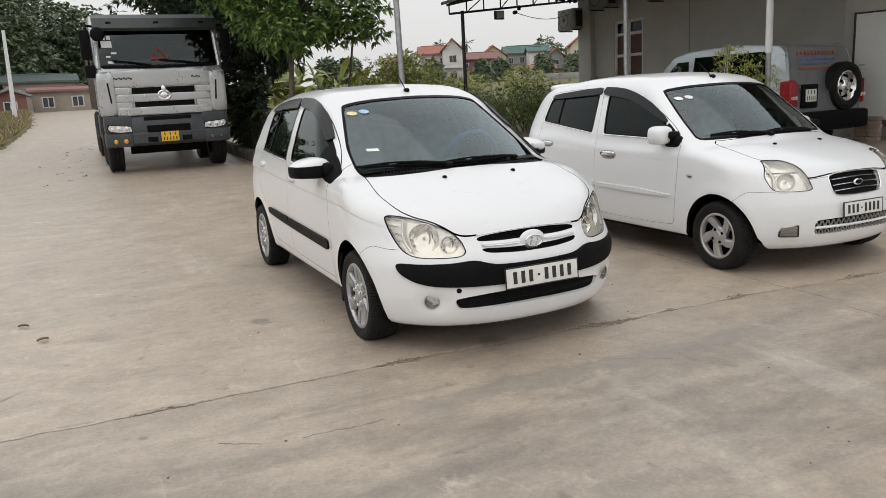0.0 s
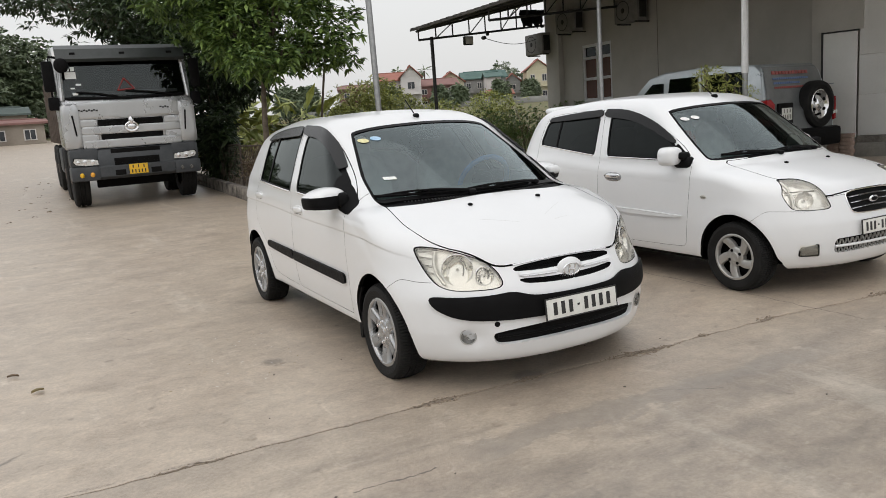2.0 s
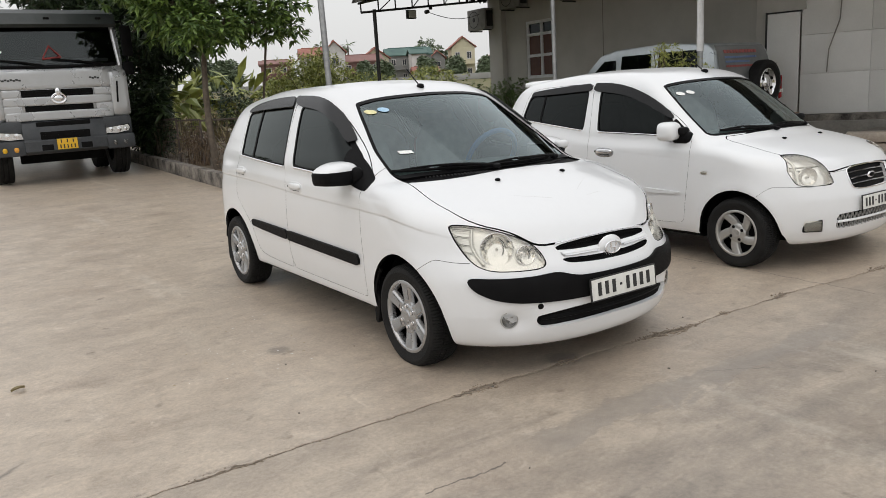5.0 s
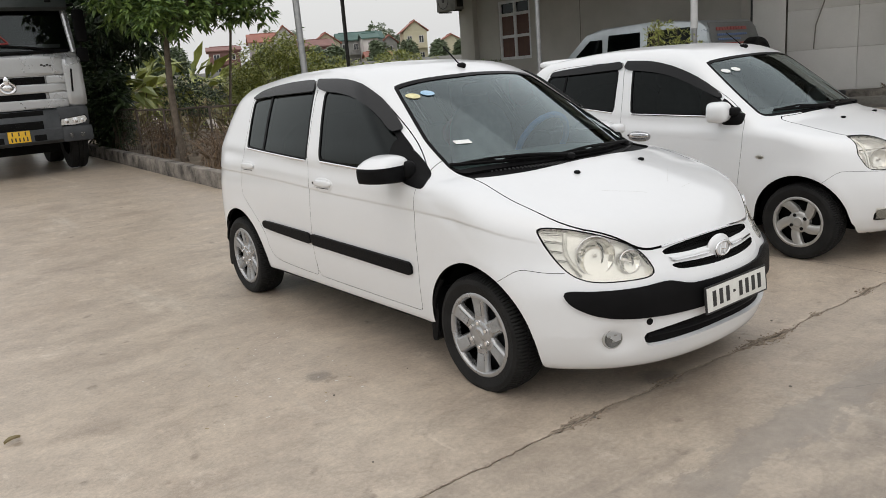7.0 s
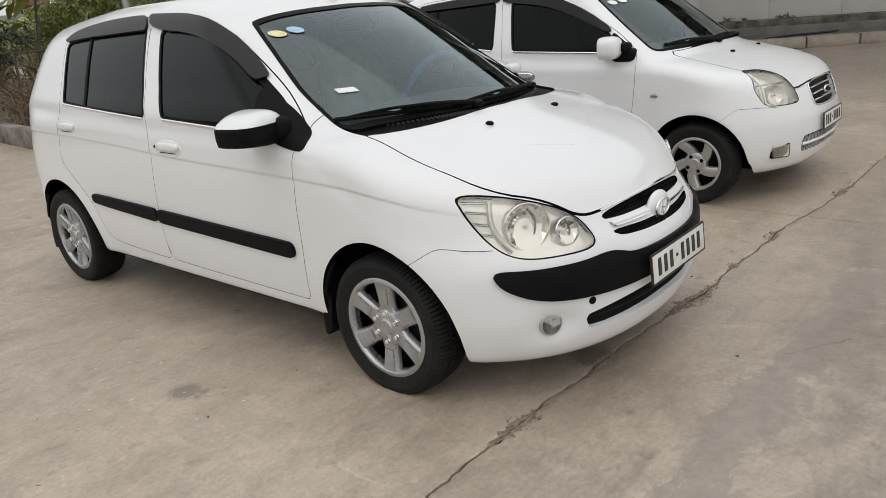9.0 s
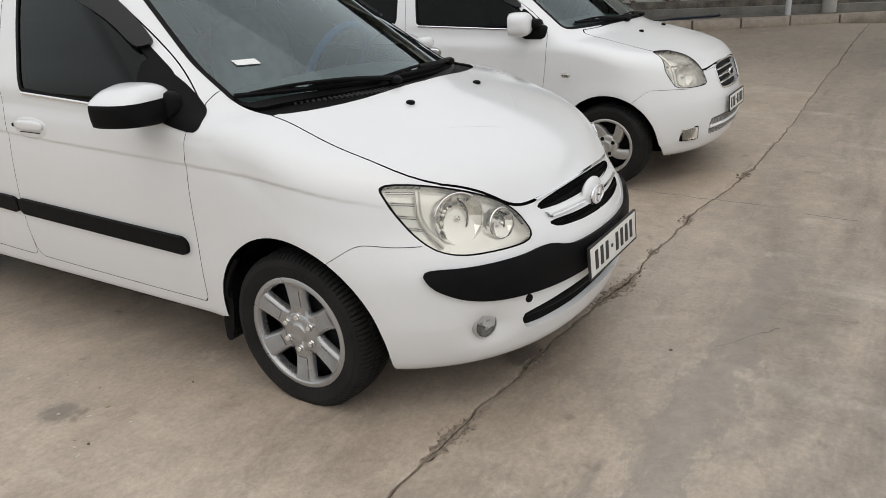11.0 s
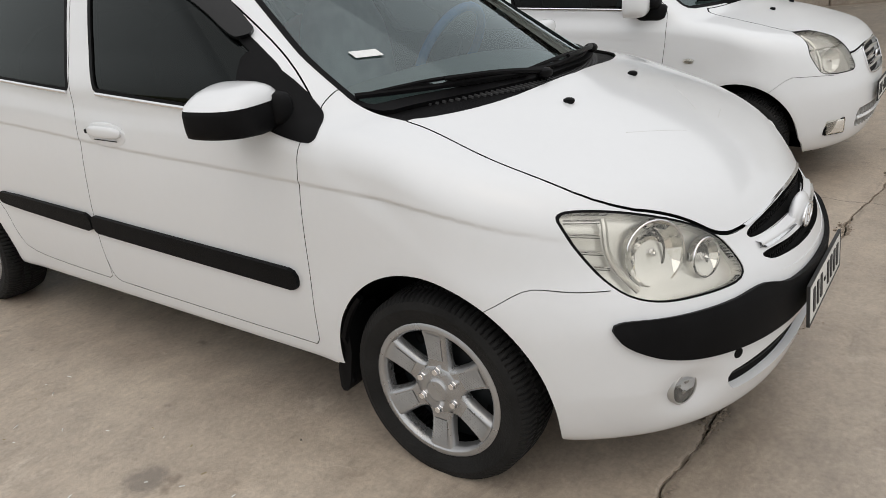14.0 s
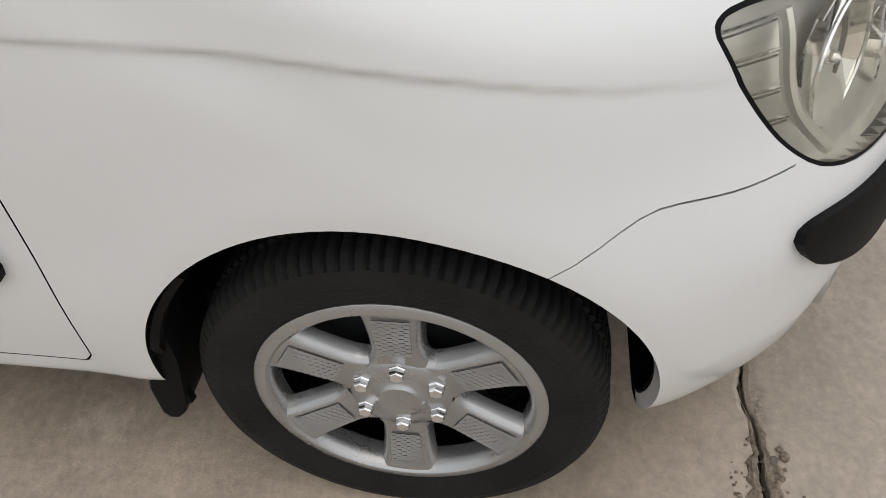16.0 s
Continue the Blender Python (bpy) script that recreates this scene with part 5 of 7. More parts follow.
    if style == "six":
        for pts in (((-0.28, -0.30), (-0.10, -0.40)), ((0.10, -0.36), (0.30, -0.22)), ((0.12, -0.42), (0.22, -0.40))):
            line = [(pts[0][0] + (pts[1][0] - pts[0][0]) * t, pts[0][1] + (pts[1][1] - pts[0][1]) * t) for t in np.linspace(0, 1, 12)]
            part("scratch", tube([(x, y, on_top(x, y) - 0.0004) for x, y in line], 0.0009, 4), SCRATCH, car)
    # wipers, lying along the foot of the screen
    sy, bow = spec["screen"][0], spec["screen"][4]
    for x0, x1 in ((0.36, -0.20), (-0.14, -0.62)) if style == "six" else ((0.34, -0.18), (-0.12, -0.56)):
        w = thing("wiper", "", "")
        w.parent = car
        lay = lambda x, dy, up: (x, sy + bow * x * x + dy, on_top(x, sy + bow * x * x + dy) + up)
        part("wiper_arm", tube([lay(x0 + (x1 - x0) * t, 0.022 + 0.02 * t, 0.020 + 0.016 * math.sin(3.14 * t)) for t in np.linspace(0, 0.62, 9)], 0.009, 6, radii=[0.010 - 0.0005 * k for k in range(9)]), SOFT_BLACK, w)
        part("wiper_blade", tube([lay(x0 + (x1 - x0) * t, 0.042 + 0.012 * t, 0.009) for t in np.linspace(0.10, 1.0, 14)], 0.009, 6), SOFT_BLACK, w)
        for a0, a1 in ((0.22, 0.92), (0.34, 0.60), (0.66, 0.84)):
            part("wiper_bow", tube([lay(x0 + (x1 - x0) * t, 0.044 + 0.012 * t, 0.012 + (0.016 if a1 > 0.9 else 0.010) * math.sin(3.14 * (t - a0) / (a1 - a0))) for t in np.linspace(a0, a1, 9)], 0.006, 6), SOFT_BLACK, w)
        part("wiper_pivot", blob((0.026, 0.022, 0.016), lay(x0, 0.020, 0.014), 2.4, 12), SOFT_BLACK, w)
    # aerial
    ay = 0.93 if style == "six" else 0.86
    base = (0, ay, on_top(0, ay))
    aer = thing("aerial", "", "")
    aer.parent = car
    part("aerial_base", blob((0.018, 0.035, 0.018), (0, ay, base[2] + 0.006), 2.2, 16), SOFT_BLACK, aer)
    part("aerial_rod", tube([(0, ay + 0.01, base[2] + 0.01), (0, ay + 0.15, base[2] + 0.12)], 0.004, 6), SOFT_BLACK, aer)
    # slotted vents of the cowl
    for k in range(60 if style == "six" else 0):
        x = -0.50 + 1.0 * k / 59
        y = sy + bow * x * x + 0.005
        part("cowl_vent", box((0.006, 0.032, 0.006), (x, y + 0.008, on_top(x, y + 0.008) - 0.0095), 0, (16, 0, 0)), COWL_RIB, car)
    # stickers inside the windscreen
    def sticker(cx, cz, hw, hh, mat, nm, round_one=True):
        bm = bmesh.new()
        n = 20
        vs = []
        for k in range(n if round_one else 4):
            a = 6.2831853 * (k + (0 if round_one else 0.5)) / (n if round_one else 4)
            x, z = cx + hw * math.cos(a) * (1 if round_one else 1.414), cz + hh * math.sin(a) * (1 if round_one else 1.414)
            vs.append(bm.verts.new((x, on_screen(x, z) - 0.003, z)))
        bm.faces.new(vs)
        part(nm, bm, mat, car)
    if style == "six":
        sticker(-0.468, 1.284, 0.030, 0.013, STICKER_YELLOW, "sticker")
        sticker(-0.395, 1.293, 0.030, 0.013, STICKER_BLUE, "sticker")
        sticker(-0.484, 1.060, 0.032, 0.008, PAPER, "sticker", False)
    else:
        sticker(-0.527, 1.247, 0.03, 0.014, PAPER, "sticker")
        sticker(-0.446, 1.254, 0.03, 0.014, PAPER, "sticker")
    if style != "six":
        part("rear_spoiler", blob((0.50, 0.12, 0.042), (0, 2.53, 1.385), 3.4, 32), paint, car, "white roof spoiler lip")
    # side repeater
    if style != "six":
        for s in (-1, 1):
            part("side_repeater", blob((0.010, 0.030, 0.013), (on_side(0.262, 0.676, s), 0.262, 0.676), 2.6, 14), LENS, car, "clear side indicator")
            part("repeater_base", blob((0.008, 0.024, 0.010), (on_side(0.262, 0.676, s), 0.262, 0.676), 2.6, 14), ALLOY, car)
    # wheel housings, mudflaps, wheels
    for axle, (wy, wz, ar) in enumerate(spec["arches"]):
        for s in (-1, 1):
            bm = bmesh.new()
            rows = [[bm.verts.new((s * x, wy + (ar + 0.024) * math.cos(a), wz + (ar + 0.024) * math.sin(a))) for a in np.linspace(-0.1, math.pi - 0.02, 30)] for x in (0.50, 0.67)]
            for k in range(29):
                bm.faces.new((rows[0][k], rows[0][k + 1], rows[1][k + 1], rows[1][k]))
            part("wheel_housing", bm, INNER, car)
            part("axle_wall", prism([(wy + (ar + 0.024) * math.cos(a), wz + (ar + 0.024) * math.sin(a)) for a in np.linspace(-0.1, math.pi - 0.02, 24)], s * 0.48, s * 0.50), INNER, car)
            wheel(car, axle * wb, s, spec["wheel_z"][axle], 0.272 if style == "six" else 0.256, style, (0.784 + 0.010 * axle if style == "six" else 0.785))
            if style == "six":
                flap = prism([(wy + a, b) for a, b in ((0.316, 0.185), (0.324, 0.156), (0.338, 0.140), (0.352, 0.138), (0.361, 0.150), (0.362, 0.21), (0.340, 0.30), (0.326, 0.40), (0.300, 0.40), (0.300, 0.28))], s * 0.64, s * 0.765, bevel=0.004)
                part("mudflap", flap, BLACK_PLASTIC, car, "black rubber mudflap")
                liner = [(s * (0.772 - 0.02 * (t > 0.5)), wy + 0.325 * math.cos(0.75 - 0.95 * t), wz + 0.335 * math.sin(0.75 - 0.95 * t)) for t in np.linspace(0, 1, 9)]
                part("arch_liner", tube(liner, 0.011, 6), SOFT_BLACK, car)
    # cabin
    cab = thing("cabin", "", "")
    cab.parent = car
    part("dashboard", blob((0.62, 0.22, 0.10), (0, 0.42, 0.86), 3.0), CABIN, cab, "grey dashboard")
    part("dash_top", box((1.12, 0.38, 0.03), (0, 0.33, 0.895), 0.012, (4, 0, 0)) if style == "six" else box((0.96, 0.34, 0.03), (0, 0.46, 0.885), 0.012, (4, 0, 0)), CABIN, cab)
    part("floor_pan", box((1.3, 2.6, 0.04), (0, 1.4, 0.28)), INNER, cab)
    for sx in (-0.35, 0.35):
        part("seat_back", blob((0.24, 0.09, 0.33), (sx, 1.18, 0.86), 3.0, shape=lambda c: setattr(c, "y", c.y + 0.5 * c.z)), FABRIC, cab, "grey fabric seat")
        part("seat_cushion", blob((0.25, 0.26, 0.09), (sx, 0.95, 0.50), 3.0), FABRIC, cab)
        part("headrest", blob((0.14, 0.06, 0.10), (sx, 1.29, 1.22), 2.6), FABRIC, cab)
    part("rear_bench", blob((0.58, 0.12, 0.32), (0, 2.1, 0.85), 3.4), FABRIC, cab)
    sw = Matrix.Translation((0.34, 0.66, 0.95)) @ Matrix.Rotation(radians(-62), 4, "X")
    part("steering_wheel", tube([(0.185 * math.cos(t), 0.185 * math.sin(t), 0) for t in np.linspace(0, 6.2832, 40)], 0.017, 10), BLUE_COVER if style == "six" else SOFT_BLACK, cab, "steering wheel in a blue cover" if style == "six" else "black steering wheel", sw)
    part("wheel_boss", blob((0.08, 0.06, 0.03), (0, 0, 0.02), 2.6), SOFT_BLACK, cab, at=sw)
    part("rear_view_mirror", blob((0.11, 0.02, 0.035), (0.0, 0.80 if style == "six" else 0.75, 1.29), 3.0), SOFT_BLACK, cab)
    # added red lump stands in for a dark red reflection on the windscreen
    if style == "six":
        part("red_cloth", blob((0.16, 0.10, 0.10), (0.42, 1.45, 1.0), 2.4), DARK_RED, cab)
    else:
        part("red_cloth", blob((0.10, 0.08, 0.14), (-0.2, 1.0, 1.0), 2.4), DARK_RED, cab)
    py = (-0.764 if style == "six" else -0.588)
    if style == "six":
        plate(car, pose(0.008, py, 0.414, -5, 0, 0), 0.448, 0.106, False, PLATE, "white number plate with dark marks")
    else:
        plate(car, pose(0.0, py, 0.445, -4, 0, 0), 0.40, 0.10, False, PLATE, "white number plate with dark marks")
    return car


hatchback("hatchback_car", GETZ, GETZ_SHAPES, GETZ_FRONT, GETZ_VISORS, pose(0, 0, 0), "six", WHITE,
          "white five-door hatchback with black strips and six-spoke wheels", (130, 380, 62))
hatchback("small_hatchback_car", KIA, KIA_SHAPES, KIA_FRONT, KIA_VISORS, pose(2.79, 0, 0), "five", WHITE_KIA,
          "white small hatchback with chrome-edged oval grille", (90, 170, 44))


# ---- heavy truck parked on the road ----
SILVER_CAB = surface("silver_cab_paint", (0.44, 0.448, 0.455), (0.52, 0.528, 0.535), 2, 0.28, 0.6, 0.0, 60)
GREY_CAB = surface("dark_grey_bumper_paint", (0.035, 0.039, 0.044), (0.062, 0.067, 0.073), 5, 0.5, 0.1, 0.1, 80)
TRUCK_GLASS = glass_mat("truck_glass", (0.34, 0.36, 0.37), 0.01, 0.022, 1.42)
VISOR = surface("dark_visor_paint", (0.030, 0.036, 0.036), (0.048, 0.055, 0.055), 5, 0.45)
AMBER = surface("amber_lamp", (0.70, 0.30, 0.03), (0.85, 0.42, 0.05), 20, 0.2)
RED_LAMP = surface("red_lamp", (0.24, 0.013, 0.017), (0.38, 0.022, 0.026), 20, 0.15)
RUST = surface("primer_metal", (0.09, 0.07, 0.06), (0.15, 0.12, 0.10), 6, 0.7, 0.2, 0.2, 40)


def truck(at):
    t = thing("dump_truck", "silver heavy truck with dark grey bumper and yellow plate", "truck", at)
    P = lambda name, bm, mat, parent=t, label="", a=None: part(name, bm, mat, parent, label, a)
    # cab: a side outline pushed across, rounded at the edges
    side = [(0.04, 0.98), (0.0, 1.08), (-0.02, 1.40), (0.0, 1.66), (0.05, 1.78), (0.20, 2.30), (0.30, 2.46), (0.55, 2.54), (1.5, 2.58), (1.75, 2.50), (1.80, 2.2), (1.80, 1.0)]
    cab = P("cab", prism(side, -1.25, 1.25, "X", bevel=0.06), SILVER_CAB, t, "silver painted cab")
    P("nose_panel", box((1.86, 0.05, 0.66), (0, -0.015, 1.34), 0.03), SILVER_CAB, cab)
    P("name_panel", blob((0.97, 0.05, 0.140), (0, -0.025, 1.59), 16.0, 48), SILVER_CAB, cab)
    for s in (-1, 1):
        P("corner_panel", blob((0.17, 0.22, 0.37), (s * 1.10, 0.12, 1.34), 10.0, 40), SILVER_CAB, cab)
        P("air_guide", box((0.03, 0.06, 0.34), (s * 1.05, -0.095, 1.36), 0.012, (0, s * 6, 0)), SOFT_BLACK, cab)
        P("side_window", box((0.02, 0.9, 0.55), (s * 1.255, 0.75, 2.02), 0.008), TRUCK_GLASS, cab)
        P("side_door_gap", box((0.012, 0.02, 1.3), (s * 1.25, 0.26, 1.6)), INNER, cab)
    # nose slots and their bars
    for z, hw, lab in ((1.385, 0.62, 0), (1.145, 0.59, 1)):
        P("grille_slot", box((hw * 2, 0.03, 0.105), (0, -0.045, z), 0.012), INNER, cab, "black grille slot")
        for k in range(2):
            P("grille_slat", box((hw * 1.96, 0.018, 0.012), (0, -0.058, z - 0.026 + 0.052 * k), 0.004), BLACK_PLASTIC, cab)
    for z, hh in ((1.265, 0.066), (1.04, 0.07)):
        P("nose_rib", blob((0.94, 0.065, hh), (0, -0.022, z), 14.0, 48), SILVER_CAB, cab)
    for s in (-1, 1):
        for z in (1.385, 1.145):
            P("slot_wing", blob((0.17, 0.055, 0.062), (s * 0.80, -0.020, z), 14.0, 32), SILVER_CAB, cab)
    P("badge", tube([(0.12 * math.cos(a), -0.10, 1.30 + 0.075 * math.sin(a)) for a in np.linspace(0, 6.2832, 24)], 0.02, 8), CHROME, cab, "round chrome badge")
    P("badge_core", blob((0.09, 0.02, 0.05), (0, -0.095, 1.30), 2.0), CHROME, cab)
    P("badge_crest", blob((0.055, 0.025, 0.065), (0.0, -0.10, 1.40), 2.0), CHROME, cab)
    for x0, w in ((-0.93, 0.40), (0.60, 0.24)):
        for k in range(int(w / 0.05)):
            P("letter_bar", box((0.040, 0.010, 0.026), (x0 + 0.046 * k, -0.077, 1.60 - 0.012 * (k % 2))), INK, cab)
    # windscreen and visor
    ws = [(0.055, 1.80), (0.195, 2.28)]
    glass = bmesh.new()
    rows = [[glass.verts.new((x, y - 0.055 + 0.02 * (x / 1.1) ** 2, z)) for x in np.linspace(-1.16 + 0.06 * k / 6, 1.16 - 0.06 * k / 6, 13)] for k, (y, z) in enumerate([(ws[0][0] + (ws[1][0] - ws[0][0]) * i / 6, ws[0][1] + (ws[1][1] - ws[0][1]) * i / 6) for i in range(7)])]
    for a, b in zip(rows, rows[1:]):
        for i in range(12):
            glass.faces.new((a[i], a[i + 1], b[i + 1], b[i]))
    back = box((2.28, 0.02, 0.56), (0, 0.108, 2.05), 0, (-16, 0, 0))
    P("screen_opening", back, INNER, cab)
    P("windscreen", glass, TRUCK_GLASS, cab, "large dark windscreen")
    for s in (-1, 1):
        P("screen_pillar", tube([(s * 1.19, 0.02, 1.76), (s * 1.15, 0.16, 2.30)], 0.045, 8), SILVER_CAB, cab)
    P("screen_seal", tube([(-1.10, 0.02, 1.79), (0, -0.0, 1.775), (1.10, 0.02, 1.79)], 0.022, 8), SOFT_BLACK, cab)
    P("sun_visor", prism([(0.02, 2.29), (-0.06, 2.33), (0.02, 2.47), (0.30, 2.54), (0.30, 2.48), (0.10, 2.40)], -1.20, 1.20, "X", bevel=0.01), VISOR, cab, "dark grey sun visor")
    for x in (-0.9, 0, 0.9):
        P("marker_lamp", box((0.10, 0.02, 0.03), (x, -0.022, 2.405), 0.006), INNER, cab)
    for x0, x1 in ((-0.92, -0.18), (-0.02, 0.86)):
        P("wiper", tube([(x1, -0.03, 1.80), ((x0 + x1) / 2, -0.03, 1.845), (x0, -0.02, 1.875)], 0.012, 6), SOFT_BLACK, cab)
    P("dash", box((2.0, 0.10, 0.10), (0, 0.085, 1.83), 0.02), CABIN, cab)
    tri = bmesh.new()
    for a, b in (((-0.16, 1.88), (-0.02, 2.05)), ((-0.02, 2.05), (0.16, 1.90)), ((-0.16, 1.88), (0.16, 1.90))):
        rod((a[0], 0.05 + (a[1] - 1.78) * 0.29 - 0.075, a[1]), (b[0], 0.05 + (b[1] - 1.78) * 0.29 - 0.075, b[1]), 0.012, seg=6, bm=tri)
    P("warning_triangle", tri, DARK_RED, cab, "red warning triangle behind the windscreen")
    for x, z, w, h, m in ((-0.98, 2.11, 0.20, 0.10, PAPER), (-0.93, 2.20, 0.07, 0.06, PAPER), (-1.02, 2.20, 0.06, 0.06, PAPER), (-0.86, 1.98, 0.10, 0.025, PAPER), (-0.94, 1.85, 0.10, 0.035, PAPER), (-0.97, 1.93, 0.08, 0.02, PAPER)):
        P("sticker", box((w, 0.004, h), (x, 0.05 + (z - 1.78) * 0.29 - 0.066, z), 0, (-16, 0, 0)), m, cab)
    # bumper
    prof = [(0.0, 0.98), (-0.13, 0.94), (-0.20, 0.80), (-0.20, 0.69), (-0.24, 0.66), (-0.24, 0.51), (-0.17, 0.46), (0.35, 0.46), (0.35, 0.98)]
    bmp = P("bumper", prism(prof, -0.72, 0.72, "X", bevel=0.02), GREY_CAB, t, "dark grey steel bumper")
    for s in (-1, 1):
        P("bumper_corner", box((0.54, 0.55, 0.235), (s * 0.97, 0.05, 0.575), 0.05), GREY_CAB, bmp)
        P("bumper_upper", box((0.54, 0.5, 0.30), (s * 0.96, 0.09, 0.83), 0.06), GREY_CAB, bmp)
        lamp = thing("headlamp", "", "")
        lamp.parent = t
        slant = [(0.70, 0.70), (0.72, 0.80), (1.16, 0.845), (1.19, 0.78), (1.15, 0.725), (0.95, 0.69)]
        P("lamp_rim", prism([(s * x, z) for x, z in slant], -0.12, -0.178, "Y", bevel=0.012), SOFT_BLACK, lamp)
        inner = [(0.955 + (x - 0.955) * 0.92, 0.765 + (z - 0.765) * 0.82) for x, z in slant]
        P("lamp_bowl", prism([(s * x, z) for x, z in inner], -0.14, -0.182, "Y"), LAMP_PANEL, lamp)
        for x, r in ((0.82, 0.04), (0.97, 0.045), (1.09, 0.03)):
            P("projector", lathe([(0.0, -0.19), (r * 0.6, -0.188), (r, -0.184), (r * 1.1, -0.17)], 16, "Y"), CHROME, lamp, a=pose(s * x, 0, 0.765))
        P("lamp_lens", prism([(s * x, z) for x, z in inner], -0.194, -0.197, "Y"), CLEAR_LENS, lamp, "clear headlamp lens")
        for k, x in enumerate((0.86, 1.05)):
            P("fog_lamp", blob((0.042, 0.03, 0.040), (s * x, -0.225, 0.555), 2.2, 14), AMBER if s < 0 and k == 0 else (LENS if s > 0 else PLATE_YELLOW), t, "round lamp in the bumper")
        P("step_hole", box((0.20, 0.02, 0.09), (s * 0.34, -0.236, 0.56), 0.01), INNER, bmp)
    P("bumper_grille", box((0.86, 0.02, 0.12), (0, -0.205, 0.74), 0.01), INNER, bmp)
    P("bumper_slot", box((0.94, 0.02, 0.09), (0, -0.150, 0.905), 0.01), INNER, bmp)
    for k in range(3):
        P("bumper_slat", box((0.84, 0.015, 0.012), (0, -0.212, 0.71 + 0.03 * k)), BLACK_PLASTIC, bmp)
    plate(t, pose(0.0, -0.252, 0.60), 0.36, 0.17, True, PLATE_YELLOW, "yellow number plate with dark marks")
    # mirrors
    for s in (-1, 1):
        m = thing("mirror", "", "")
        m.parent = t
        P("mirror_head", box((0.20, 0.12, 0.42), (s * 1.37, 0.02, 2.10), 0.04), BLACK_PLASTIC, m)
        P("mirror_low", box((0.20, 0.12, 0.20), (s * 1.34, 0.02, 1.72), 0.04), BLACK_PLASTIC, m)
        P("mirror_arm", tube([(s * 1.16, 0.15, 2.36), (s * 1.32, 0.02, 2.37), (s * 1.36, 0.02, 2.25), (s * 1.34, 0.04, 1.66), (s * 1.18, 0.2, 1.58)], 0.018, 8), SOFT_BLACK, m)
    P("round_mirror", blob((0.13, 0.06, 0.10), (-1.13, -0.13, 2.24), 2.2), BLACK_PLASTIC, t)
    # wheels
    for y in (0.62, 2.45, 5.8, 7.15):
        for s in (-1, 1):
            w = thing("wheel", "", "", pose(s * 1.20, y, 0.50, 0, 0, 0 if s > 0 else 180))
            w.parent = t
            r = 0.50
            ty = lathe([(0.28, 0.0), (0.34, 0.02), (0.44, 0.01), (0.485, -0.01), (r, -0.04), (r, -0.09), (0.482, -0.095), (0.482, -0.115), (r, -0.12), (r, -0.17), (0.482, -0.175), (0.482, -0.195), (r, -0.20), (r, -0.26), (0.48, -0.29), (0.36, -0.30), (0.28, -0.28)], 40)
            part("tyre", ty, RUBBER, w, "heavy ribbed tyre", smooth=25)
            part("rim", lathe([(0.0, 0.02), (0.10, 0.02), (0.12, -0.02), (0.20, -0.06), (0.26, -0.03), (0.285, 0.0), (0.285, -0.1)], 32), RUST, w)
    # chassis and tipper body
    for s in (-1, 1):
        P("chassis_rail", box((0.12, 8.2, 0.28), (s * 0.42, 4.6, 0.82), 0.01), RUST, t)
        P("fuel_tank", box((0.45, 1.0, 0.5), (s * 0.98, 4.0, 0.72), 0.06), GREY_CAB, t)
    # axle and guard are near-black: the shade under the cab is in their colour
    P("axle", rod((-1.0, 0.62, 0.5), (1.0, 0.62, 0.5), 0.07), INNER, t)
    P("radiator_guard", box((1.5, 0.1, 0.25), (0, 0.5, 0.42), 0.02), INNER, t)
    P("tipper_body", box((2.4, 5.6, 1.35), (0, 5.1, 1.72), 0.03), RUST, t, "rusty steel tipper body")
    for k in range(7):
        for s in (-1, 1):
            P("tipper_rib", box((0.06, 0.08, 1.3), (s * 1.22, 2.5 + 0.87 * k, 1.72), 0.01), RUST, t)
    P("air_filter", rod((-0.98, 2.05, 1.0), (-0.98, 2.05, 2.3), 0.13, seg=20), GREY_CAB, t)
    # the tall upper cab
    for ob in list(cab.children_recursive) + [cab] + [o for o in t.children_recursive if o.name.startswith(("mirror_", "round_mirror"))]:
        if ob.type == "MESH":
            for v in ob.data.vertices:
                if v.co.z > 1.74:
                    v.co.z = 1.74 + (v.co.z - 1.74) * 1.15
    return t


truck(pose(-0.52, 12.46, land_z(-0.5, 13.0), 1.0, 0, 0.5) @ Matrix.Diagonal((0.97, 1.0, 1.172, 1)))


# ---- leaves ----
def leafy(name, dark, light, scale=3.0):
    m, n, l, p = material(name)
    info = n.new("ShaderNodeNewGeometry")
    r = ramp_of(n, [(0.0, dark), (0.6, tuple(0.5 * (a + b) for a, b in zip(dark, light))), (1.0, light)])
    l.new(info.outputs["Random Per Island"], r.inputs[0])
    l.new(r.outputs[0], p.inputs["Base Color"])
    p.inputs["Roughness"].default_value = 0.5
    return m


LEAF = leafy("glossy_green_leaf", (0.030, 0.064, 0.014), (0.175, 0.265, 0.055))
# darker copy of the green leaf, with the shade inside crowns put into its colour
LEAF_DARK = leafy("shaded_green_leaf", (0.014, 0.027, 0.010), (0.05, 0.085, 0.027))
LEAF_BUSH = leafy("yellowish_bush_leaf", (0.16, 0.190, 0.045), (0.42, 0.44, 0.120))
LEAF_HEDGE = leafy("hedge_leaf", (0.045, 0.09, 0.018), (0.16, 0.25, 0.05))
# the haze of distance is put into this paler, greyer leaf colour
LEAF_FAR = leafy("haze_paled_far_leaf", (0.098, 0.132, 0.072), (0.185, 0.232, 0.135))
LITTER = leafy("brown_leaf_litter", (0.10, 0.07, 0.045), (0.24, 0.18, 0.12))
TWIG = leafy("dry_brown_twig", (0.08, 0.052, 0.034), (0.24, 0.165, 0.10))
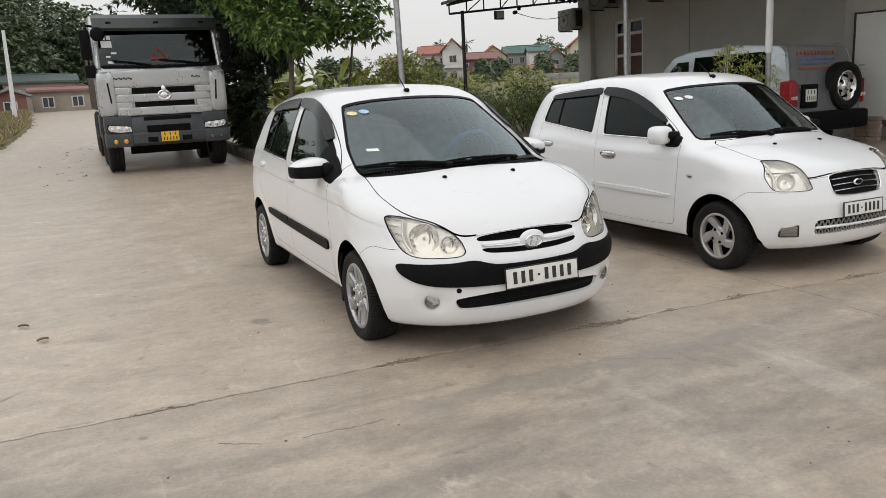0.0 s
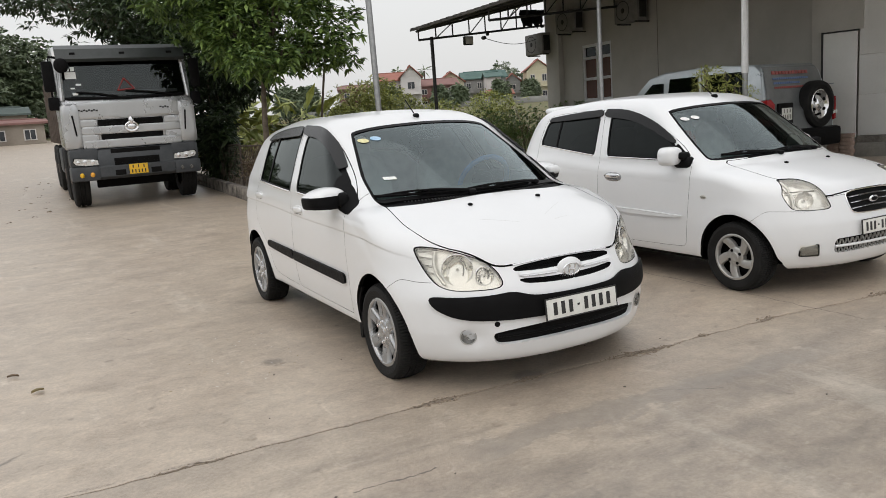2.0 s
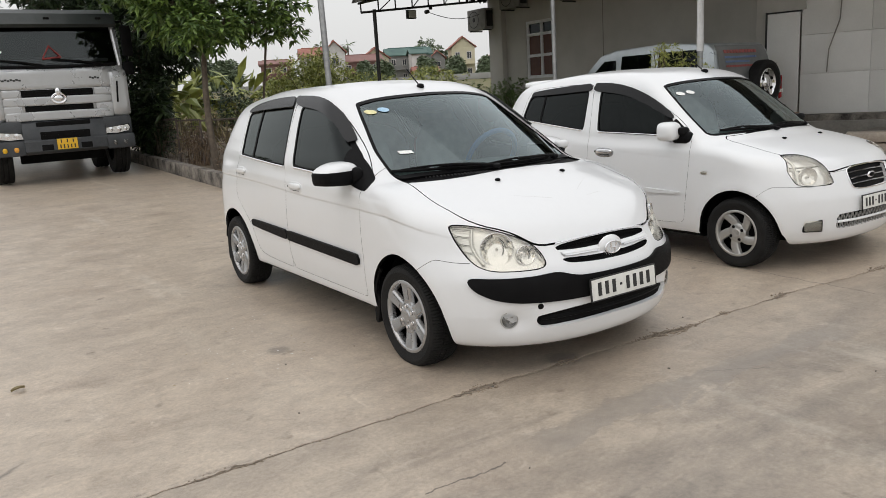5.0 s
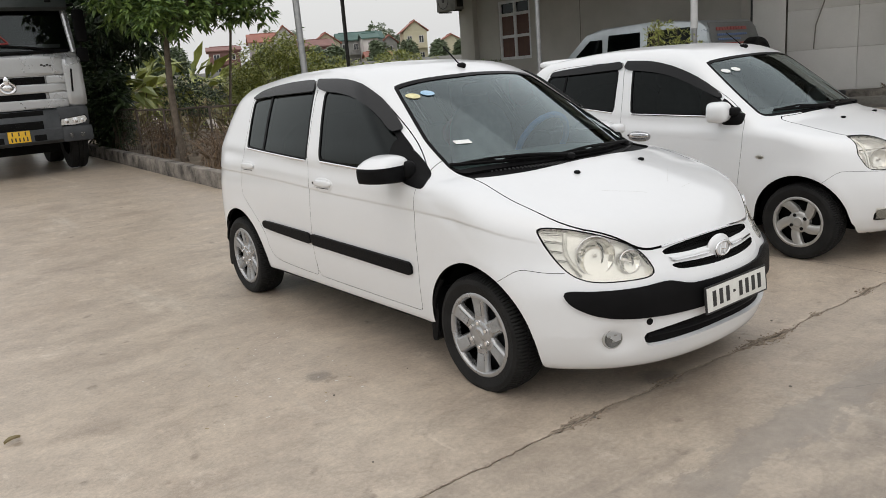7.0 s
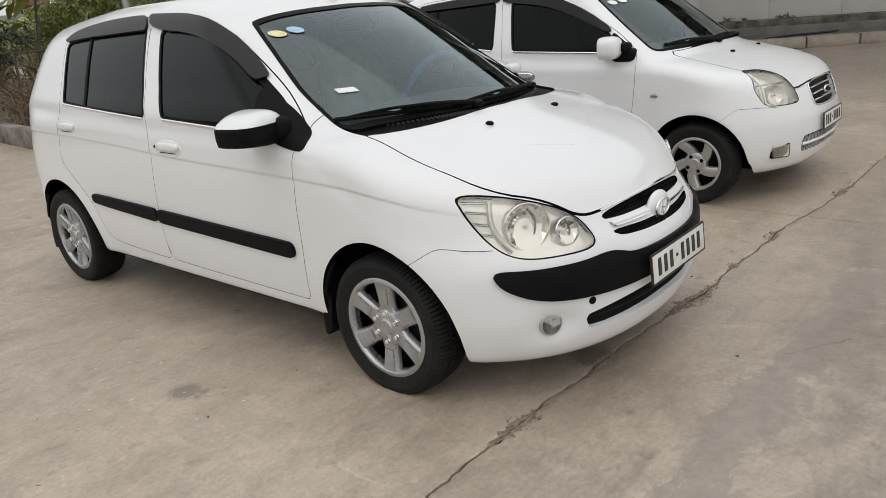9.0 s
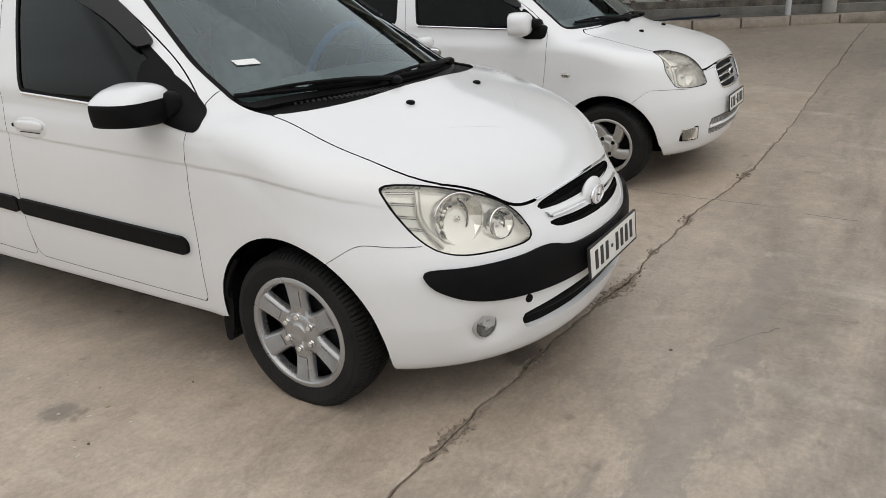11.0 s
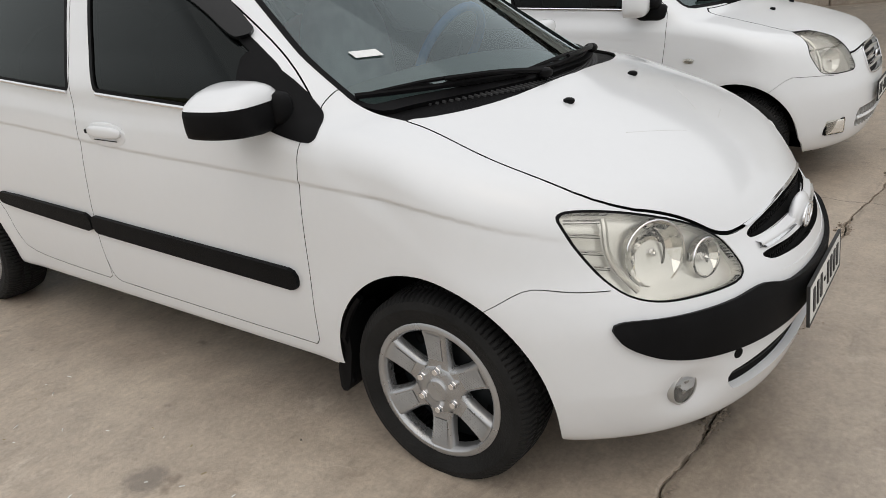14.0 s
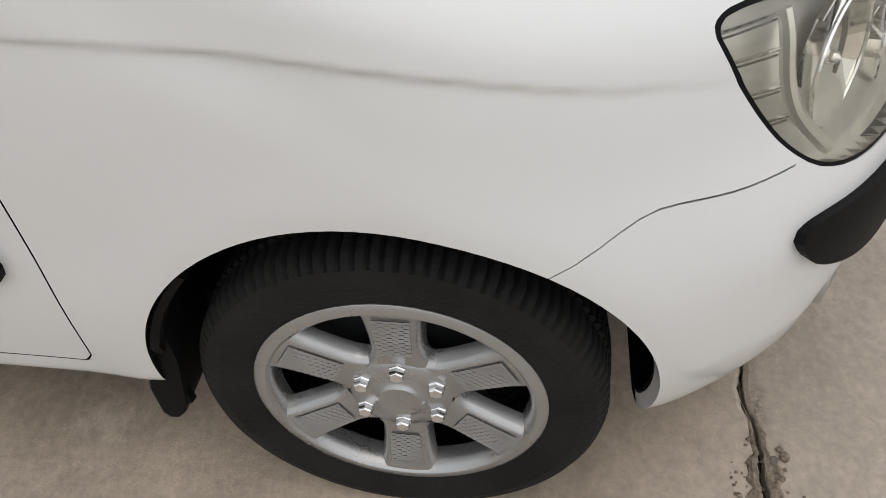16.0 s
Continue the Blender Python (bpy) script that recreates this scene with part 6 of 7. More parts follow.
STRAW = leafy("dry_straw", (0.16, 0.13, 0.06), (0.34, 0.28, 0.14))
BARK = surface("grey_brown_bark", (0.07, 0.055, 0.04), (0.16, 0.13, 0.10), 9, 0.95, 0, 0.6, 50)


def leaf_mesh(name, centres, per, length, width, rng, outward=None, mat=None, flat=0.4):
    """Many single leaves, each a bent blade of four triangles, in whorls round the centres."""
    c = np.repeat(np.asarray(centres, float), per, axis=0)
    n = len(c)
    d = rng.normal(size=(n, 3))
    d[:, 2] *= flat
    if outward is not None:
        d += np.repeat(np.asarray(outward, float), per, axis=0)
    d /= np.linalg.norm(d, axis=1)[:, None] + 1e-9
    L = length * rng.uniform(0.6, 1.25, (n, 1))
    s = np.cross(d, rng.normal(size=(n, 3)) * 0.4 + np.array([0, 0, 1.0]))
    s /= np.linalg.norm(s, axis=1)[:, None] + 1e-9
    up = np.cross(s, d)
    w = width * L / length * 0.5
    base = c + d * L * 0.12
    mid = c + d * L * 0.55
    tip = c + d * L * 1.05 - np.array([0, 0, 1.0]) * L * 0.22
    v = np.stack([base, mid + s * w - up * w * 0.15, mid + up * w * 0.25, mid - s * w - up * w * 0.15, tip], 1).reshape(-1, 3)
    i = np.arange(n)[:, None] * 5
    f = np.concatenate([i + np.array([[0, 1, 2]]), i + np.array([[0, 2, 3]]), i + np.array([[1, 4, 2]]), i + np.array([[2, 4, 3]])], 0)
    me = bpy.data.meshes.new(name)
    me.from_pydata(v.tolist(), [], f.tolist())
    me.materials.append(mat)
    return me




# ---- low building with a canopy over the yard's edge ----
WALL_PAINT = surface("cream_wall_paint", (0.42, 0.405, 0.37), (0.50, 0.483, 0.445), 1.3, 0.85, 0, 0.15, 40)
WHITE_WALL = surface("white_sheet_wall", (0.70, 0.695, 0.67), (0.78, 0.775, 0.75), 1.1, 0.7, 0, 0.05, 30)
PLINTH = surface("grey_plinth", (0.17, 0.16, 0.145), (0.29, 0.275, 0.25), 2.5, 0.9, 0, 0.4, 40)
STEEL = surface("dark_steel", (0.020, 0.020, 0.022), (0.045, 0.042, 0.04), 8, 0.55, 0.3)
GALV = surface("galvanised_steel", (0.30, 0.31, 0.32), (0.42, 0.43, 0.44), 10, 0.45, 0.6)
WHITE_METAL = surface("white_painted_metal", (0.62, 0.63, 0.64), (0.74, 0.75, 0.76), 8, 0.5)
ROOF_SHEET = surface("grey_roof_sheet", (0.07, 0.065, 0.06), (0.12, 0.11, 0.10), 2, 0.6, 0.3)
SHUTTER = surface("brown_window_board", (0.085, 0.040, 0.032), (0.125, 0.062, 0.048), 6, 0.6)
AC_GREY = surface("dusty_ac_casing", (0.16, 0.155, 0.145), (0.24, 0.235, 0.22), 6, 0.7)
BRICK = surface("red_brick", (0.26, 0.185, 0.15), (0.38, 0.29, 0.24), 18, 0.9, 0, 0.4, 60)
DARK_CLOTH = surface("black_cloth", (0.012, 0.012, 0.014), (0.03, 0.03, 0.033), 10, 0.9)

WX = 10.5
g0 = land_z(10.0, 8)
wy0, wy1, wz0, wz1 = 10.92, 12.03, 1.58, 3.0
wall = thing("wall_building", "cream rendered building wall in the canopy's shade", "wall", kind="structure")
for (y0, y1, z0, z1) in ((12.03, 13.4, 0.2, 5.2), (5.26, 10.92, 0.2, 5.2), (10.92, 12.03, 0.2, 1.58), (10.92, 12.03, 3.0, 5.2)):
    part("wall_face", box((0.22, y1 - y0, z1 - z0), (WX + 0.11, (y0 + y1) / 2, (z0 + z1) / 2)), WALL_PAINT, wall)
part("gable_face", box((8.0, 0.22, 5.0), (WX + 4.24, 13.27, 2.7)), WALL_PAINT, wall)
part("pilaster", box((0.16, 0.55, 5.0), (WX - 0.08, 13.1, 2.7), 0.01), WALL_PAINT, wall)
part("wall_crack", box((0.006, 0.02, 3.0), (WX - 0.002, 9.35, 2.4)), PLINTH, wall)
part("dark_room", box((0.1, 1.6, 1.8), (WX + 0.5, 11.5, 2.3)), INNER, wall)
win = thing("window_building", "white framed window with brown boards behind the glass", "window", kind="structure")
for y in (wy0 + 0.03, (wy0 + wy1) / 2, wy1 - 0.03):
    part("window_frame", box((0.07, 0.075, 1.42), (WX + 0.05, y, 2.29), 0.006), WHITE_METAL, win)
for z in (wz0 + 0.035, 2.14, 2.66, wz1 - 0.035):
    part("window_rail", box((0.066, 1.11, 0.07), (WX + 0.05, 11.475, z), 0.006), WHITE_METAL, win)
for y in (11.21, 11.74):
    for z, h in ((1.88, 0.45), (2.40, 0.45)):
        part("window_board", box((0.03, 0.46, h), (WX + 0.07, y, z)), SHUTTER, win)
    part("window_pane", box((0.012, 0.46, 0.26), (WX + 0.07, y, 2.82)), TINT, win)

# metal door and sheet wall: from the corner this wall swings back by twenty degrees
CORNER = pose(WX, 5.26, 0, 0, 0, 20)


def wall_xy(along, off=0.0):
    """A place on the swung wall, so far along it and so far out before it."""
    v = CORNER @ Vector((-off, -along, 0))
    return v.x, v.y


door = thing("door_metal", "plain white metal door in a dark frame", "door", CORNER, kind="structure")
part("door_leaf", box((0.05, 0.55, 1.85), (-0.03, -0.30, 1.47), 0.006), WHITE_WALL, door)
part("door_frame", box((0.06, 0.03, 1.90), (-0.03, -0.005, 1.48), 0.004), STEEL, door)
part("door_frame", box((0.06, 0.60, 0.03), (-0.03, -0.30, 2.41), 0.004), STEEL, door)
part("door_bolt", box((0.03, 0.10, 0.02), (-0.07, -0.16, 1.52), 0.004), GALV, door)
sheetwall = thing("wall_sheet", "off-white sheet wall on a low grey plinth", "wall", CORNER, kind="structure")
for k in range(9):
    y1 = -0.60 - 1.12 * k
    for z0, z1 in ((0.57, 1.285), (1.289, 1.975), (1.979, 3.6)):
        part("wall_sheet_panel", box((0.10, 1.115, z1 - z0), (0.05 + 0.004 * (k % 2), y1 - 0.56, (z0 + z1) / 2), 0.002), WHITE_WALL, sheetwall)
part("wall_backing", box((0.1, 11, 5.0), (0.2, -5.3, 2.6)), WALL_PAINT, sheetwall)
part("wall_over_door", box((0.12, 0.74, 2.75), (0.03, -0.30, 3.80)), WALL_PAINT, sheetwall)
part("wall_corner", box((0.25, 0.2, 5.0), (0.12, 0.08, 2.7)), WALL_PAINT, sheetwall)
part("wall_pipe", tube([(-0.02, -1.28, 3.4), (-0.03, -1.22, 2.2), (-0.02, -1.06, 1.7), (-0.03, -1.04, 1.3)], 0.010, 6), PLINTH, sheetwall)
small_window = thing("window_sheet_wall", "small white framed window with a brown board", "window", CORNER, kind="structure")
for y in (-2.22, -2.74, -3.26):
    part("window_frame", box((0.08, 0.07, 1.0), (-0.035, y, 1.80), 0.006), WHITE_METAL, small_window)
for z in (1.33, 2.27):
    part("window_rail", box((0.076, 1.10, 0.07), (-0.035, -2.74, z), 0.006), WHITE_METAL, small_window)
part("window_board", box((0.03, 0.46, 0.88), (-0.015, -2.48, 1.80)), SHUTTER, small_window)
part("window_pane", box((0.02, 0.46, 0.88), (-0.012, -3.0, 1.80)), TINT, small_window)
ledge = tagged(part("ledge", box((0.34, 9.4, 0.13), (-0.16, -5.35, 0.505), 0.02), KERB, None, "", CORNER), "mossy concrete ledge along the wall", "ledge", kind="structure")
plinth = tagged(part("plinth", box((0.50, 9.4, 0.30), (-0.24, -5.35, 0.31), 0.02), PLINTH, None, "", CORNER), "low grey concrete plinth along the wall", "plinth", kind="structure")
tagged(part("plinth", box((1.0, 8.1, 0.50), (WX - 0.43, 9.35, 0.32), 0.02), PLINTH), "low grey concrete plinth along the wall", "plinth", kind="structure")
edge = [(9.35, 3.1), (10.1, 1.6), (11.15, -0.35), (12.65, -3.0)]
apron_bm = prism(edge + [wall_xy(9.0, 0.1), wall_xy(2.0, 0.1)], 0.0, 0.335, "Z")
apron = tagged(part("apron", apron_bm, surface("dark_apron_concrete", (0.10, 0.092, 0.08), (0.20, 0.18, 0.155), 2.2, 0.8, 0, 0.3, 50)), "dark concrete apron under the canopy", "pavement", kind="structure")
lip = thing("kerb_apron", "pale broken concrete edge of the apron", "kerb", kind="structure")
for (x0, y0), (x1, y1) in zip(edge, edge[1:]):
    n = max(2, round(math.hypot(x1 - x0, y1 - y0) / 0.7))
    for k in range(n):
        t = (k + 0.5) / n
        ln = math.hypot(x1 - x0, y1 - y0) / n
        part("kerb_block", box((0.24, ln - 0.01, 0.17), (x0 + (x1 - x0) * t, y0 + (y1 - y0) * t, 0.28), 0.03, (0, 3 * math.sin(5 * k), math.degrees(math.atan2(-(x1 - x0), y1 - y0)))), CONCRETE, lip)
# weeds on the ledge
for along, h in ((2.15, 0.13), (2.45, 0.09), (3.05, 0.12), (3.15, 0.08)):
    x, y = wall_xy(along, 0.2)
    weed = np.random.default_rng(int(along * 100))
    pts_w = np.tile([x, y, 0.57], (4, 1)) + weed.normal(0, 0.04, (4, 3)) * np.array([1, 1, 0])
    tagged(new("weed", leaf_mesh("weed", pts_w, 7, h, 0.02, weed, np.tile([0, 0, 1.2], (4, 1)), TWIG)), "small dry weed growing on the ledge", "weed", "weeds on the ledge")

# canopy
canopy = thing("canopy", "steel canopy with a dark sheet roof on thin posts", "canopy", kind="structure")
part("roof_sheet", prism([(6.45, 3.62), (10.5, 4.42), (10.5, 4.47), (6.45, 3.67)], 13.75, -5.0, "Y"), ROOF_SHEET, canopy)
rib = bmesh.new()
for k in range(60):
    y = 13.7 - 0.31 * k
    prism([(6.44, 3.66), (10.5, 4.465), (10.5, 4.495), (6.44, 3.69)], y, y - 0.06, "Y", bm=rib)
tagged(part("roof_ribbing", rib, ROOF_SHEET, canopy), kind="stuff")


def truss(y):
    a0, a1 = (6.55, 3.38), (10.5, 3.72)
    b0, b1 = (6.55, 3.60), (10.5, 4.38)
    part("chord", rod((a0[0], y, a0[1]), (a1[0], y, a1[1]), 0.028, seg=8), STEEL, canopy)
    part("chord", rod((b0[0], y, b0[1]), (b1[0], y, b1[1]), 0.028, seg=8), STEEL, canopy)
    for k in range(9):
        t = k / 8
        x = a0[0] + (a1[0] - a0[0]) * t
        za, zb = a0[1] + (a1[1] - a0[1]) * t, b0[1] + (b1[1] - b0[1]) * t
        part("web", rod((x, y, za), (x, y, zb), 0.018, seg=6), STEEL, canopy)
        if k in (1, 3, 5):
            x2 = a0[0] + (a1[0] - a0[0]) * (k + 1) / 8
            part("web", rod((x, y, za), (x2, y, b0[1] + (b1[1] - b0[1]) * (k + 1) / 8), 0.014, seg=6), STEEL, canopy)


for y in (13.5, 10.2, 7.2, 4.4, 1.2, -2.0):
    truss(y)
for x, z in ((6.55, 3.60), (7.9, 3.87), (9.2, 4.13)):
    part("purlin", rod((x, 13.6, z), (x, -4.5, z), 0.03, seg=6), STEEL, canopy)
post = part("post", rod((6.89, 13.45, land_z(6.9, 13.4)), (6.89, 13.45, 3.45), 0.045, seg=12), STEEL, canopy, "dark steel post")
part("post", rod((6.98, 7.2, land_z(7, 7.2)), (6.98, 7.2, 3.5), 0.04, seg=12), GALV, canopy, "thin grey post")
part("post", rod((7.40, 4.38, land_z(7.4, 4.4)), (7.40, 4.38, 1.75), 0.04, seg=12), GALV, canopy, "thin grey post with a white upper half")
part("post", rod((7.40, 4.38, 1.75), (7.40, 4.38, 3.6), 0.052, seg=12), WHITE_METAL, canopy)
part("post", rod((11.3, 0.38, 0.30), (11.3, 0.38, 3.55), 0.045, seg=12), WHITE_METAL, canopy)
part("post", rod((11.9, -0.15, 0.30), (11.9, -0.15, 4.2), 0.11, seg=20), WALL_PAINT, canopy)
flood = thing("floodlight", "black floodlight under the canopy truss", "lamp")
part("lamp_body", box((0.26, 0.10, 0.22), (7.95, 13.45, 3.34), 0.02), STEEL, flood)
part("lamp_glass", box((0.21, 0.02, 0.17), (7.95, 13.39, 3.34), 0.005), PLATE, flood)
cctv = thing("security_camera", "small black security camera", "camera")
part("camera_body", blob((0.05, 0.10, 0.05), (8.4, 13.4, 3.40), 2.4, 14), STEEL, cctv)
part("camera_base", box((0.08, 0.06, 0.12), (8.55, 13.45, 3.52), 0.01), STEEL, cctv)
cable = tagged(part("cable", tube([(8.4 + 2.1 * t, 13.4, 3.40 - 0.22 * math.sin(3.1416 * t) + 0.1 * t) for t in np.linspace(0, 1, 16)], 0.008, 6), STEEL), "thin drooping cable under the canopy", "cable")
cloth = bmesh.new()
rows = [[cloth.verts.new((9.55 + 0.75 * i / 9 + 0.02 * math.sin(9 * j), 13.36 + 0.05 * math.sin(i * 1.9 + j), 4.10 - 0.42 * j / 5 * (0.7 + 0.5 * abs(math.sin(i * 1.3))))) for i in range(10)] for j in range(6)]
for a, b in zip(rows, rows[1:]):
    for i in range(9):
        cloth.faces.new((a[i], a[i + 1], b[i + 1], b[i]))
bmesh.ops.solidify(cloth, geom=list(cloth.faces), thickness=0.015)
tagged(part("hanging_cloth", cloth, DARK_CLOTH), "black cloth hung over the canopy truss", "cloth")


def air_unit(x, y, z):
    a = thing("air_conditioner", "dusty grey outdoor air conditioner on a wall bracket", "air conditioner", pose(x, y, z), "outdoor units on the wall")
    part("casing", box((0.30, 0.78, 0.54), (0, 0, 0), 0.02), AC_GREY, a)
    part("fan_grille", lathe([(0.20, -0.156), (0.21, -0.160), (0.22, -0.156)], 28), STEEL, a, at=pose(0, 0.10, 0))
    part("fan_hub", lathe([(0.0, -0.158), (0.05, -0.158), (0.06, -0.152)], 16), STEEL, a, at=pose(0, 0.10, 0))
    part("side_grille", box((0.2, 0.01, 0.4), (0, -0.395, 0), 0.002), STEEL, a)
    for s in (-1, 1):
        part("bracket", box((0.42, 0.03, 0.03), (0.06, s * 0.3, -0.285)), STEEL, a)
    return a


air_unit(10.22, 13.55, 3.22)
air_unit(10.22, 12.15, 3.62)
air_unit(10.22, 9.9, 3.55)

# pile of perforated bricks by the wall
for k in range(12):
    i, j = k % 2, k // 2
    b = box((0.10, 0.21, 0.062), (0, 0, 0), 0.006)
    for u in (-0.06, 0.0, 0.06):
        box((0.102, 0.035, 0.026), (0, u, 0), 0, bm=b)
    tagged(part("brick", b, BRICK, None, "", pose(9.75 + 0.03 * (j % 2), 4.50 - 0.222 * i, 0.30 + 0.066 * j)), "red perforated brick in a small stack", "brick", "stack of bricks")

# rubber hose on the apron
tagged(part("hose", tube([(10.0 + 1.15 * t, 2.15 - 0.62 * t + 0.16 * math.sin(5.5 * t) * t, 0.355) for t in np.linspace(0, 1.5, 44)], 0.018, 6), surface("blue_black_hose", (0.012, 0.018, 0.04), (0.02, 0.035, 0.07), 10, 0.4)), "dark blue hose lying on the apron", "hose")


# ---- off-road car under the canopy ----
SUV_SILVER = surface("silver_blue_paint", (0.36, 0.40, 0.42), (0.46, 0.50, 0.52), 4, 0.3, 0.4, 0, 40, 0.5)
SUV_GREY = surface("grey_rear_paint", (0.13, 0.14, 0.145), (0.19, 0.20, 0.205), 4, 0.35, 0.3, 0, 40, 0.4)
INK_RED = surface("red_lettering", (0.30, 0.075, 0.07), (0.40, 0.11, 0.10), 20, 0.5)
INK_BLUE = surface("blue_lettering", (0.11, 0.17, 0.34), (0.16, 0.24, 0.42), 20, 0.5)


def off_roader(at):
    c = thing("off_road_car", "silver off-road car with a covered spare wheel on its tailgate", "car", at, "parked cars")
    P = lambda name, bm, mat, parent=c, label="", a=None: part(name, bm, mat, parent, label, a)
    # long body: y runs forward from the tailgate
    low = [(0.05, 0.55), (0.0, 0.70), (0.02, 1.02), (0.06, 1.08), (3.0, 1.06), (4.2, 1.00), (4.5, 0.85), (4.5, 0.5), (4.2, 0.42), (0.3, 0.42)]
    P("body", prism(low, -0.88, 0.88, "X", bevel=0.06), SUV_SILVER, c, "silver lower body")
    up = [(0.06, 1.06), (0.20, 1.62), (0.32, 1.74), (1.2, 1.80), (2.2, 1.78), (2.55, 1.70), (3.25, 1.06)]
    bm = prism(up, -0.86, 0.86, "X", bevel=0.03)
    for v in bm.verts:
        if v.co.z > 1.1:
            v.co.x *= 1 - 0.16 * (v.co.z - 1.06) / 0.74
    P("cabin_shell", bm, SUV_SILVER, c)
    # tailgate, grey, with rows of lettering
    tg = bmesh.new()
    rows = [[tg.verts.new((x * (1 - 0.16 * max(0, z - 1.06) / 0.74), y, z)) for x in np.linspace(-0.78, 0.80, 9)] for y, z in ((-0.012, 0.62), (-0.012, 1.0), (0.045, 1.07), (0.185, 1.60), (0.25, 1.70))]
    for a, b in zip(rows, rows[1:]):
        for i in range(8):
            tg.faces.new((a[i], a[i + 1], b[i + 1], b[i]))
    tail = P("tailgate", tg, SUV_GREY, c, "grey tailgate with lettering on the window")
    for z, n, m, w in ((1.60, 11, INK_RED, 0.075), (1.51, 16, INK_BLUE, 0.05), (1.44, 12, INK_BLUE, 0.05), (1.37, 17, INK_RED, 0.042)):
        for k in range(n):
            x = -0.52 + (k + 0.5) * w * 1.12
            P("letter_bar", box((w * 0.8, 0.012, 0.05 if w > 0.06 else 0.03), (x, 0.045 + (z - 1.07) * 0.264 - 0.008, z), 0, (-14, 0, 0)), m, tail)
    for s in (-1, 1):
        l = P("tail_lamp", prism([(0.82, 0.80), (0.81, 1.12), (0.84, 1.18), (0.88, 1.18), (0.885, 0.82)] if s > 0 else [(-0.72, 0.80), (-0.70, 1.12), (-0.80, 1.20), (-0.90, 1.18), (-0.91, 0.82)], -0.03, 0.16, "Y", bevel=0.02), RED_LAMP, c, "red tail lamp")
        P("lamp_band", box((0.15, 0.02, 0.06), (s * (0.80 if s < 0 else 0.84), -0.02, 0.93), 0.005), PAPER, l)
        for y0, y1 in ((0.42, 1.25), (1.35, 2.05), (2.12, 2.85)):
            w = bmesh.new()
            x = lambda z: s * 0.868 * (1 - 0.16 * (z - 1.06) / 0.74)
            top = 1.66 if y1 < 2.5 else 1.60
            y1t = y1 if y1 < 2.5 else 2.45
            vs = [w.verts.new(p) for p in ((x(1.12), y0, 1.12), (x(1.12), y1 + (0.15 if y1 > 2.5 else 0), 1.12), (x(top), y1t, top), (x(top), y0 + 0.06, top))]
            w.faces.new(vs)
            bmesh.ops.solidify(w, geom=list(w.faces), thickness=0.012)
            P("side_window", w, TINT, c)
        P("door_mirror", blob((0.12, 0.08, 0.09), (s * 1.0, 2.75, 1.14), 2.6), SOFT_BLACK, c)
    P("rear_bumper", box((1.78, 0.26, 0.30), (0, 0.0, 0.56), 0.06), BLACK_PLASTIC, c, "black rear bumper")
    P("plate_box", box((0.36, 0.05, 0.36), (-0.46, -0.03, 0.95), 0.02), SOFT_BLACK, c)
    plate(c, pose(-0.46, -0.062, 0.96), 0.26, 0.19, True, PLATE, "white number plate with dark marks")
    sp = thing("spare_wheel", "", "", pose(0.40, -0.06, 1.07, 0, 0, -90))
    sp.parent = c
    part("tyre", lathe([(0.22, -0.20), (0.24, 0.0), (0.30, 0.03), (0.36, 0.015), (0.375, -0.03), (0.375, -0.16), (0.34, -0.20)], 48), RUBBER, sp, "black spare tyre")
    part("rim", lathe([(0.0, 0.0), (0.06, 0.0), (0.10, -0.03), (0.19, -0.015), (0.22, 0.005), (0.235, 0.0), (0.235, -0.05)], 40), CHROME, sp, "bright spare rim")
    for k in range(6):
        part("rim_hole", blob((0.015, 0.028, 0.02), (-0.012, 0.0, 0.15), 2.2, 12), INNER, sp, at=Matrix.Rotation(k * 1.0472, 4, "X"))
    for y in (0.85, 3.55):
        for s in (-1, 1):
            w = thing("wheel", "", "", pose(s * 0.90, y, 0.36, 0, 0, 0 if s > 0 else 180))
            w.parent = c
            part("tyre", lathe([(0.22, 0.0), (0.30, 0.02), (0.35, 0.0), (0.36, -0.04), (0.36, -0.20), (0.30, -0.25), (0.22, -0.22)], 36), RUBBER, w)
            part("rim", lathe([(0.0, 0.0), (0.08, 0.0), (0.12, -0.03), (0.2, -0.02), (0.225, 0.0), (0.225, -0.1)], 28), ALLOY, w)
    return c


off_roader(pose(8.62, 4.30, 0.10, 0, 0, 2) @ Matrix.Diagonal((1, 1, 1.02, 1)))


def crown_points(rng, lobes, count, shell=0.45):
    """Points spread through a crown made of several lobes (x, y, z, rx, ry, rz)."""
    lobes = np.array(lobes, float)
    pick = rng.choice(len(lobes), count, p=(lobes[:, 3] * lobes[:, 4] * lobes[:, 5]) ** 0.7 / ((lobes[:, 3] * lobes[:, 4] * lobes[:, 5]) ** 0.7).sum())
    d = rng.normal(size=(count, 3))
    d /= np.linalg.norm(d, axis=1)[:, None]
    r = rng.uniform(shell, 1.08, (count, 1)) ** 0.7
    lump = 1 + 0.16 * np.sin(d[:, :1] * 7 + pick[:, None]) * np.cos(d[:, 1:2] * 6)
    return lobes[pick, :3] + d * lobes[pick, 3:] * r * lump, d


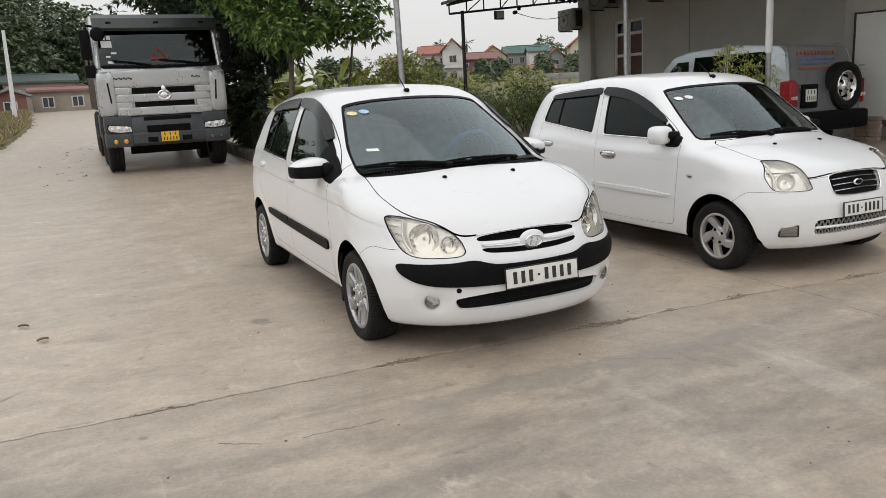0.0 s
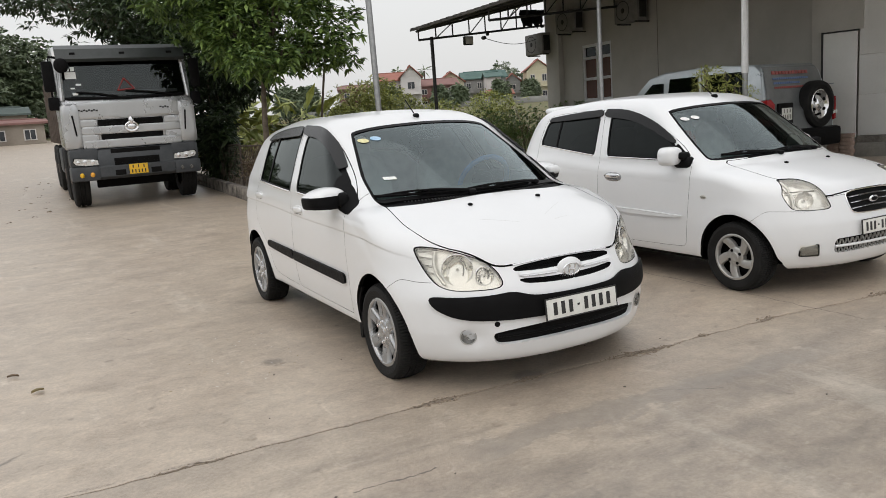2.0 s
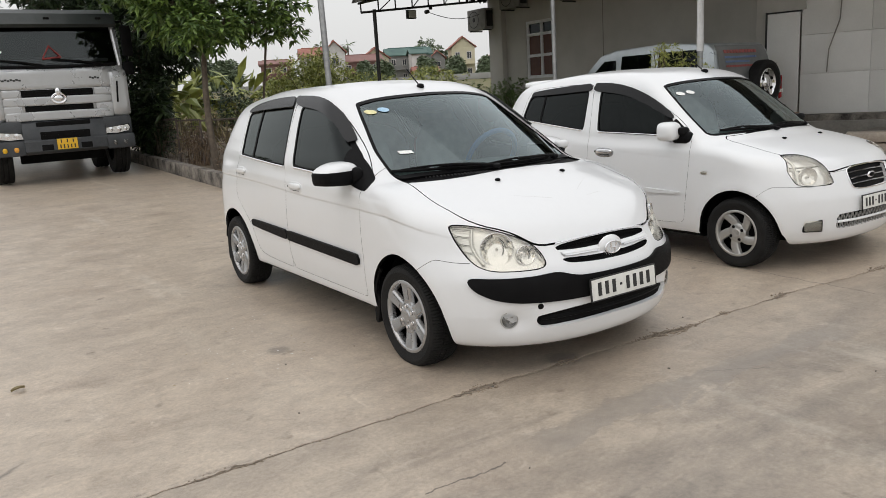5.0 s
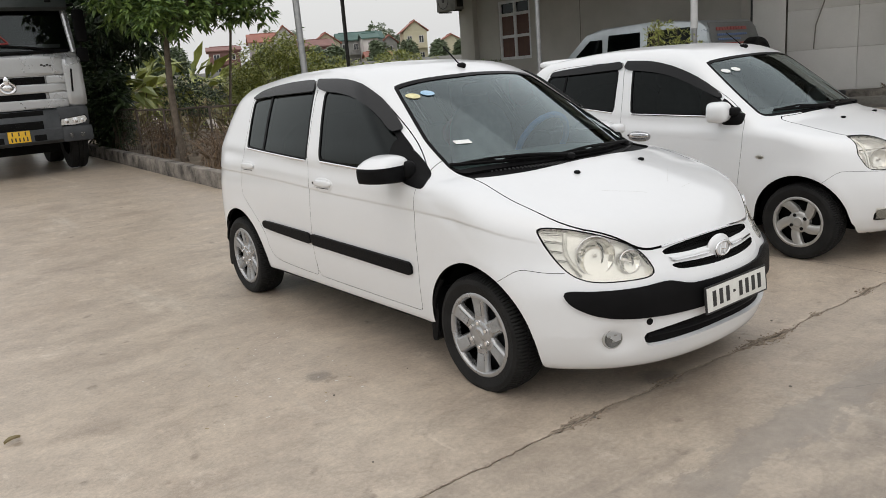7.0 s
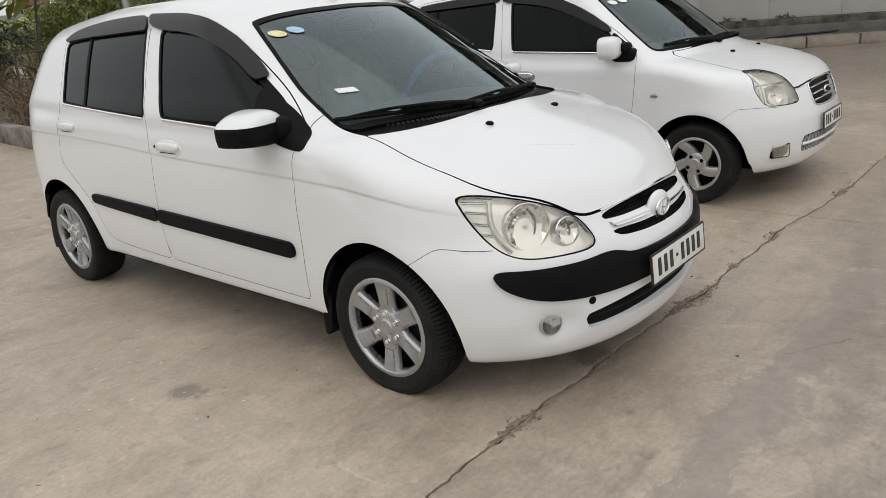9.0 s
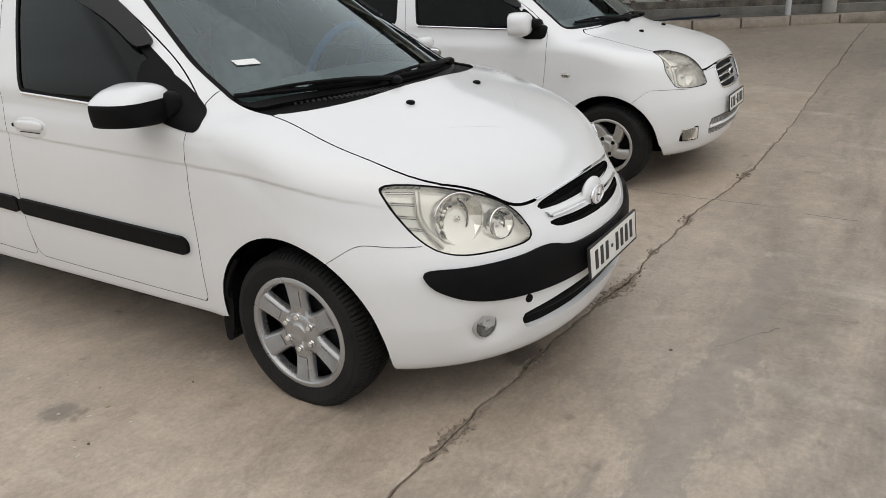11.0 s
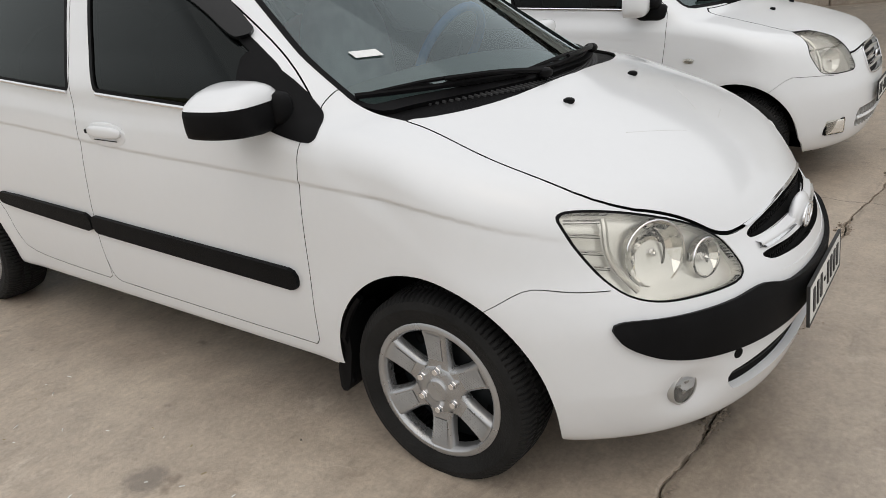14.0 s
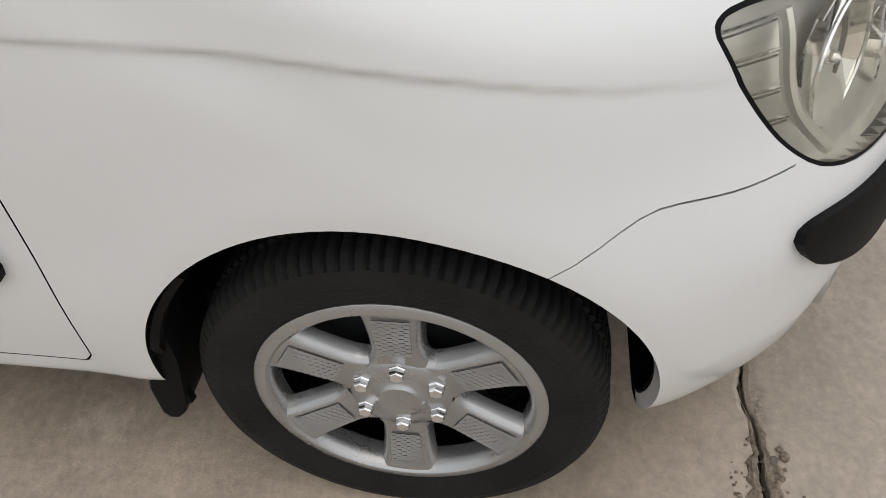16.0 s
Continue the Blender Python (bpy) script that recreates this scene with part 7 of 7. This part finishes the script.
def tree(name, label, base, top, lobes, count, per, length, width, mat, seed, trunk=0.11, category="tree"):
    rng = np.random.default_rng(seed)
    t = thing(name, label, category)
    b, e = Vector(base), Vector(top)
    pts = [b + (e - b) * k + Vector((0.06 * math.sin(5 * k + seed), 0.06 * math.cos(4 * k + seed), 0)) for k in np.linspace(0, 1, 8)]
    bm = tube(pts, trunk, 10, radii=[trunk * (1.15 - 0.6 * k) for k in np.linspace(0, 1, 8)])
    part("trunk", bm, BARK, t, "grey-brown trunk")
    for x, y, z, rx, ry, rz in lobes:
        for k in range(3):
            q = Vector((x + rng.uniform(-0.6, 0.6) * rx, y + rng.uniform(-0.6, 0.6) * ry, z + rng.uniform(-0.3, 0.5) * rz))
            a = pts[5] + (q - pts[5]) * 0.4 + Vector((0, 0, 0.15 * (q - pts[5]).length))
            part("limb", tube([pts[5], a, q], trunk * 0.4, 6, radii=[trunk * 0.5, trunk * 0.33, trunk * 0.1]), BARK, t)
    c, d = crown_points(rng, lobes, count)
    part("crown", leaf_mesh("crown", c, per, length, width, rng, d * 0.6, mat), mat, t, "dense leafy crown")
    return t


def bush(name, label, lobes, count, per, length, width, mat, seed, twigs=14, twig_mat=None, category="bush"):
    rng = np.random.default_rng(seed)
    b = thing(name, label, category)
    c, d = crown_points(rng, lobes, count, 0.25)
    part("foliage", leaf_mesh("foliage", c, per, length, width, rng, d * 0.4 + np.array([0, 0, 0.35]), mat, 0.7), mat, b)
    bm = bmesh.new()
    for k in range(twigs):
        x, y, z, rx, ry, rz = lobes[k % len(lobes)]
        g = land_z(x, y)
        f = Vector((x + rng.uniform(-0.5, 0.5) * rx, y + rng.uniform(-0.5, 0.5) * ry, g - 0.05))
        q = Vector((x + rng.uniform(-0.9, 0.9) * rx, y + rng.uniform(-0.9, 0.9) * ry, z + rng.uniform(0.2, 0.95) * rz))
        tube([f, (f + q) / 2 + Vector((0.05, 0.03, 0.1)), q], 0.012, 5, bm=bm, radii=[0.016, 0.011, 0.005])
    tagged(part("woody_base", bm, twig_mat or BARK, b), kind="stuff")
    return b


def push(x, y, z=0.0, k=1.15):
    return (-2.6 + (x + 2.6) * k, -3.0 + (y + 3.0) * k, 1.37 + (z - 1.37) * k)


def spread(lobes, k=1.15):
    return [(*push(a, b, c, k), d * k, e * k, f * k) for a, b, c, d, e, f in lobes]


# kerb of the bed: blocks along two sides
kerb = thing("kerb", "stained concrete kerb round the planting bed", "kerb", kind="structure")
for k in range(10):
    y = 7.5 + 1.0 * k
    g = land_z(1.1, y + 0.5)
    part("kerb_block", box((0.16, 0.985, 0.30), (1.14 + 0.025 * k, y + 0.5, g + 0.08), 0.018, (1, 0, -1.4)), KERB, kerb)
for k in range(8):
    x = 1.22 + 1.0 * k
    part("kerb_block", box((0.985, 0.16, 0.30), (x + 0.5, 7.55, land_z(x + 0.5, 7.55) + 0.08), 0.018), KERB, kerb)
bedm = bmesh.new()
rows = [[bedm.verts.new((x, y, land_z(x, y) + 0.10 + 0.04 * noise.noise((x * 2, y * 2, 0)))) for x in np.linspace(1.2, 9.0, 20)] for y in np.linspace(7.6, 17.5, 24)]
for a, b in zip(rows, rows[1:]):
    for i in range(19):
        bedm.faces.new((a[i], a[i + 1], b[i + 1], b[i]))
tagged(part("planting_bed", bedm, DIRT), "dry soil of the planting bed", "soil", kind="structure")

G = land_z
tree("broadleaf_tree", "broadleaf tree with glossy green leaves in the kerbed bed", (1.72, 10.8, G(1.7, 10.8)), push(1.25, 9.1, 3.2),
     spread([(1.35, 9.2, 3.1, 1.15, 1.1, 0.85), (0.80, 9.3, 3.1, 0.6, 0.8, 0.65), (2.35, 9.2, 3.05, 0.75, 0.8, 0.7), (1.4, 9.4, 4.2, 1.6, 1.4, 1.0), (0.2, 9.9, 3.9, 0.9, 0.9, 0.8), (1.1, 8.5, 2.55, 0.6, 0.5, 0.35), (2.2, 8.8, 2.6, 0.45, 0.4, 0.3)]),
     2300, 9, 0.17, 0.062, LEAF, 3, 0.062)
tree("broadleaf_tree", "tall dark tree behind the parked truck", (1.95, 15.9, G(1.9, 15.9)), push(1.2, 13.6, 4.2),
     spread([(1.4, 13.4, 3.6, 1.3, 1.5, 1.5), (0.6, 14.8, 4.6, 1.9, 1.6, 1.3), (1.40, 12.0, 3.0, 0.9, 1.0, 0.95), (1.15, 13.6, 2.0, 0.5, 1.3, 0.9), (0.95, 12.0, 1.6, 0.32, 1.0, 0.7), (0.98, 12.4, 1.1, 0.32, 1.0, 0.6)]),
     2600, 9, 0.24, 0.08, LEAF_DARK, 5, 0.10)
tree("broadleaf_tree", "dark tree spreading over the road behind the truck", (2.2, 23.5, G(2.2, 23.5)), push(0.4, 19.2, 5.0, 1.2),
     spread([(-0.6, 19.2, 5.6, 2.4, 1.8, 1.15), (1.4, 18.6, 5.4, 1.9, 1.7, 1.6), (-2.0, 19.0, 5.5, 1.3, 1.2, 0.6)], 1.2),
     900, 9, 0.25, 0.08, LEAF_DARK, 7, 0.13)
bush("shrub", "large yellowish green shrub behind the bed", spread([(4.0, 11.4, 1.50, 0.9, 0.9, 0.75), (3.35, 11.3, 1.2, 0.5, 0.6, 0.6), (4.9, 11.6, 1.35, 0.8, 0.7, 0.7), (3.7, 11.0, 0.8, 0.8, 0.5, 0.6), (4.25, 11.4, 2.0, 0.5, 0.5, 0.4)]), 2500, 8, 0.12, 0.034, LEAF_BUSH, 11)
bush("shrub", "dry brown weeds in the planting bed", spread([(1.35, 8.0, 0.60, 0.5, 0.6, 0.36), (1.05, 7.4, 0.5, 0.28, 0.45, 0.28), (1.9, 7.7, 0.6, 0.5, 0.6, 0.35)]), 420, 7, 0.07, 0.018, TWIG, 12, 90, TWIG)
bush("shrub", "dry brown weeds in the planting bed", spread([(1.2, 10.0, 0.72, 0.3, 0.8, 0.3)]), 160, 7, 0.07, 0.02, TWIG, 14, 50, TWIG)
# added to fill the dark gap beside the truck; its shade is in the leaf colour
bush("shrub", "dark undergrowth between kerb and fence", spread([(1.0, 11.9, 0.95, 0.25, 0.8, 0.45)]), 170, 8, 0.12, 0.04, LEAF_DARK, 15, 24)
bush("hedge", "dense green hedge between the cars and the field", spread([(4.6, 11.0, 0.9, 0.8, 0.6, 0.55), (5.5, 10.8, 0.95, 0.9, 0.6, 0.6), (6.5, 10.6, 0.95, 0.9, 0.6, 0.6), (7.5, 10.4, 0.95, 0.9, 0.6, 0.6), (8.5, 10.2, 0.95, 0.8, 0.6, 0.6)]), 3600, 8, 0.075, 0.026, LEAF_HEDGE, 16, 30, category="hedge")
bush("shrub", "loose light green shrub behind the hedge", spread([(8.6, 13.4, 1.45, 0.8, 0.7, 0.6), (7.3, 14.5, 1.4, 0.8, 0.7, 0.55), (9.3, 15.0, 1.5, 0.7, 0.7, 0.6), (6.2, 13.4, 1.2, 0.8, 0.7, 0.5)]), 800, 8, 0.16, 0.04, LEAF_BUSH, 17)
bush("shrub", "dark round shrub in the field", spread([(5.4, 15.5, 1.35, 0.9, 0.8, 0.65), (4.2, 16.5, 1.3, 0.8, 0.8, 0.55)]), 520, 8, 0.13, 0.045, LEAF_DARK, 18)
bush("sapling", "young tree with small leaves beside the post", [(6.9, 4.55, 1.45, 0.38, 0.38, 0.42), (7.25, 4.4, 1.35, 0.3, 0.3, 0.35), (6.75, 4.6, 1.75, 0.16, 0.16, 0.2)], 190, 8, 0.085, 0.02, LEAF_BUSH, 19, 16)
rng = np.random.default_rng(31)
pts = np.stack([rng.uniform(2, 14, 900), rng.uniform(14, 60, 900), np.zeros(900)], 1)
pts[:, 2] = land(pts[:, 0], pts[:, 1]) + 0.05
tagged(new("dry_field_grass", leaf_mesh("dry_field_grass", pts, 14, 0.7, 0.07, rng, np.tile([0, 0, 1.6], (900, 1)), STRAW)), "dry yellow grass of the field", "grass", kind="stuff")
pts = []
for k in range(1500):
    y = rng.uniform(14, 90)
    pts.append((float(road_l(y)) - abs(rng.normal(0, 1.4)) - 0.1, y, 0))
pts = np.array(pts)
pts[:, 2] = land(pts[:, 0], pts[:, 1])
tagged(new("verge_grass", leaf_mesh("verge_grass", pts, 12, 0.55, 0.035, rng, np.tile([0, 0, 1.5], (1500, 1)), STRAW)), "dry grass along the road's edge", "grass", kind="stuff")
bush("banana_clump", "banana plants with broad pale leaves", [(3.6, 20.5, 1.6, 0.9, 0.7, 0.6), (4.8, 21.5, 1.5, 0.8, 0.7, 0.5), (6.3, 22.0, 1.5, 0.8, 0.7, 0.5)], 34, 5, 1.25, 0.30, LEAF_BUSH, 21, 8)
pts = np.stack([rng.normal(-2.35, 0.42, 26), rng.uniform(11, 22, 26), np.zeros(26)], 1)
pts[:, 2] = land(pts[:, 0], pts[:, 1]) + 0.015
tagged(new("fallen_leaves", leaf_mesh("fallen_leaves", pts, 2, 0.09, 0.036, rng, None, LITTER, 0.1)), "dry fallen leaves on the road", "leaves", kind="stuff")

# wire fence panels
fence = thing("wire_fence", "rusty wire mesh fence panels on thin posts", "fence")
ends = [push(x, y)[:2] for x, y in ((0.95, 12.2), (1.08, 10.7), (1.2, 9.7), (1.75, 9.2), (2.3, 8.9))]
for (x0, y0), (x1, y1) in zip(ends, ends[1:]):
    g = G((x0 + x1) / 2, (y0 + y1) / 2)
    part("post", rod((x0, y0, g), (x0, y0, g + 1.0), 0.022, seg=8), RUST, fence)
    wires = bmesh.new()
    n = max(6, int(math.hypot(x1 - x0, y1 - y0) / 0.10))
    for k in range(n + 1):
        x, y = x0 + (x1 - x0) * k / n, y0 + (y1 - y0) * k / n
        rod((x, y, g + 0.08), (x, y, g + 0.97), 0.004, seg=4, bm=wires, caps=False)
    for k in range(9):
        rod((x0, y0, g + 0.08 + 0.11 * k), (x1, y1, g + 0.08 + 0.11 * k), 0.004, seg=4, bm=wires, caps=False)
    tagged(part("wire_mesh", wires, RUST, fence), kind="stuff")
    part("top_rail", rod((x0, y0, g + 0.98), (x1, y1, g + 0.98), 0.014, seg=6), RUST, fence)

pole = thing("lamp_pole", "thin grey steel pole behind the white car", "pole")
part("shaft", rod((3.26, 8.85, G(3.2, 8.85)), (3.18, 8.85, 6.4), 0.052, seg=14), GALV, pole)
part("cross_bar", rod((3.2, 8.85, 3.96), (4.36, 8.8, 4.0), 0.02, seg=8), GALV, pole)
part("cross_bar", rod((4.36, 8.8, 4.0), (4.33, 8.8, 5.6), 0.02, seg=8), GALV, pole)
prop = tagged(part("bamboo_prop", tube([(3.1, 11.8, 0.9), (3.4, 11.9, 2.6), (3.8, 12.0, 4.6)], 0.025, 8), BARK), "thin leaning bamboo pole", "pole")
for k, (x, y) in enumerate(((-5.6, 47.0), (-8.6, 60.0))):
    p = thing("utility_pole", "thin concrete utility pole by the road", "pole", pose(x, y, G(x, y)))
    part("shaft", rod((0, 0, 0), (0.1, 0, 5.2), 0.13, 0.09, seg=10), WHITE_METAL, p)

# small litter on the yard
for k, (x, y, a) in enumerate(((-2.494, 1.076, 20), (-2.626, 1.504, 160))):
    bm = bmesh.new()
    rows = [[bm.verts.new((0.035 * (u - 0.5) * 2, 0.014 * (v - 0.5) * 2 * (1 - (2 * u - 1) ** 2 * 0.8), 0.006 + 0.012 * (2 * v - 1) ** 2 + 0.006 * math.sin(3 * u))) for u in np.linspace(0, 1, 6)] for v in (0, 0.5, 1)]
    for p, q in zip(rows, rows[1:]):
        for i in range(5):
            bm.faces.new((p[i], p[i + 1], q[i + 1], q[i]))
    tagged(part("dry_leaf", bm, LITTER if k else STRAW, None, "", pose(x, y, 0.0, 0, 0, a)), "curled dry leaf lying on the concrete", "leaf", "leaves on the yard")
rng = np.random.default_rng(91)
for k in range(34):
    x, y, a, ln = rng.uniform(-1.9, -0.95), rng.uniform(0.35, 1.5), rng.uniform(0, 180), rng.uniform(0.006, 0.02)
    tagged(part("straw_fleck", box((ln, 0.0022, 0.0016), (0, 0, 0.002), 0, (0, 0, 0)), PAPER if k % 3 else STRAW, None, "", pose(x, y, 0.0, 0, 0, a)), "tiny pale straw fleck on the concrete", "straw", "straw flecks on the yard")
rng = np.random.default_rng(77)
for k in range(26):
    x, y = rng.uniform(-2.2, 1.2), rng.uniform(-2.6, 1.2)
    tagged(part("pebble", blob((rng.uniform(0.003, 0.008), rng.uniform(0.003, 0.007), 0.003), (0, 0, 0.002), 2.2, 8), KERB, None, "", pose(x, y, 0.0, 0, 0, rng.uniform(0, 180))), "small loose pebble on the concrete", "pebble", "pebbles on the yard")


# ---- the village beyond the field ----
# distance haze is mixed into the roof colours, paler and duller than near tiles
ROOF_RED = surface("hazed_red_tile_roof", (0.27, 0.11, 0.085), (0.37, 0.16, 0.12), 0.8, 0.8, 0, 0.3, 6)
ROOF_GREEN = surface("green_tile_roof", (0.06, 0.11, 0.10), (0.10, 0.17, 0.15), 0.8, 0.8, 0, 0.3, 6)
W_CREAM = surface("cream_house_wall", (0.50, 0.46, 0.32), (0.60, 0.56, 0.42), 0.5, 0.9)
W_WHITE = surface("white_house_wall", (0.52, 0.50, 0.49), (0.66, 0.64, 0.62), 0.5, 0.9)
W_GREY = surface("grey_house_wall", (0.24, 0.24, 0.23), (0.34, 0.34, 0.33), 0.5, 0.9)
W_RED = surface("dull_red_house_wall", (0.19, 0.105, 0.095), (0.27, 0.15, 0.135), 0.5, 0.9)
W_PINK = surface("pale_mauve_house_wall", (0.42, 0.37, 0.39), (0.52, 0.47, 0.48), 0.5, 0.9)
W_HUT = surface("weathered_hut_wall", (0.22, 0.19, 0.16), (0.36, 0.32, 0.27), 0.5, 0.9)
W_BRICK = surface("weathered_brick_wall", (0.15, 0.075, 0.058), (0.23, 0.12, 0.095), 0.8, 0.9)
ROOF_HUT = surface("dull_green_sheet", (0.07, 0.095, 0.09), (0.11, 0.14, 0.13), 0.8, 0.7)
PANE = surface("dark_window_pane", (0.03, 0.035, 0.04), (0.07, 0.075, 0.085), 2, 0.2)


def house(x, y, w, d, h, roof_h, wall_m, roof_m, label, turn=0, gable_front=False, bays=3, floors=2):
    w, d, h, roof_h = 0.88 * w, 0.88 * d, 0.88 * h, 0.88 * roof_h
    b = thing("house", label, "house", pose(x, y, G(x, y) - 0.3, 0, 0, turn), "village houses")
    part("wall", box((w, d, h), (0, 0, h / 2), 0.02), wall_m, b)
    o = 0.35
    if gable_front:
        r = prism([(-w / 2 - o, h - 0.1), (0, h + roof_h), (w / 2 + o, h - 0.1), (w / 2 + o, h + 0.06), (0, h + roof_h + 0.18), (-w / 2 - o, h + 0.06)], -d / 2 - o, d / 2 + o, "Y")
        part("gable", prism([(-w / 2, h), (w / 2, h), (0, h + roof_h)], -d / 2, d / 2, "Y"), wall_m, b)
    else:
        r = prism([(-d / 2 - o, h - 0.1), (0, h + roof_h), (d / 2 + o, h - 0.1), (d / 2 + o, h + 0.06), (0, h + roof_h + 0.18), (-d / 2 - o, h + 0.06)], -w / 2 - o, w / 2 + o, "X")
        part("gable", prism([(-d / 2, h), (d / 2, h), (0, h + roof_h)], -w / 2, w / 2, "X"), wall_m, b)
    part("roof", r, roof_m, b)
    part("ridge", box((w * 0.9 if not gable_front else 0.2, 0.2 if not gable_front else d, 0.25), (0, 0, h + roof_h + 0.15), 0.04), roof_m, b)
    for f in range(floors):
        z = h / floors * (f + 0.52)
        for k in range(bays):
            wx = -w / 2 + w * (k + 0.5) / bays
            wn_ = part("window", box((w / bays * 0.42, 0.08, h / floors * 0.46), (wx, -d / 2 - 0.03, z), 0.01), W_WHITE, b)
            part("pane", box((w / bays * 0.34, 0.06, h / floors * 0.38), (wx, -d / 2 - 0.06, z)), PANE, wn_)
            part("window_bar", box((0.06, 0.06, h / floors * 0.38), (wx, -d / 2 - 0.08, z)), W_WHITE, wn_)
        if f:
            part("balcony", box((w * 0.96, 0.7, 0.12), (0, -d / 2 - 0.3, h / floors * f), 0.02), wall_m, b)
            for k in range(int(w / 0.6)):
                part("baluster", box((0.08, 0.08, 0.6), (-w * 0.46 + 0.6 * k, -d / 2 - 0.6, h / floors * f + 0.35)), wall_m, b)
    return b


house(50.9, 110, 5.4, 7, 5.6, 1.4, W_PINK, ROOF_RED, "two-storey pale house with a red tiled roof", -22, False, 2)
house(52.6, 107, 3.6, 5, 6.0, 1.9, W_WHITE, ROOF_RED, "white house wing with a red gable", -22, True, 1)
house(43.2, 108, 5.0, 6, 4.4, 0.6, W_RED, W_RED, "dull red low house", -22, False, 2)
house(58.8, 110, 7.5, 7, 4.4, 1.2, W_RED, W_RED, "dull red two-storey house", -22, False, 3)
house(62.6, 112, 5.0, 6, 4.9, 1.9, W_CREAM, ROOF_RED, "cream house with a red gabled roof", -22, True, 2)
house(69.4, 112, 8.5, 7, 5.4, 1.4, W_GREY, ROOF_GREEN, "grey house with a green roof", -25, False, 4)
house(67.6, 106, 2.8, 5, 5.4, 0.8, W_WHITE, ROOF_GREEN, "white narrow house front with a balcony", -25, False, 1)
house(65.0, 100, 4.2, 4, 2.0, 0.8, W_CREAM, ROOF_RED, "low shed with a red roof", -25, False, 2, 1)
house(78.2, 108, 4.6, 6, 6.4, 1.9, W_CREAM, ROOF_RED, "tall cream house with a red gable", -28, True, 2)
house(75.5, 112, 3.0, 5, 4.6, 1.4, W_GREY, ROOF_RED, "grey house with a red roof", -28, True, 1)
house(83.0, 104, 6.5, 6, 3.4, 1.9, W_CREAM, ROOF_RED, "low house with a broad red roof", -30, True, 2, 1)
house(-7.0, 64, 2.6, 3, 1.9, 0.5, W_BRICK, W_GREY, "low red brick hut with a grey sheet roof", 6, True, 1, 1)
house(-3.4, 68, 5.0, 4, 2.2, 0.2, W_HUT, W_RED, "low pale hut with a flat red roof", 4, False, 2, 1)
house(-5.2, 75, 6.6, 4, 3.1, 0.6, W_HUT, ROOF_HUT, "long hut with a dull green sheet roof", 4, False, 3, 1)
fencew = tagged(part("field_wall", box((70, 0.2, 0.9), (62, 96, G(62, 96) + 0.4), 0.02, (0, 0, -25)), W_GREY), "low grey wall before the village", "wall", kind="structure")

for k, (x, y, s) in enumerate(((-9.5, 78, 1.5), (-13.5, 82, 1.6), (-5.0, 86, 1.45), (-0.5, 88, 1.3), (-18, 86, 1.6), (3.5, 92, 1.1), (-8, 98, 1.6), (-24, 80, 1.6), (8, 96, 1.0), (-11, 92, 1.7))):
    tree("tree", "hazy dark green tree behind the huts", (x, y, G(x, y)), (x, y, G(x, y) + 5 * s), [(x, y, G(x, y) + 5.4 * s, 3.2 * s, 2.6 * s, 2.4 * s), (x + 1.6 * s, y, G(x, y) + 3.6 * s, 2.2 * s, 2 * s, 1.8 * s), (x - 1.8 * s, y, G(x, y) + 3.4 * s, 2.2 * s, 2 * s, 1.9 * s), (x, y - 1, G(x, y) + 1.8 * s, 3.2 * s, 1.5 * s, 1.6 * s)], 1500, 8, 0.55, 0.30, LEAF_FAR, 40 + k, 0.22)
for k, (x, y, s) in enumerate(((84, 128, 1.0), (90, 132, 0.8), (40, 120, 0.6), (64, 98, 0.42), (72, 101, 0.42), (57, 99, 0.38), (76, 98, 0.40), (46, 100, 0.4), (52, 96, 0.36), (36, 110, 0.5), (80, 97, 0.38), (31, 104, 0.5), (27, 90, 0.4), (22, 96, 0.5))):
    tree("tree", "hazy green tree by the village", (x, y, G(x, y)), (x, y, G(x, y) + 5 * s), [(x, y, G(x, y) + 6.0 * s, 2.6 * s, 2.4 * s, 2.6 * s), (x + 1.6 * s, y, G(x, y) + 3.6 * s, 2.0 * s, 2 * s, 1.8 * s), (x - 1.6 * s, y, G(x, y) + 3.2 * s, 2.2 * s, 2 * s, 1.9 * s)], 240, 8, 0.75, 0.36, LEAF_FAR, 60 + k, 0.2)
for x, y in ((57.6, 122), (64.0, 124)):
    p = thing("palm_tree", "slender palm above the roofs", "tree")
    part("trunk", tube([(x, y, G(x, y)), (x + 0.2, y, G(x, y) + 7.0)], 0.16, 8), BARK, p)
    rngp = np.random.default_rng(int(x))
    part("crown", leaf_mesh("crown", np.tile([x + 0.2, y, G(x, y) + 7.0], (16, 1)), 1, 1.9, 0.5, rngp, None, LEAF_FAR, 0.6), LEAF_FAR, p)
